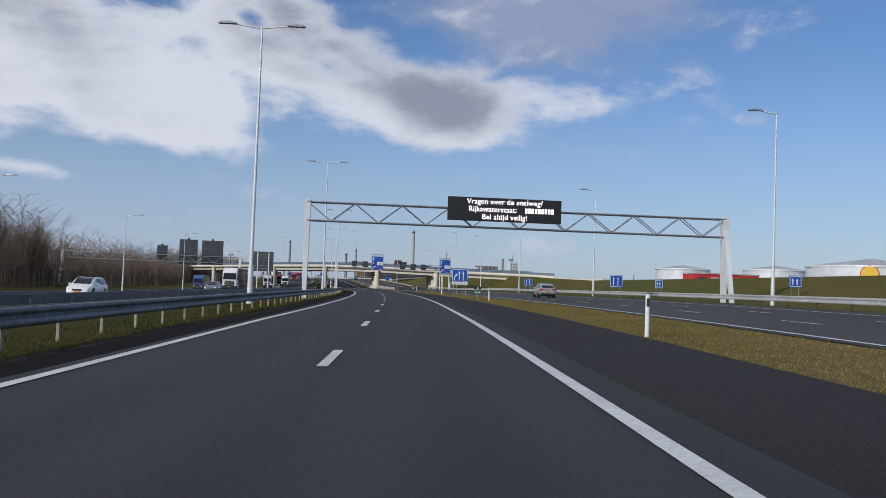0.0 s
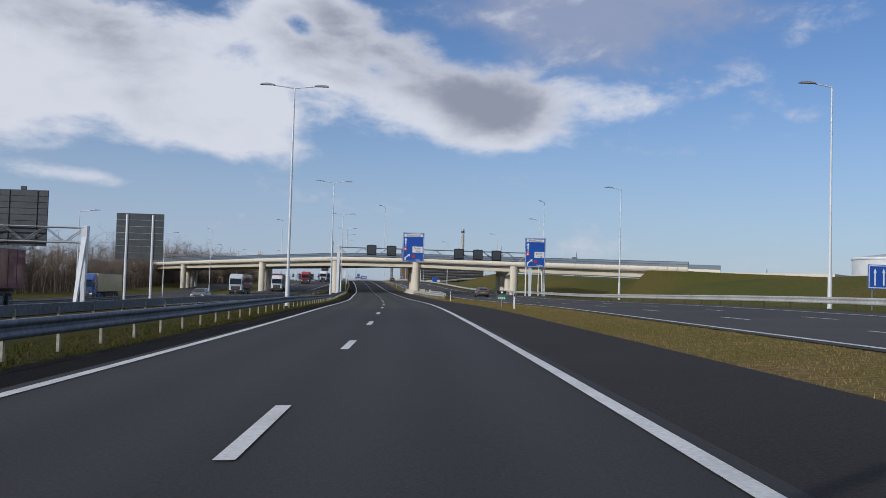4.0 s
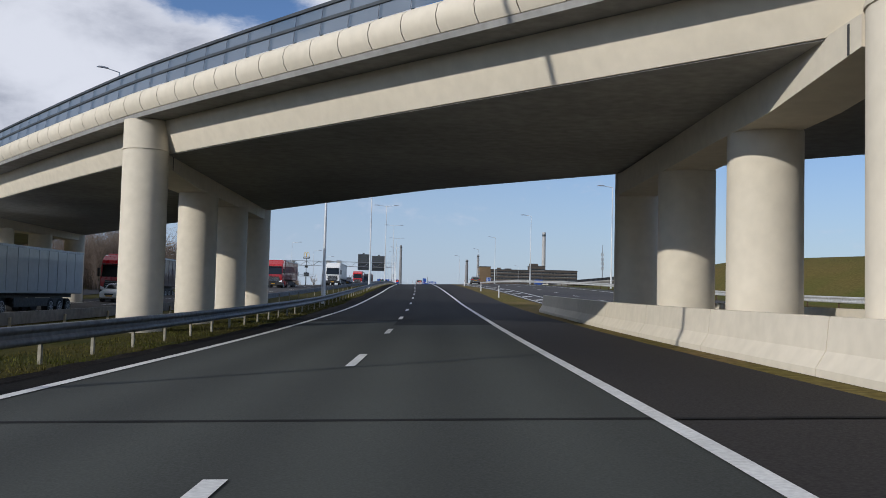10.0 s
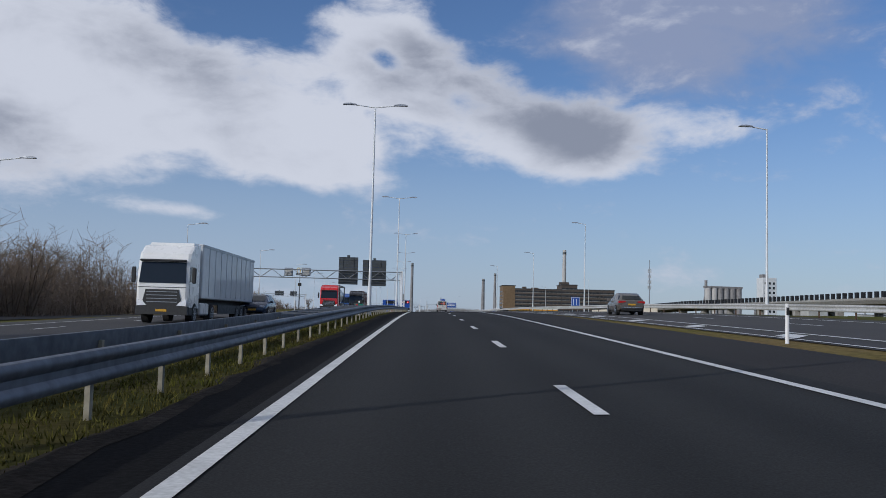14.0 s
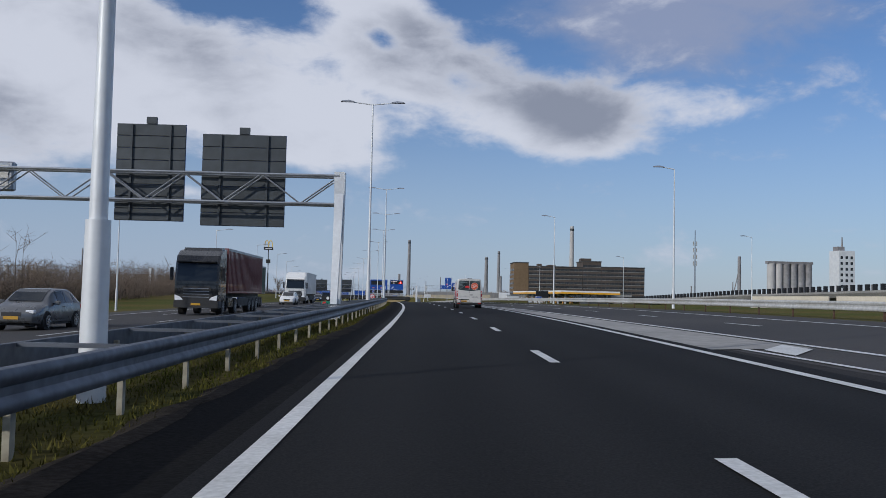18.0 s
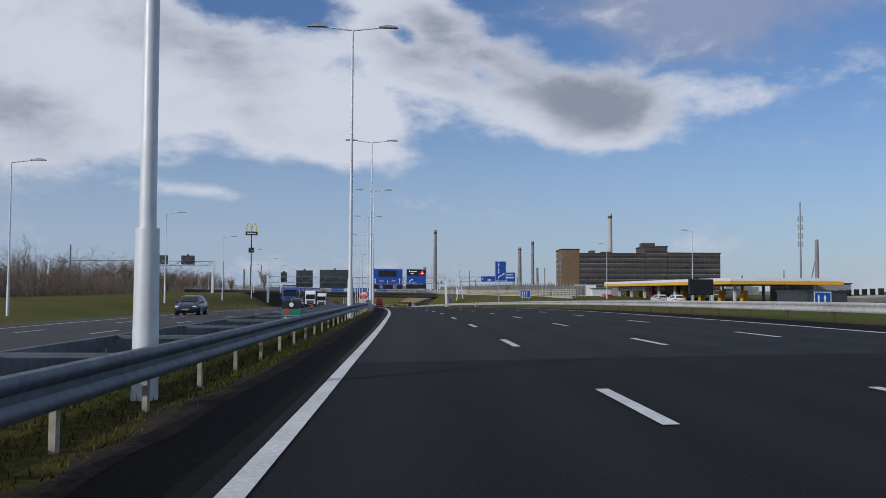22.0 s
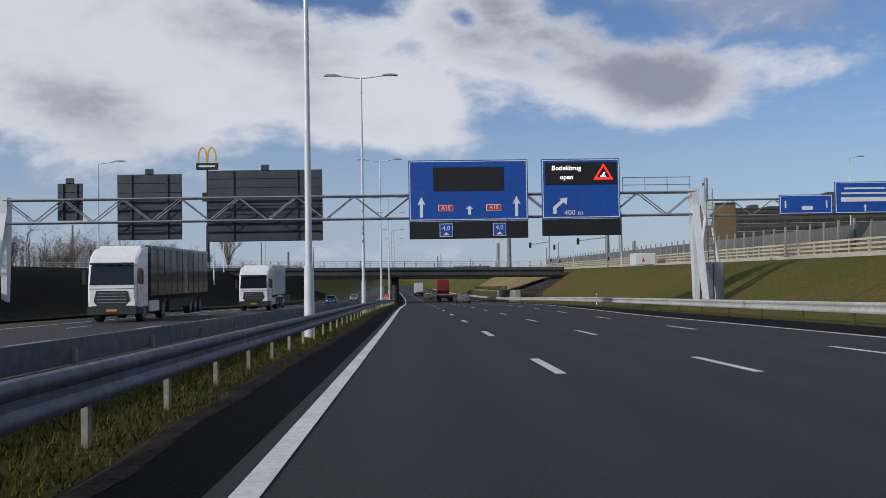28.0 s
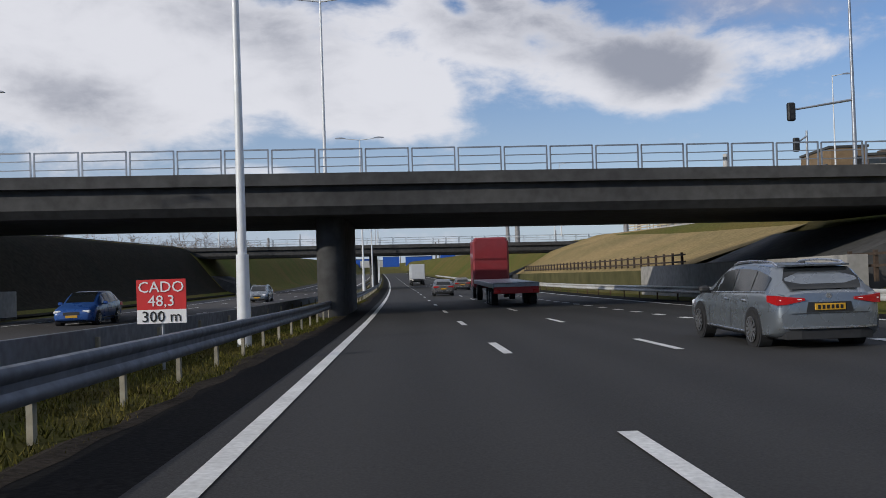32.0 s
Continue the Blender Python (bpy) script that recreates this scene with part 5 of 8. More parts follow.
def car(m, label, colour, long=4.3, wide=1.78, tall=1.46, estate=False, group="cars on the motorway"):
    """Nose towards +y."""
    root = thing("car", m, label, "car", group)
    L, w, k = long / 2, wide / 2, tall / 1.46

    def st(y, sill, low, belt, roof, wb, wr):
        z = lambda v: v * k
        return (y, [(w * wb * 0.93, z(sill)), (w * wb, z(low)), (w * wb, z((low + belt) / 2)), (w * wb * 0.955, z(belt)), (w * wr, z(roof - 0.035)), (w * wr * 0.86, z(roof))])
    if estate:
        S = [st(-L, 0.42, 0.50, 0.86, 0.90, 0.86, 0.80), st(-L + 0.10, 0.34, 0.48, 0.96, 1.02, 0.96, 0.86), st(-L + 0.34, 0.24, 0.46, 0.97, 1.36, 1.0, 0.72),
             st(-L + 0.62, 0.20, 0.44, 0.96, 1.44, 1.0, 0.73), st(-0.5, 0.19, 0.42, 0.93, 1.46, 1.0, 0.76), st(0.25, 0.19, 0.42, 0.90, 1.43, 1.0, 0.76), st(0.62, 0.19, 0.42, 0.89, 1.32, 1.0, 0.75),
             st(1.22, 0.19, 0.42, 0.88, 0.99, 1.0, 0.82), st(1.32, 0.19, 0.42, 0.86, 0.93, 1.0, 0.84), st(L - 0.35, 0.22, 0.42, 0.72, 0.82, 0.96, 0.80), st(L - 0.05, 0.28, 0.42, 0.58, 0.66, 0.84, 0.72), st(L, 0.34, 0.44, 0.54, 0.58, 0.76, 0.66)]
    else:
        S = [st(-L, 0.42, 0.50, 0.84, 0.88, 0.86, 0.78), st(-L + 0.10, 0.34, 0.48, 0.93, 0.98, 0.95, 0.84), st(-L + 0.42, 0.22, 0.46, 0.94, 1.24, 1.0, 0.72),
             st(-L + 0.95, 0.20, 0.44, 0.93, 1.43, 1.0, 0.72), st(-0.4, 0.19, 0.42, 0.91, 1.46, 1.0, 0.74), st(0.2, 0.19, 0.42, 0.89, 1.42, 1.0, 0.74), st(0.55, 0.19, 0.42, 0.88, 1.31, 1.0, 0.74),
             st(1.1, 0.19, 0.42, 0.88, 1.0, 1.0, 0.80), st(1.2, 0.19, 0.42, 0.86, 0.94, 1.0, 0.82), st(L - 0.35, 0.22, 0.42, 0.74, 0.84, 0.96, 0.80), st(L - 0.05, 0.28, 0.42, 0.58, 0.68, 0.84, 0.72), st(L, 0.34, 0.44, 0.54, 0.60, 0.76, 0.66)]
    part("body", shell(S, w), paint(*colour), root, smooth=True)

    def glass(i, j, name, lo=0.06, hi=0.90, a=0.04, b=0.04):
        """A side window between two stations, both sides."""
        for sg in (1, -1):
            quad = []
            for (y0, p0), (y1, p1), e in ((S[i], S[j], a), (S[j], S[i], b)):
                y = y0 + (y1 - y0) * e / max(abs(y1 - y0), 0.05)
                q = [(p0[3][0] + (p0[4][0] - p0[3][0]) * v, p0[3][1] + (p0[4][1] - p0[3][1]) * v) for v in (lo, hi)]
                quad.append([(sg * (x + 0.008), y, z) for x, z in q])
            part(name, Build().add(quad[0] + quad[1][::-1], [(0, 1, 2, 3)]), CAR_GLASS, root, "dark window pane")
    glass(3, 4, "window")
    glass(4, 5, "window")
    glass(5, 6, "window", a=0.02, b=0.08)
    glass(2, 3, "window", hi=0.84, a=0.10)

    def screen(i, j, name, inset=0.05, push=(0, 0.006)):
        (y0, p0), (y1, p1) = S[i], S[j]
        pts = [(p0[5][0] * 0.98, y0, p0[5][1] + 0.006), (-p0[5][0] * 0.98, y0, p0[5][1] + 0.006), (-p1[5][0] * 0.98, y1, p1[5][1] + 0.006), (p1[5][0] * 0.98, y1, p1[5][1] + 0.006)]
        part(name, Build().add([(x, y + push[0], z + push[1]) for x, y, z in pts], [(0, 1, 2, 3)]), CAR_GLASS, root, "dark windscreen")
    screen(7, 6, "windscreen", push=(0.012, 0.01))
    screen(6, 5, "windscreen", push=(0.008, 0.012))
    screen(1, 2, "rear_window", push=(-0.012, 0.01))
    r = (0.345 if estate else 0.32) * k
    for x in (-w + 0.11, w - 0.11):
        for y in (-L + 0.85, L - 0.88):
            part("wheel_arch", Build().tube((x - 0.108, y, r), (x + 0.1165, y, r), r * 1.14, n=24), DARK_TRIM, root, "dark wheel arch")
            wheel(root, x + (0.012 if x > 0 else -0.012), y, r, 0.22)
    for sg in (1, -1):
        part("tail_light", Build().slab([(sg * w * 0.42, 0.80 * k), (sg * w * 0.99, 0.74 * k), (sg * w * 0.97, 0.90 * k), (sg * w * 0.46, 0.88 * k)], -L - 0.015, -L + 0.30), TAIL, root, "red tail light")
        part("head_light", Build().box((sg * w * 0.68, L - 0.13, 0.64 * k), (w * 0.36, 0.20, 0.13), bevel=0.03), HEAD, root, "clear head light")
        mir = part("mirror", Build().box((sg * (w + 0.09), 0.68, 0.96 * k), (0.20, 0.13, 0.14), bevel=0.03), paint(*colour), root)
        part("mirror_foot", Build().box((sg * (w - 0.03), 0.70, 0.92 * k), (0.10, 0.06, 0.05)), DARK_TRIM, mir)
        for y in (-0.1, -1.05) if estate else (-0.2,):
            part("door_handle", Build().box((sg * (w * 0.975 + 0.012), y, 0.82 * k), (0.03, 0.20, 0.035), bevel=0.01), CHROME, root, "bright door handle")
        part("sill_trim", Build().box((sg * (w * 0.985), 0, 0.30 * k), (0.05, long * 0.46, 0.06), bevel=0.015), CHROME if estate else DARK_TRIM, root)
        if estate:
            part("roof_rail", Build().tube((sg * w * 0.66, -L + 0.75, 1.475 * k), (sg * w * 0.68, 0.2, 1.485 * k), 0.022, n=8), CHROME, root, "bright roof rail")
    part("rear_bumper", Build().box((0, -L + 0.04, 0.40 * k), (w * 1.62, 0.16, 0.20), bevel=0.05), DARK_TRIM if not estate else paint(*colour), root)
    part("plate_recess", Build().box((0, -L - 0.012, 0.66 * k), (w * 0.9, 0.02, 0.17), bevel=0.005), DARK_TRIM if estate else paint(*colour), root)
    part("lower_valance", Build().box((0, -L + 0.04, 0.29 * k), (w * 1.5, 0.14, 0.12), bevel=0.03), DARK_TRIM, root)
    part("bumper_trim", Build().box((0, -L - 0.035, 0.46 * k), (w * 1.5, 0.03, 0.035)), CHROME, root)
    part("number_plate", Build().box((0, -L - 0.03, 0.66 * k), (0.50, 0.025, 0.11)), PLATE, root, "yellow number plate")
    part("number_plate", Build().box((0, L + 0.012, 0.44 * k), (0.50, 0.025, 0.11)), PLATE, root, "yellow number plate")
    part("grille", Build().box((0, L - 0.02, 0.56 * k), (w * 0.8, 0.06, 0.14), bevel=0.02), DARK_TRIM, root)
    part("floor_pan", Build().box((0, 0, 0.22 * k), (w * 1.5, long * 0.86, 0.10)), DARK_TRIM, root)
    return root


def truck(m, label, cab, load, kind="curtain", tall=4.0, length=13.6, group="lorries on the opposite lanes"):
    """Cab at the +y end, its front at y = 0."""
    root = thing("lorry", m, label, "lorry", group)
    w = 1.22
    prof = [(-2.1, 0.75), (-0.12, 0.75), (-0.02, 1.0), (0.0, 1.5), (-0.02, 1.95), (-0.16, 2.9), (-0.38, 3.35), (-1.0, tall - 0.25), (-2.1, tall - 0.1)]
    loops = []
    for x, sc in ((-w, 0.94), (-w + 0.12, 1.0), (w - 0.12, 1.0), (w, 0.94)):
        loops.append([(x, y if y < -2 else y - (1 - sc) * 1.2, z) for y, z in prof])
    c = part("cab", Build().rings(loops), paint(*cab), root, smooth=False)
    part("windscreen", Build().add([(-w + 0.1, 0.006, 1.92), (w - 0.1, 0.006, 1.92), (w - 0.16, -0.145, 2.92), (-w + 0.16, -0.145, 2.92)], [(0, 1, 2, 3)]), CAR_GLASS, c, "dark wide windscreen")
    part("sun_visor", Build().box((0, -0.04, 3.0), (w * 1.8, 0.24, 0.1), bevel=0.03), DARK_TRIM, c)
    part("grille", Build().slab([(-0.82, 0.86), (0.82, 0.86), (0.9, 1.1), (0.78, 1.62), (-0.78, 1.62), (-0.9, 1.1)], -0.02, 0.035), DARK_TRIM, c, "black grille")
    for z in (1.02, 1.18, 1.34, 1.5):
        part("grille_bar", Build().box((0, 0.045, z), (1.45, 0.02, 0.03)), STEEL, c)
    part("panel_gap", Build().box((0, 0.0, 1.72), (w * 1.85, 0.02, 0.025)), DARK_TRIM, c)
    part("bumper", Build().slab([(-w, 0.42), (w, 0.42), (w, 0.82), (0.85, 0.86), (-0.85, 0.86), (-w, 0.82)], -0.3, 0.05), DARK_TRIM, c, "dark lower bumper")
    part("number_plate", Build().box((0, 0.06, 0.62), (0.52, 0.02, 0.11)), PLATE, c)
    part("roof_deflector", Build().rings([[(-w + 0.1, -0.75, 3.2), (w - 0.1, -0.75, 3.2), (w - 0.1, -2.0, 3.2), (-w + 0.1, -2.0, 3.2)], [(-w + 0.16, -1.5, tall - 0.05), (w - 0.16, -1.5, tall - 0.05), (w - 0.12, -2.1, tall - 0.02), (-w + 0.12, -2.1, tall - 0.02)]]), paint(*cab), c)
    for sg in (1, -1):
        part("head_light", Build().slab([(sg * 0.72, 0.86), (sg * 1.16, 0.84), (sg * 1.18, 1.14), (sg * 0.86, 1.02)], -0.1, 0.055), HEAD, c, "clear head light")
        part("door_gap", Build().box((sg * (w + 0.002), -0.28, 1.6), (0.012, 0.03, 2.2)), DARK_TRIM, c)
        part("step", Build().box((sg * (w - 0.06), -0.55, 0.6), (0.16, 0.7, 0.4), bevel=0.04), DARK_TRIM, c)
        part("side_window", Build().slab([(-1.15, 2.0), (-0.35, 2.0), (-0.45, 2.75), (-1.15, 2.75)], sg * (w + 0.002), sg * (w + 0.012), "x"), CAR_GLASS, c, "dark side window")
        part("mirror", Build().box((sg * (w + 0.22), -0.2, 2.3), (0.2, 0.12, 0.75), bevel=0.04), DARK_TRIM, c)
        part("side_skirt", Build().box((sg * (w - 0.12), -3.6, 0.72), (0.2, 1.6, 0.62), bevel=0.06), paint(*cab), root)
    part("chassis", Build().box((0, -3.6, 0.95), (0.9, 5.4, 0.3)), DARK_TRIM, root)
    for y in (-1.35, -5.0):
        for x in (-w + 0.16, w - 0.16):
            wheel(root, x, y, 0.5, 0.32, STEEL, 8)
    y0 = -2.6
    y1 = y0 - length
    part("trailer_frame", Build().box((0, (y0 + y1) / 2, 1.12), (1.1, length, 0.25)), DARK_TRIM, root)
    for y in (y1 + 2.2, y1 + 3.5, y1 + 4.8):
        for x in (-w + 0.18, w - 0.18):
            wheel(root, x, y, 0.48, 0.34, STEEL, 8)
    body = paint(*load)
    if kind == "tank":
        t = part("tank", Build().tube((0, y0 - 0.3, 2.45), (0, y1 + 0.3, 2.45), 1.16, n=28), body, root, "pale cylindrical tank", True)
        for yy in (y0 - 0.1, y1 + 0.1):
            for x in (-w, w):
                part("frame_post", Build().box((x, yy, 2.5), (0.14, 0.14, 2.5)), DARK_TRIM, t)
            for z in (1.3, 3.75):
                part("frame_beam", Build().box((0, yy, z), (2 * w, 0.14, 0.14)), DARK_TRIM, t)
        for x in (-w, w):
            for z in (1.3, 3.75):
                part("frame_beam", Build().box((x, (y0 + y1) / 2, z), (0.12, length, 0.12)), DARK_TRIM, t)
    else:
        b = part("trailer_body", Build().box((0, (y0 + y1) / 2, (1.25 + tall) / 2), (2.5, length, tall - 1.25), bevel=0.04), body, root)
        n = int(length / (0.4 if kind == "container" else 1.35))
        for i in range(1, n):
            y = y0 + (y1 - y0) * i / n
            for sg in (1, -1):
                part("rib" if kind == "container" else "strap", Build().box((sg * 1.258, y, (1.35 + tall) / 2), (0.03, 0.12 if kind == "container" else 0.03, tall - 1.45)), body, b)
        for sg in (1, -1):
            part("top_rail", Build().box((sg * 1.255, (y0 + y1) / 2, tall - 0.08), (0.04, length, 0.14)), STEEL, b)
            part("side_guard", Build().box((sg * 1.18, (y0 + y1) / 2 - 0.5, 0.75), (0.04, length * 0.5, 0.5)), DARK_TRIM, b)
        part("rear_door", Build().box((0, y1 - 0.02, (1.3 + tall) / 2), (2.4, 0.05, tall - 1.5), bevel=0.02), body, b)
    return root


SILVER = ("silver_blue_paint", (0.235, 0.265, 0.295), 0.27, 0.65)
WHITE = ("white_paint", (0.78, 0.78, 0.76), 0.3)
CRIMSON = ("red_paint", (0.42, 0.02, 0.025), 0.3)
NAVY = ("dark_blue_paint", (0.02, 0.035, 0.07), 0.25, 0.3)
BLACKISH = ("black_paint", (0.02, 0.021, 0.023), 0.25)
MAROON = ("maroon_curtain", (0.150, 0.040, 0.042), 0.6)
BROWN = ("brown_curtain", (0.050, 0.030, 0.028), 0.6)
GREYW = ("pale_grey_panel", (0.52, 0.55, 0.58), 0.5)
DEEP_GREEN = ("green_container", (0.018, 0.075, 0.055), 0.5)
ROYAL = ("blue_paint", (0.03, 0.09, 0.30), 0.3)
CREAM = ("cream_curtain", (0.50, 0.44, 0.24), 0.6)
GREYCAR = ("grey_paint", (0.16, 0.165, 0.17), 0.3, 0.5)


def opp(s, d, h=0.0):
    """A pose for traffic that comes towards the camera."""
    return site(s, d, h, 180)


# our own side
def estate_car(m, label, colour):
    """A large estate car, nose towards +y."""
    root = thing("car", m, label, "car")
    skin = paint(*colour)

    def ring(y, sill, full, belt, roof, wr, low=0.45):
        top = max(roof, belt + 0.02)
        return (y, [(full * 0.90, sill), (full * 0.985, sill + 0.06), (full, low), (full * 0.992, 0.64), (full * 0.965, belt - 0.05), (full * 0.93, belt), (wr + (full * 0.92 - wr) * 0.12, top - 0.075), (wr * 0.93, top - 0.022), (wr * 0.55, top)])
    S = [ring(-2.44, 0.42, 0.74, 0.80, 0.83, 0.62, 0.55), ring(-2.40, 0.33, 0.84, 0.94, 0.98, 0.70, 0.52), ring(-2.30, 0.27, 0.90, 0.985, 1.03, 0.69, 0.48), ring(-2.12, 0.23, 0.922, 0.99, 1.24, 0.655),
         ring(-1.93, 0.21, 0.93, 0.985, 1.405, 0.635), ring(-1.55, 0.20, 0.93, 0.975, 1.452, 0.645), ring(-0.9, 0.195, 0.93, 0.955, 1.482, 0.665), ring(-0.2, 0.195, 0.93, 0.935, 1.485, 0.675), ring(0.30, 0.195, 0.93, 0.925, 1.445, 0.675),
         ring(0.70, 0.195, 0.93, 0.915, 1.325, 0.675), ring(1.10, 0.20, 0.93, 0.905, 1.13, 0.70), ring(1.36, 0.20, 0.928, 0.90, 0.985, 0.74), ring(1.62, 0.21, 0.92, 0.86, 0.93, 0.74), ring(1.98, 0.23, 0.90, 0.77, 0.87, 0.68),
         ring(2.26, 0.27, 0.84, 0.66, 0.78, 0.60), ring(2.40, 0.32, 0.74, 0.58, 0.68, 0.54), ring(2.44, 0.38, 0.66, 0.54, 0.60, 0.48)]
    part("body", shell(S, 0.93), skin, root, "silver-blue metallic body", True)

    def on_side(y, v):
        """A point of the side glass at y, v from its foot to its head."""
        k = max(i for i in range(len(S) - 1) if S[i][0] <= y)
        t = (y - S[k][0]) / (S[k + 1][0] - S[k][0])
        (ax, az), (bx, bz) = [tuple(S[k][1][n][c] + (S[k + 1][1][n][c] - S[k][1][n][c]) * t for c in (0, 1)) for n in (5, 6)]
        return (ax + (bx - ax) * v, y, az + (bz - az) * v)
    panes = [(-1.86, -1.24, 0.10, 0.72, 0.10, 0.93), (-1.19, -0.36, 0.08, 0.93, 0.08, 0.96), (-0.30, 0.52, 0.08, 0.96, 0.08, 0.92), (0.56, 1.02, 0.08, 0.90, 0.10, 0.52)]
    for sg in (1, -1):
        for y0, y1, f0, h0, f1, h1 in panes:
            n = 5
            lower, upper = [], []
            for i in range(n + 1):
                t = i / n
                y = y0 + (y1 - y0) * t
                a, b = on_side(y, f0 + (f1 - f0) * t), on_side(y, h0 + (h1 - h0) * t)
                lower.append((sg * (a[0] + 0.010), a[1], a[2]))
                upper.append((sg * (b[0] + 0.010), b[1], b[2]))
            part("window", Build().rings([lower, upper], closed=False), CAR_GLASS, root, "dark window pane", True)
        trim = [on_side(-1.9 + 2.95 * i / 12, 0.03) for i in range(13)]
        b = Build()
        for p, q in zip(trim, trim[1:]):
            b.tube((sg * (p[0] + 0.012), p[1], p[2]), (sg * (q[0] + 0.012), q[1], q[2]), 0.012, n=6)
        part("window_trim", b, CHROME, root, "bright strip under the windows")
        b = Build()
        pts = [(sg * 0.60, -1.80 + 2.05 * i / 10, 1.43 + 0.075 * math.sin(math.pi * min(1, i / 10)) ** 0.35 + 0.02 * (i > 0)) for i in range(11)]
        for p, q in zip(pts, pts[1:]):
            b.tube(p, q, 0.020, n=6)
        part("roof_rail", b, CHROME, root, "bright roof rail", True)
        part("tail_light", Build().rings([[(sg * (0.905), -2.06, 0.86), (sg * 0.905, -2.06, 0.95), (sg * 0.93, -2.10, 0.95), (sg * 0.93, -2.10, 0.84)],
                                          [(sg * 0.86, -2.34, 0.80), (sg * 0.84, -2.34, 0.95), (sg * 0.885, -2.40, 0.95), (sg * 0.885, -2.40, 0.79)],
                                          [(sg * 0.72, -2.36, 0.81), (sg * 0.72, -2.36, 0.93), (sg * 0.74, -2.455, 0.93), (sg * 0.74, -2.455, 0.80)],
                                          [(sg * 0.42, -2.36, 0.86), (sg * 0.42, -2.36, 0.90), (sg * 0.42, -2.462, 0.90), (sg * 0.42, -2.462, 0.86)]]), TAIL, root, "red tail light", True)
        part("lamp_strip", Build().rings([[(sg * 0.84, -2.415, 0.865), (sg * 0.84, -2.415, 0.885), (sg * 0.84, -2.425, 0.885), (sg * 0.84, -2.425, 0.865)], [(sg * 0.48, -2.462, 0.875), (sg * 0.48, -2.462, 0.885), (sg * 0.48, -2.468, 0.885), (sg * 0.48, -2.468, 0.875)]]), HEAD, root, "bright strip in the tail light")
        part("head_light", Build().box((sg * 0.62, 2.27, 0.66), (0.38, 0.20, 0.13), bevel=0.03), HEAD, root, "clear head light")
        mir = part("mirror", Build().box((sg * 1.02, 0.86, 0.985), (0.21, 0.13, 0.145), bevel=0.045), DARK_TRIM, root, "dark door mirror")
        part("mirror_foot", Build().box((sg * 0.90, 0.88, 0.935), (0.12, 0.06, 0.05)), DARK_TRIM, mir)
        for y in (-1.02, -0.12):
            part("door_handle", Build().box((sg * 0.926, y, 0.83), (0.035, 0.20, 0.035), bevel=0.012), CHROME, root, "bright door handle")
        for y in (-1.22, -0.33, 0.86):
            part("door_gap", Build().rings([[(sg * (on_side(y, 0.0)[0] + 0.004), y - 0.006, 0.90), (sg * (on_side(y, 0.0)[0] + 0.004), y + 0.006, 0.90)], [(sg * 0.9265, y - 0.006, 0.64), (sg * 0.9265, y + 0.006, 0.64)], [(sg * 0.934, y - 0.006, 0.45), (sg * 0.934, y + 0.006, 0.45)], [(sg * 0.921, y - 0.006, 0.28), (sg * 0.921, y + 0.006, 0.28)]], closed=False), DARK_TRIM, root, "dark gap beside a door")
        part("sill_trim", Build().box((sg * 0.915, 0.05, 0.275), (0.035, 2.1, 0.035), bevel=0.01), CHROME, root, "bright strip above the sill")
        for y in (-1.45, 1.42):
            part("wheel_arch", Build().tube((sg * 0.72, y, 0.345), (sg * 0.937, y, 0.345), 0.385, n=28), DARK_TRIM, root, "dark wheel arch")
            wheel(root, sg * 0.835, y, 0.338, 0.225, CHROME, 12)
    part("rear_window", Build().add([(-0.60, -2.318, 1.045), (0.60, -2.318, 1.045), (0.555, -1.955, 1.405), (-0.555, -1.955, 1.405), (-0.66, -2.13, 1.20), (0.66, -2.13, 1.20)], [(0, 1, 5, 4), (4, 5, 2, 3)]), CAR_GLASS, root, "dark rear window", True)
    part("roof_spoiler", Build().rings([[(x, -2.02, 1.425), (x, -2.03, 1.455), (x, -1.70, 1.475), (x, -1.70, 1.44)] for x in (-0.56, -0.3, 0.3, 0.56)]), skin, root, "slim roof spoiler", True)
    part("windscreen", Build().add([(-0.66, 1.345, 1.005), (0.66, 1.345, 1.005), (0.60, 0.72, 1.335), (-0.60, 0.72, 1.335), (0.58, 0.40, 1.425), (-0.58, 0.40, 1.425)], [(0, 1, 2, 3), (3, 2, 4, 5)]), CAR_GLASS, root, "dark windscreen", True)
    part("plate_recess", Build().slab([(-0.40, 0.66), (0.40, 0.66), (0.36, 0.83), (-0.36, 0.83)], -2.452, -2.42), DARK_TRIM, root, "dark recess round the number plate")
    part("number_plate", Build().box((0, -2.462, 0.75), (0.52, 0.02, 0.11), bevel=0.006), PLATE, root, "yellow number plate")
    for k in range(6):
        part("plate_bar", Build().box((-0.19 + k * 0.076, -2.474, 0.75), (0.045, 0.008, 0.065)), BLACK, root)
    part("tailgate_gap", Build().box((0, -2.446, 0.645), (1.30, 0.012, 0.012)), DARK_TRIM, root)
    part("rear_bumper", Build().rings([[(-0.86, -2.20, z), (-0.80, -2.42, z), (-0.5, -2.50, z), (0.5, -2.50, z), (0.80, -2.42, z), (0.86, -2.20, z)] for z in (0.40, 0.46, 0.60, 0.63)]), skin, root, "body-coloured rear bumper", True)
    part("bumper_trim", Build().rings([[(-0.85, -2.26, z), (-0.79, -2.435, z), (-0.5, -2.513, z), (0.5, -2.513, z), (0.79, -2.435, z), (0.85, -2.26, z)] for z in (0.395, 0.425)]), CHROME, root, "bright strip along the bumper")
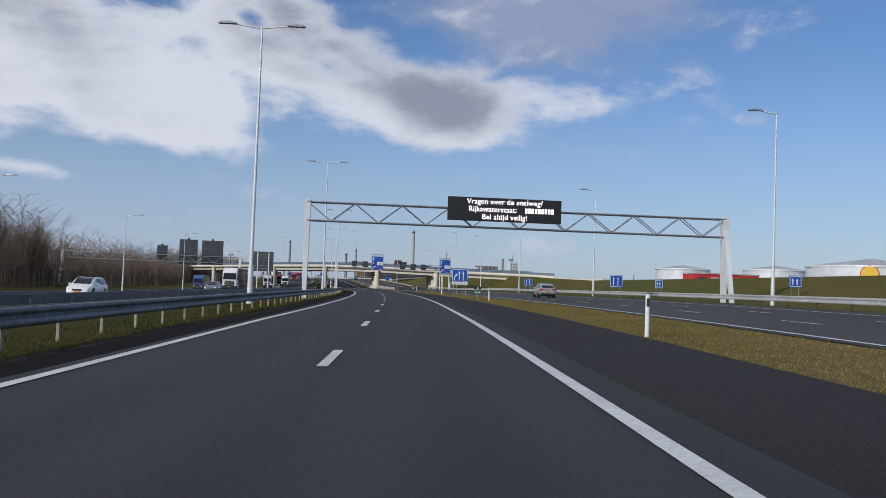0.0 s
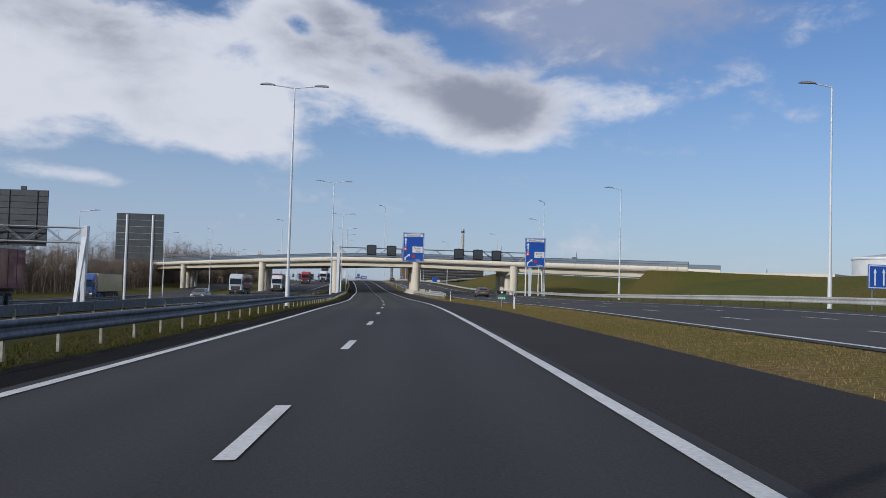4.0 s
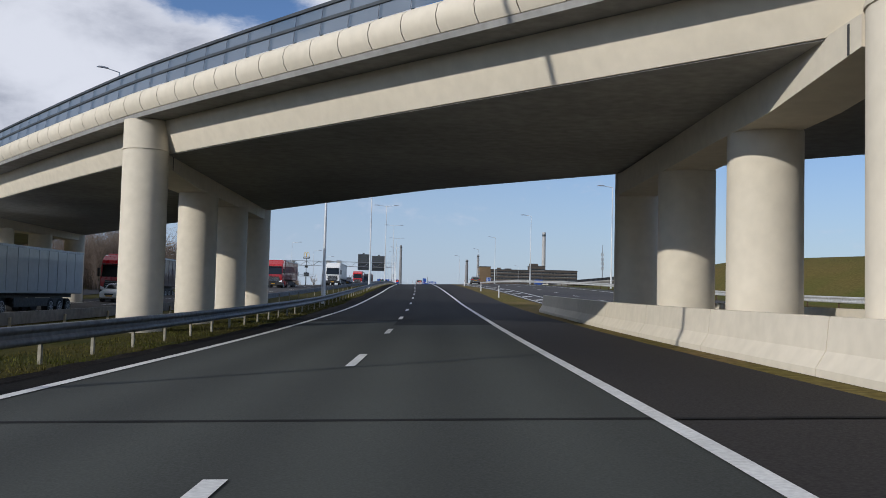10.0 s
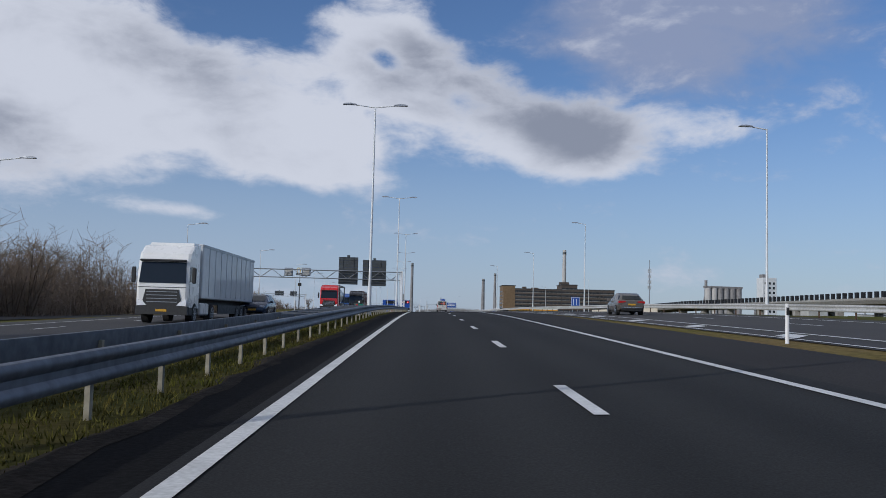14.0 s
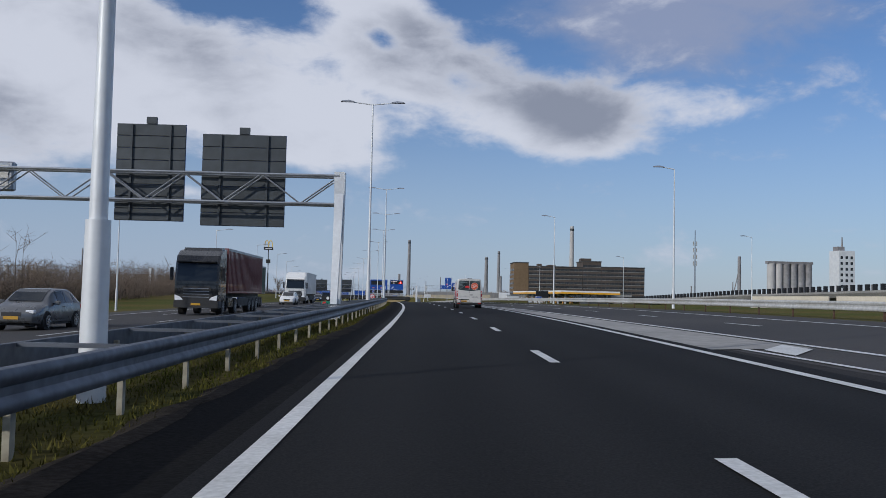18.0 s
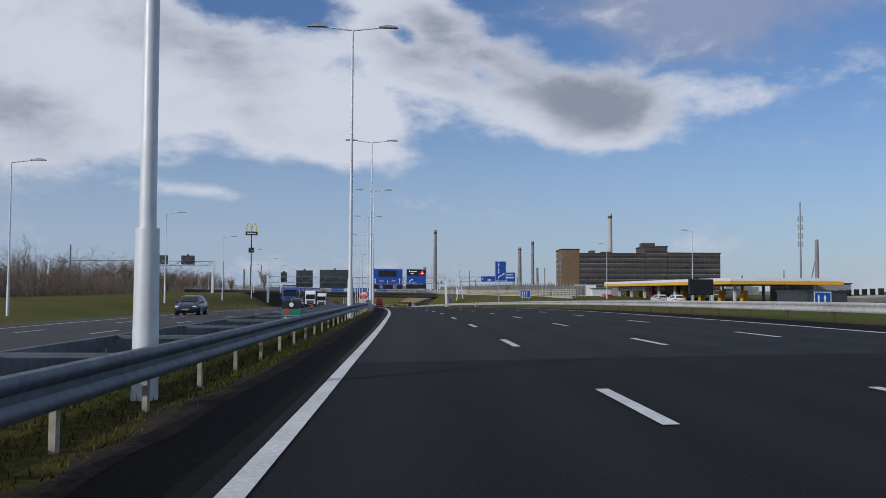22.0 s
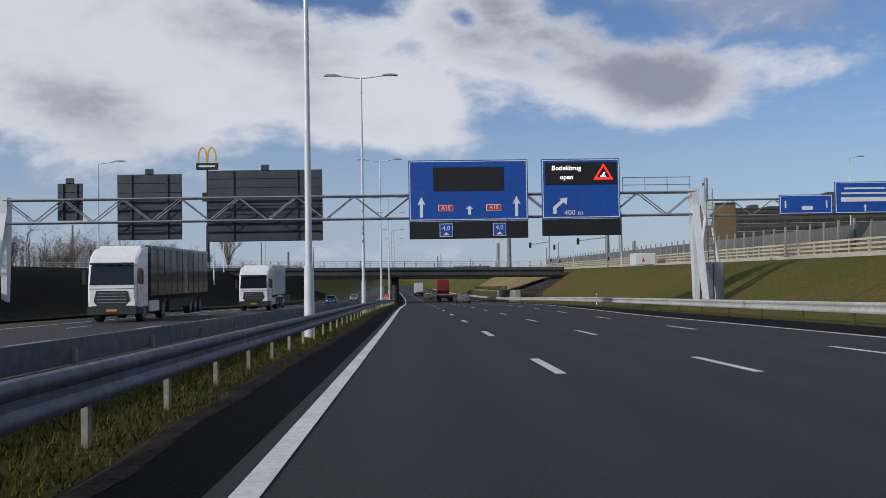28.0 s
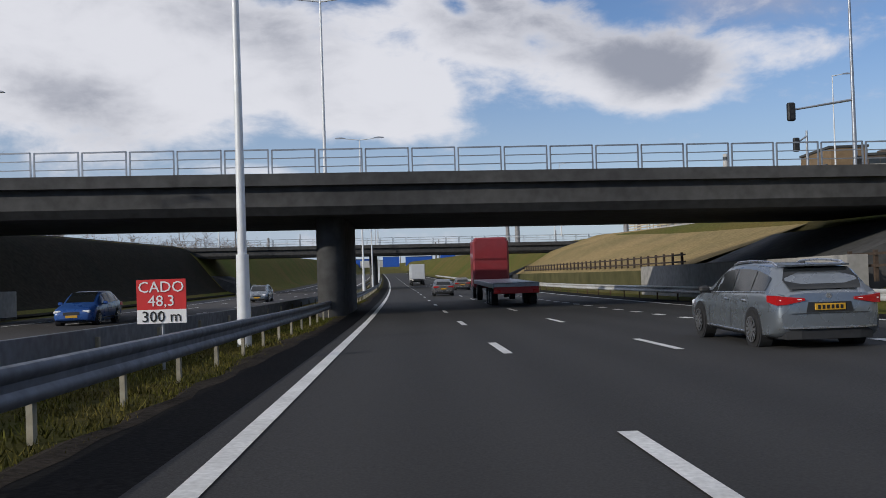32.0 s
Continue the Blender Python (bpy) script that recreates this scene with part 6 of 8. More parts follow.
    part("lower_valance", Build().rings([[(-0.80, -2.20, z), (-0.74, -2.40, z), (-0.5, -2.46, z), (0.5, -2.46, z), (0.74, -2.40, z), (0.80, -2.20, z)] for z in (0.22, 0.39)]), DARK_TRIM, root, "black lower bumper edge")
    part("badge", Build().tube((0, -2.43, 0.93), (0, -2.40, 0.93), 0.045, n=16), CHROME, root, "round bright badge")
    part("grille", Build().box((0, 2.42, 0.58), (0.75, 0.06, 0.18), bevel=0.02), DARK_TRIM, root)
    part("antenna", Build().box((0, -1.45, 1.485), (0.05, 0.16, 0.06), bevel=0.02), DARK_TRIM, root, "small roof antenna fin")
    part("floor_pan", Build().box((0, 0, 0.23), (1.4, 4.2, 0.10)), DARK_TRIM, root)
    return root


estate_car(site(953.4, 8.5), "silver-blue estate car with bright roof rails, on the middle lane", SILVER)


def van(m):
    """Nose towards +y; the tail at y -2.6."""
    root = thing("delivery_van", m, "white panel van with red side print and orange disc", "van")
    w = 0.975
    SIDE = [(0.36, 0.955), (0.46, 0.98), (0.62, 0.995), (0.85, 1.0), (1.10, 1.0), (1.30, 0.99), (1.55, 0.972), (1.80, 0.95), (2.00, 0.928), (2.08, 0.914)]
    TOP = [(2.08 + 0.17 * math.sin(q), 0.914 - 0.17 * (1 - math.cos(q))) for q in (0.3, 0.6, 0.9, 1.2, 1.5)] + [(2.265, 0.6), (2.285, 0.3)]

    def wide(z):
        return w * float(np.interp(z, [a for a, b in SIDE], [b for a, b in SIDE]))

    def st(y, sill, roof, wb, wr):
        """One loop: heights squeezed to the roof's, narrowed at the sill and the roof."""
        pts = []
        for z, x in SIDE + TOP:
            t = (z - 0.36) / 1.925
            pts.append((w * x * (wb + (wr - wb) * t), sill + (roof - sill) * t))
        return (y, pts)
    S = [st(-2.600, 0.46, 2.215, 0.945, 0.945), st(-2.594, 0.44, 2.24, 0.962, 0.962), st(-2.575, 0.42, 2.258, 0.978, 0.977), st(-2.54, 0.40, 2.272, 0.990, 0.989), st(-2.48, 0.38, 2.280, 0.998, 0.997),
         st(-2.38, 0.36, 2.285, 1.0, 1.0), st(-1.2, 0.36, 2.300, 1.0, 1.0), st(0.2, 0.36, 2.300, 1.0, 1.0), st(0.7, 0.36, 2.285, 1.0, 1.0), st(0.95, 0.36, 2.25, 1.0, 0.99), st(1.10, 0.36, 2.19, 1.0, 0.985), st(1.25, 0.36, 2.08, 1.0, 0.98),
         st(1.60, 0.36, 1.72, 1.0, 0.97), st(1.90, 0.36, 1.40, 0.995, 0.96), st(2.05, 0.36, 1.28, 0.99, 0.95), st(2.35, 0.36, 1.14, 0.96, 0.92), st(2.52, 0.38, 1.02, 0.91, 0.86), st(2.60, 0.42, 0.88, 0.84, 0.78)]
    white = paint("van_white", (0.60, 0.59, 0.565), 0.32)
    part("body", shell(S, w), white, root, smooth=True)
    teal = mat("printed_window", (0.016, 0.026, 0.030), 0.12, vary=0.5, fine=3, coarse=1.6, second=(0.115, 0.150, 0.160))
    orange = mat("orange_sticker", (0.66, 0.10, 0.03), 0.4, vary=0.1)
    haze = mat("printed_haze", (0.20, 0.245, 0.26), 0.2, vary=0.3, fine=3, coarse=2.0, second=(0.11, 0.145, 0.155))
    y = -2.604

    def rear(name, outline, material, lift, label="", deep=0.006):
        return part(name, Build().slab(outline, y - lift, y - lift + deep), material, root, label)

    def rounded(x0, z0, x1, z1, r, sg, drop=0.0):
        """A rounded four-cornered outline; drop: how much the lower edge sinks towards the middle."""
        pts = []
        for cx, cz, a0 in ((x1 - r, z1 - r, 0), (x0 + 0.02, z1 - 0.02, 90), (x0 + 0.02, z0 + 0.02, 180), (x1 - r, z0 + r, 270)):
            rr = r if cx == x1 - r else 0.02
            for i in range(6):
                q = radians(a0 + 18 * i)
                x, z = cx + rr * math.cos(q), cz + rr * math.sin(q)
                lean = 0.075 * max(z - 1.3, 0.0) * (x / x1)
                sink = drop * (1 - (x / x1) ** 2) if z < (z0 + z1) / 2 else 0.0
                pts.append((sg * (x - lean), z - sink))
        return pts
    for sg in (1, -1):
        rear("door_seam", rounded(0.004, 0.445, 0.885, 2.195, 0.10, sg), DARK_TRIM, 0.001, "thin dark gap round the door")
        rear("rear_door", rounded(0.010, 0.455, 0.872, 2.185, 0.095, sg), white, 0.004, "white rear door")
        rear("rear_window", rounded(0.022, 1.42, 0.845, 2.115, 0.07, sg, 0.10), teal, 0.009, "dark printed rear window")
        lamp = part("tail_light", Build().rings([[(sg * x, yy, z) for x, yy in ((0.885, y + 0.004), (0.915, y - 0.012), (0.955, y + 0.02), (0.972, y + 0.10), (0.968, y + 0.24), (0.90, y + 0.24))] for z in (0.70, 0.74, 1.0, 1.28, 1.33)]), TAIL, root, "tall red tail light", True)
        for z in (0.84, 1.19):
            part("lamp_lens", Build().tube((sg * 0.925, y - 0.012, z), (sg * 0.925, y + 0.0, z), 0.040, n=16), HEAD, lamp, "clear round lens")
        for z in (0.60, 1.72):
            part("hinge", Build().box((sg * 0.895, y + 0.012, z), (0.075, 0.05, 0.055), bevel=0.012), RAIL_PALE, root, "pale door hinge")
        for yy in (-1.68, 1.72):
            part("wheel_arch", Build().tube((sg * 0.76, yy, 0.36), (sg * 0.968, yy, 0.36), 0.425, n=32), BLACK, root, "dark wheel arch")
            wheel(root, sg * 0.872, yy, 0.345, 0.215, STEEL, 12)
        part("side_trim", Build().box((sg * 0.962, 0.02, 0.71), (0.026, 2.52, 0.19), bevel=0.01), DARK_TRIM, root, "dark grey side moulding")
        part("side_trim", Build().slab([(-2.50, 0.36), (-2.50, 0.70), (-2.10, 0.80), (-2.02, 0.62), (-2.08, 0.36)], sg * 0.930, sg * 0.972, "x"), DARK_TRIM, root, "dark grey corner cladding")
        arm = part("mirror", Build().box((sg * 1.10, 1.30, 1.50), (0.17, 0.13, 0.36), bevel=0.045), DARK_TRIM, root, "black door mirror")
        part("mirror_arm", Build().box((sg * 0.99, 1.33, 1.36), (0.12, 0.08, 0.07), bevel=0.02), DARK_TRIM, arm)
        glass = [(0.50, 1.34), (1.46, 1.30), (1.50, 1.36), (1.05, 2.02), (0.98, 2.06), (0.50, 2.08)]
        part("side_window", Build().add([(sg * (wide(z) + 0.004), yy, z) for yy, z in glass], [tuple(range(6))]), CAR_GLASS, root, "dark cab window")
        part("window_pillar", Build().add([(sg * (wide(z) + 0.006), yy, z) for yy, z in ((0.44, 1.32), (0.50, 1.32), (0.50, 2.09), (0.44, 2.09))], [(0, 1, 2, 3)]), BLACK, root)
        part("door_handle", Build().box((sg * 0.972, 0.42, 1.10), (0.028, 0.18, 0.045), bevel=0.01), DARK_TRIM, root)
        for yy in (0.32, -0.98):
            part("door_line", Build().add([(sg * (wide(z) + 0.002), yy + e, z) for z in (0.82, 1.3, 1.7, 2.06) for e in (-0.004, 0.004)], [(0, 1, 3, 2), (2, 3, 5, 4), (4, 5, 7, 6)]), DARK_TRIM, root)
        part("top_line", Build().box((sg * (wide(2.075) + 0.002), -0.9, 2.075), (0.012, 2.5, 0.012)), DARK_TRIM, root)
        part("body_crease", Build().box((sg * (wide(1.0) + 0.001), -1.75, 1.17), (0.006, 0.9, 0.008)), RAIL, root)

        def side_print(outline, material, lift, label=""):
            pts = [(sg * (wide(z) + lift), yy, z) for yy, z in outline]
            part("printed_shape", Build().add(pts, [tuple(range(len(pts)))]), material, root, label)
        side_print([(-0.62, 1.50), (-0.10, 1.48), (-0.06, 1.96), (-0.60, 2.0)], RED, 0.004, "red printed square")
        side_print([(-0.34, 1.56), (-0.16, 1.55), (-0.20, 1.70)], SIGN_WHITE, 0.006, "white printed triangle")
        side_print([(-1.50, 0.90), (-0.34, 0.86), (-0.38, 1.08), (-0.80, 1.14), (-1.50, 1.10)], RED, 0.004, "red printed machine body")
        side_print([(-1.50, 1.12), (-0.72, 1.14), (-0.84, 1.40), (-1.22, 1.46), (-1.50, 1.38)], RED, 0.004, "red printed machine body")
        side_print([(-1.10, 1.38), (-0.78, 1.36), (-0.74, 1.44), (-1.04, 1.50)], DARK_TRIM, 0.006, "dark printed seat")
        for q in ([(-0.26, 0.84), (-0.16, 0.84), (-0.24, 1.48), (-0.32, 1.48)], [(-0.50, 0.90), (-0.44, 0.90), (-0.46, 1.48), (-0.52, 1.48)], [(-1.34, 1.42), (-1.27, 1.42), (-1.10, 1.96), (-1.18, 2.0)], [(-1.16, 1.94), (-0.60, 2.02), (-0.60, 1.97), (-1.12, 1.89)],
                  [(-0.98, 1.44), (-0.93, 1.44), (-1.06, 1.92), (-1.10, 1.90)], [(-0.24, 0.86), (0.16, 0.84), (0.16, 0.88), (-0.24, 0.92)]):
            side_print(q, DARK_TRIM, 0.006, "dark printed mast")
        for c, r in ((-1.30, 0.19), (-0.48, 0.15)):
            side_print([(c + 0.85 * r * math.cos(2 * math.pi * i / 16), 0.99 + r * math.sin(2 * math.pi * i / 16)) for i in range(16)], BLACK, 0.008, "dark printed wheel")
            side_print([(c + 0.40 * r * math.cos(2 * math.pi * i / 12), 0.99 + 0.5 * r * math.sin(2 * math.pi * i / 12)) for i in range(12)], GREYW_MAT, 0.009)
        for k in range(4):
            part("text_bar", Build().box((sg * (wide(1.52) + 0.001), 0.02 + k * 0.11, 1.52), (0.004, 0.08, 0.035)), DARK_TRIM, root)
            part("text_bar", Build().box((sg * (wide(0.5) + 0.002), -0.30 + k * 0.16, 0.52), (0.004, 0.10, 0.05)), GREYW_MAT, root)
    bump = Build()
    bump.rings([[(x, yy, z) for x, yy in ((-0.965, -2.30), (-0.945, -2.56), (-0.86, -2.665), (0.86, -2.665), (0.945, -2.56), (0.965, -2.30))] for z in (0.30, 0.33, 0.42, 0.44)])
    part("bumper", bump, DARK_TRIM, root, "black rear bumper")
    for sg in (1, -1):
        part("reflector", Build().box((sg * 0.80, -2.668, 0.375), (0.22, 0.012, 0.06), bevel=0.004), TAIL, root, "red bumper reflector")
    plate = part("number_plate", Build().box((-0.45, y - 0.014, 0.545), (0.52, 0.012, 0.115), bevel=0.003), PLATE, root, "yellow number plate")
    part("plate_band", Build().box((-0.685, y - 0.021, 0.545), (0.045, 0.006, 0.105)), BLUE, plate)
    for k in range(6):
        part("plate_bar", Build().box((-0.61 + k * 0.069, y - 0.022, 0.545), (0.042, 0.006, 0.065)), BLACK, plate)
    part("handle_strip", Build().box((-0.43, y - 0.014, 0.665), (0.78, 0.026, 0.06), bevel=0.01), BLACK, root, "black grip strip")
    part("door_handle", Build().box((0.17, y - 0.024, 1.03), (0.25, 0.035, 0.05), bevel=0.014), BLACK, root)
    part("brake_light", Build().box((0.0, -2.50, 2.272), (0.34, 0.12, 0.04), bevel=0.012), BLACK, root)
    badge = part("badge", Build().tube((-0.02, y - 0.020, 1.40), (-0.02, y - 0.006, 1.40), 0.068, n=24), CHROME, root, "round chrome badge")
    part("badge_face", Build().tube((-0.02, y - 0.024, 1.40), (-0.02, y - 0.018, 1.40), 0.054, n=24), BLACK, badge)
    for z, x0, n, tall in ((0.925, -0.78, 12, 0.050), (0.79, -0.78, 6, 0.022), (0.93, 0.20, 8, 0.034), (0.845, 0.20, 9, 0.042), (0.79, 0.66, 3, 0.022)):
        for k in range(n):
            part("text_bar", Build().box((x0 + k * 0.056, y - 0.0085, z), (0.040, 0.006, tall)), GREYW_MAT, root)
    # plain shapes printed on the rear windows
    for q in ([(-0.70, 1.96), (-0.66, 2.02), (-0.05, 1.98), (-0.05, 1.92)], [(-0.78, 1.44), (-0.74, 1.42), (-0.34, 1.72), (-0.36, 1.76)], [(-0.80, 1.75), (-0.52, 1.70), (-0.52, 1.80), (-0.80, 1.90)], [(0.06, 1.42), (0.40, 1.40), (0.78, 1.50), (0.30, 1.50)], [(0.30, 2.03), (0.72, 2.01), (0.70, 2.06), (0.30, 2.08)]):
        rear("printed_shape", q, haze, 0.0105, "pale printed streak", 0.003)
    rear("printed_shape", [(-0.36, 1.58), (-0.20, 1.52), (0.0, 1.55), (0.0, 1.70), (-0.14, 1.74), (-0.34, 1.70)], RED, 0.0125, "red printed machine", 0.003)
    for q in ([(-0.36, 1.54), (-0.32, 1.54), (-0.32, 1.96), (-0.36, 1.96)], [(-0.26, 1.72), (-0.22, 1.72), (-0.20, 1.94), (-0.24, 1.94)], [(-0.36, 1.92), (-0.04, 1.94), (-0.04, 1.97), (-0.36, 1.96)], [(-0.10, 1.72), (-0.05, 1.72), (-0.04, 2.06), (-0.08, 2.06)],
              [(0.10, 1.60), (0.14, 1.60), (0.14, 2.06), (0.10, 2.06)], [(0.10, 2.03), (0.26, 2.02), (0.26, 2.05), (0.10, 2.06)], [(-0.30, 1.46), (-0.12, 1.46), (-0.14, 1.56), (-0.28, 1.57)]):
        rear("printed_shape", q, BLACK, 0.0135, "black printed mast", 0.003)
    ring = part("sticker_rim", Build().tube((0.39, y - 0.017, 1.70), (0.39, y - 0.008, 1.70), 0.272, n=36), SIGN_WHITE, root, "pale rim of the round sticker")
    disc = part("round_sticker", Build().tube((0.39, y - 0.020, 1.70), (0.39, y - 0.010, 1.70), 0.262, n=36), orange, root, "orange round sticker")
    for text, size, z in (("wij", 0.105, 1.86), ("zoeken", 0.115, 1.775), ("COLLEGA'S", 0.088, 1.685)):
        words("text", text, size, SIGN_WHITE, disc, pose(0.39, y - 0.023, z, 0, 12, 0) @ FACE)
    for k in range(7):
        part("text_bar", Build().box((0.24 + k * 0.048, y - 0.022, 1.605 - k * 0.008), (0.030, 0.006, 0.034)), SIGN_WHITE, disc)
    part("underbody", Build().box((0, -0.1, 0.38), (1.6, 4.6, 0.16)), BLACK, root, "dark underbody")
    part("tow_step", Build().box((0, -2.50, 0.28), (1.2, 0.10, 0.07), bevel=0.02), BLACK, root)
    return root


GREYW_MAT = mat("grey_lettering", (0.36, 0.37, 0.38), 0.5)
van(site(599.0, 5.02))

# further traffic on our side
CARGO = ("red_curtain", (0.22, 0.02, 0.03), 0.55)
flat = thing("lorry", site(990, 7.3), "red lorry cab with an empty low flatbed trailer", "lorry")
part("cab", Build().box((0, 8.0, 2.3), (2.4, 2.4, 3.2), bevel=0.12), paint(*CARGO), flat)
part("air_deflector", Build().box((0, 7.6, 3.85), (2.2, 1.6, 0.4), bevel=0.1), paint(*CARGO), flat)
part("flatbed", Build().box((0, 0.0, 1.15), (2.45, 12.4, 0.28), bevel=0.03), STEEL, flat)
part("tail_board", Build().box((0, -6.2, 0.9), (2.4, 0.10, 0.35), bevel=0.02), RED, flat)
for sg in (1, -1):
    part("tail_light", Build().box((sg * 1.0, -6.27, 0.86), (0.3, 0.06, 0.16)), TAIL, flat)
    for yy in (-4.8, -3.5, -2.2, 4.4, 7.6):
        wheel(flat, sg * 1.04, yy, 0.48, 0.32, STEEL, 8)
car(site(1018, 5.0), "grey saloon car on the second lane, seen from behind", GREYCAR)
truck(site(1120, 5.2), "white lorry with a pale box trailer on our lanes", WHITE, GREYW, "curtain", group="lorries on our side")
car(site(95.5, 20.2), "silver-grey hatchback on the parallel carriageway", ("silver_paint", (0.42, 0.43, 0.43), 0.3, 0.5))
car(site(254, 19.0), "dark grey hatchback on the parallel carriageway", GREYCAR)
car(site(472, 15.2), "brown-grey hatchback on the parallel carriageway", ("brown_grey_paint", (0.14, 0.125, 0.11), 0.3, 0.4))
car(site(1045, 8.6), "brown-grey saloon car on the third lane", ("brown_grey_paint", (0.14, 0.125, 0.11), 0.3, 0.4))

# traffic on the opposite lanes
for (s, d, who, colour, est) in ((67.5, -18.0, "white estate car on the opposite lanes", WHITE, True), (122, -18.5, "silver hatchback on the opposite lanes", SILVER, False),
                                 (366, -20.0, "white hatchback on the opposite lanes", WHITE, False), (470, -9.5, "dark hatchback on the opposite lanes", NAVY, False),
                                 (714, -15.0, "dark blue hatchback on the opposite lanes", NAVY, False), (772, -12.0, "black hatchback on the opposite lanes", BLACKISH, False),
                                 (931, -15.6, "red hatchback on the opposite lanes", CRIMSON, False), (978, -12.8, "blue hatchback on the opposite lanes", ROYAL, False),
                                 (1017, -11.0, "silver estate car on the opposite lanes", SILVER, True), (560, -12.8, "dark grey hatchback on the opposite lanes", GREYCAR, False),
                                 (226, -17.6, "grey hatchback on the opposite lanes", GREYCAR, False), (632, -13.0, "white estate car on the opposite lanes", WHITE, True)):
    car(opp(s, d), who, colour, estate=est)
truck(opp(164, -22.0), "white lorry with a maroon curtain trailer", WHITE, MAROON)
truck(opp(298, -23.5), "silver-grey lorry with a maroon curtain trailer", GREYW, MAROON)
truck(opp(336, -19.0), "white lorry with a pale box trailer", WHITE, GREYW, tall=3.9)
truck(opp(257, -40.0, -0.55), "blue lorry with a cream curtain trailer on the further road", ROYAL, CREAM)
truck(opp(371, -22.0), "dark red lorry with a black trailer", CRIMSON, BROWN)
truck(opp(420, -16.2), "red lorry with a dark red curtain trailer", CRIMSON, MAROON)
truck(opp(453, -11.0), "white lorry with a grey curtain trailer", WHITE, GREYW)
truck(opp(536, -12.0), "bright red lorry with a framed white tank container", ("bright_red_paint", (0.55, 0.015, 0.02), 0.3), WHITE, "tank", 3.8, 7.6)
truck(opp(578, -11.4), "dark lorry with a dark red container", BLACKISH, MAROON, "container", 3.9, 12.0)
truck(opp(602, -14.8), "blue lorry with a green container", ROYAL, DEEP_GREEN, "container", 3.9, 12.0)
truck(opp(642, -13.4), "white lorry with a pale grey box trailer", WHITE, GREYW)
truck(opp(800, -15.0), "blue lorry with a pale tank trailer", ROYAL, WHITE, "tank", 3.6, 9.0)
truck(opp(866, -14.3), "white lorry with a dark brown curtain trailer", WHITE, BROWN)
truck(opp(897, -12.4), "white lorry with a pale grey box trailer", WHITE, GREYW, tall=3.9, length=8.0)
# roadside signs
def post_sign(s, d, base, w, low, high, front, label, posts=(0.0,), pole=0.04, category="road sign", rim=False, name="road_sign"):
    """A small panel on posts; heights above the ground there."""
    root = thing(name, site(s, d, base), label, category)
    part("panel", Build().box((0, 0, (low + high) / 2), (w, 0.04, high - low), bevel=0.012), front, root)
    part("backing", Build().box((0, 0.035, (low + high) / 2), (w * 0.9, 0.03, (high - low) * 0.9)), SIGN_BACK, root)
    for x in posts:
        part("post", Build().tube((x, 0.07, -0.2), (x, 0.07, high - 0.08), pole, n=8), STEEL, root)
    if rim:
        t = 0.045
        h = high - low
        for x, z, a, b in ((0, high - 0.07, w - 0.1, t), (0, low + 0.07, w - 0.1, t), (-w / 2 + 0.07, (low + high) / 2, t, h - 0.14), (w / 2 - 0.07, (low + high) / 2, t, h - 0.14)):
            part("rim", Build().box((x, -0.024, z), (a, 0.012, b)), SIGN_WHITE, root)
    return root


merge = post_sign(113.6, 13.0, -0.05, 1.98, 1.72, 3.28, BLUE, "blue lane-merging sign with three arrows on thin posts", (-0.75, -0.35, 0.45, 0.8), 0.03, rim=True)
for x, lean in ((-0.08, 0), (0.42, 0)):
    b = Build().slab([(x - 0.045, 1.9), (x + 0.045, 1.9), (x + 0.045, 2.75), (x + 0.14, 2.72), (x, 3.02), (x - 0.14, 2.72), (x - 0.045, 2.75)], -0.034, -0.02)
    part("arrow", b, SIGN_WHITE, merge, "white arrow")
part("arrow", Build().slab([(-0.70, 1.9), (-0.61, 1.9), (-0.61, 2.25), (-0.42, 2.47), (-0.36, 2.38), (-0.30, 2.68), (-0.58, 2.58), (-0.50, 2.52), (-0.70, 2.30)], -0.034, -0.02), SIGN_WHITE, merge, "white bent arrow")
part("plate", Build().box((0, 0, 1.52), (1.98, 0.04, 0.34), bevel=0.01), SIGN_WHITE, merge, "white plate with black words")
words("text", "ritsen vanaf hier", 0.26, BLACK, merge, pose(0, -0.026, 1.52) @ FACE)


def hm_sign(s, d, base=-0.05):
    r = post_sign(s, d, base, 0.62, 0.55, 0.86, GREEN, "green and black distance marker on a thin post", (0.0,), 0.025, name="distance_marker")
    part("top_panel", Build().box((0, 0, 1.0), (0.60, 0.04, 0.24), bevel=0.01), BLACK, r, "black top panel")
    part("badge", Build().tube((0, -0.03, 1.0), (0, -0.02, 1.0), 0.07, n=14), SIGN_WHITE, r)
    part("route_badge", Build().box((-0.16, -0.024, 0.78), (0.16, 0.012, 0.10)), RED, r)
    for k in range(4):
        part("text_bar", Build().box((-0.18 + k * 0.12, -0.024, 0.63), (0.08, 0.012, 0.09)), SIGN_WHITE, r)
    return r


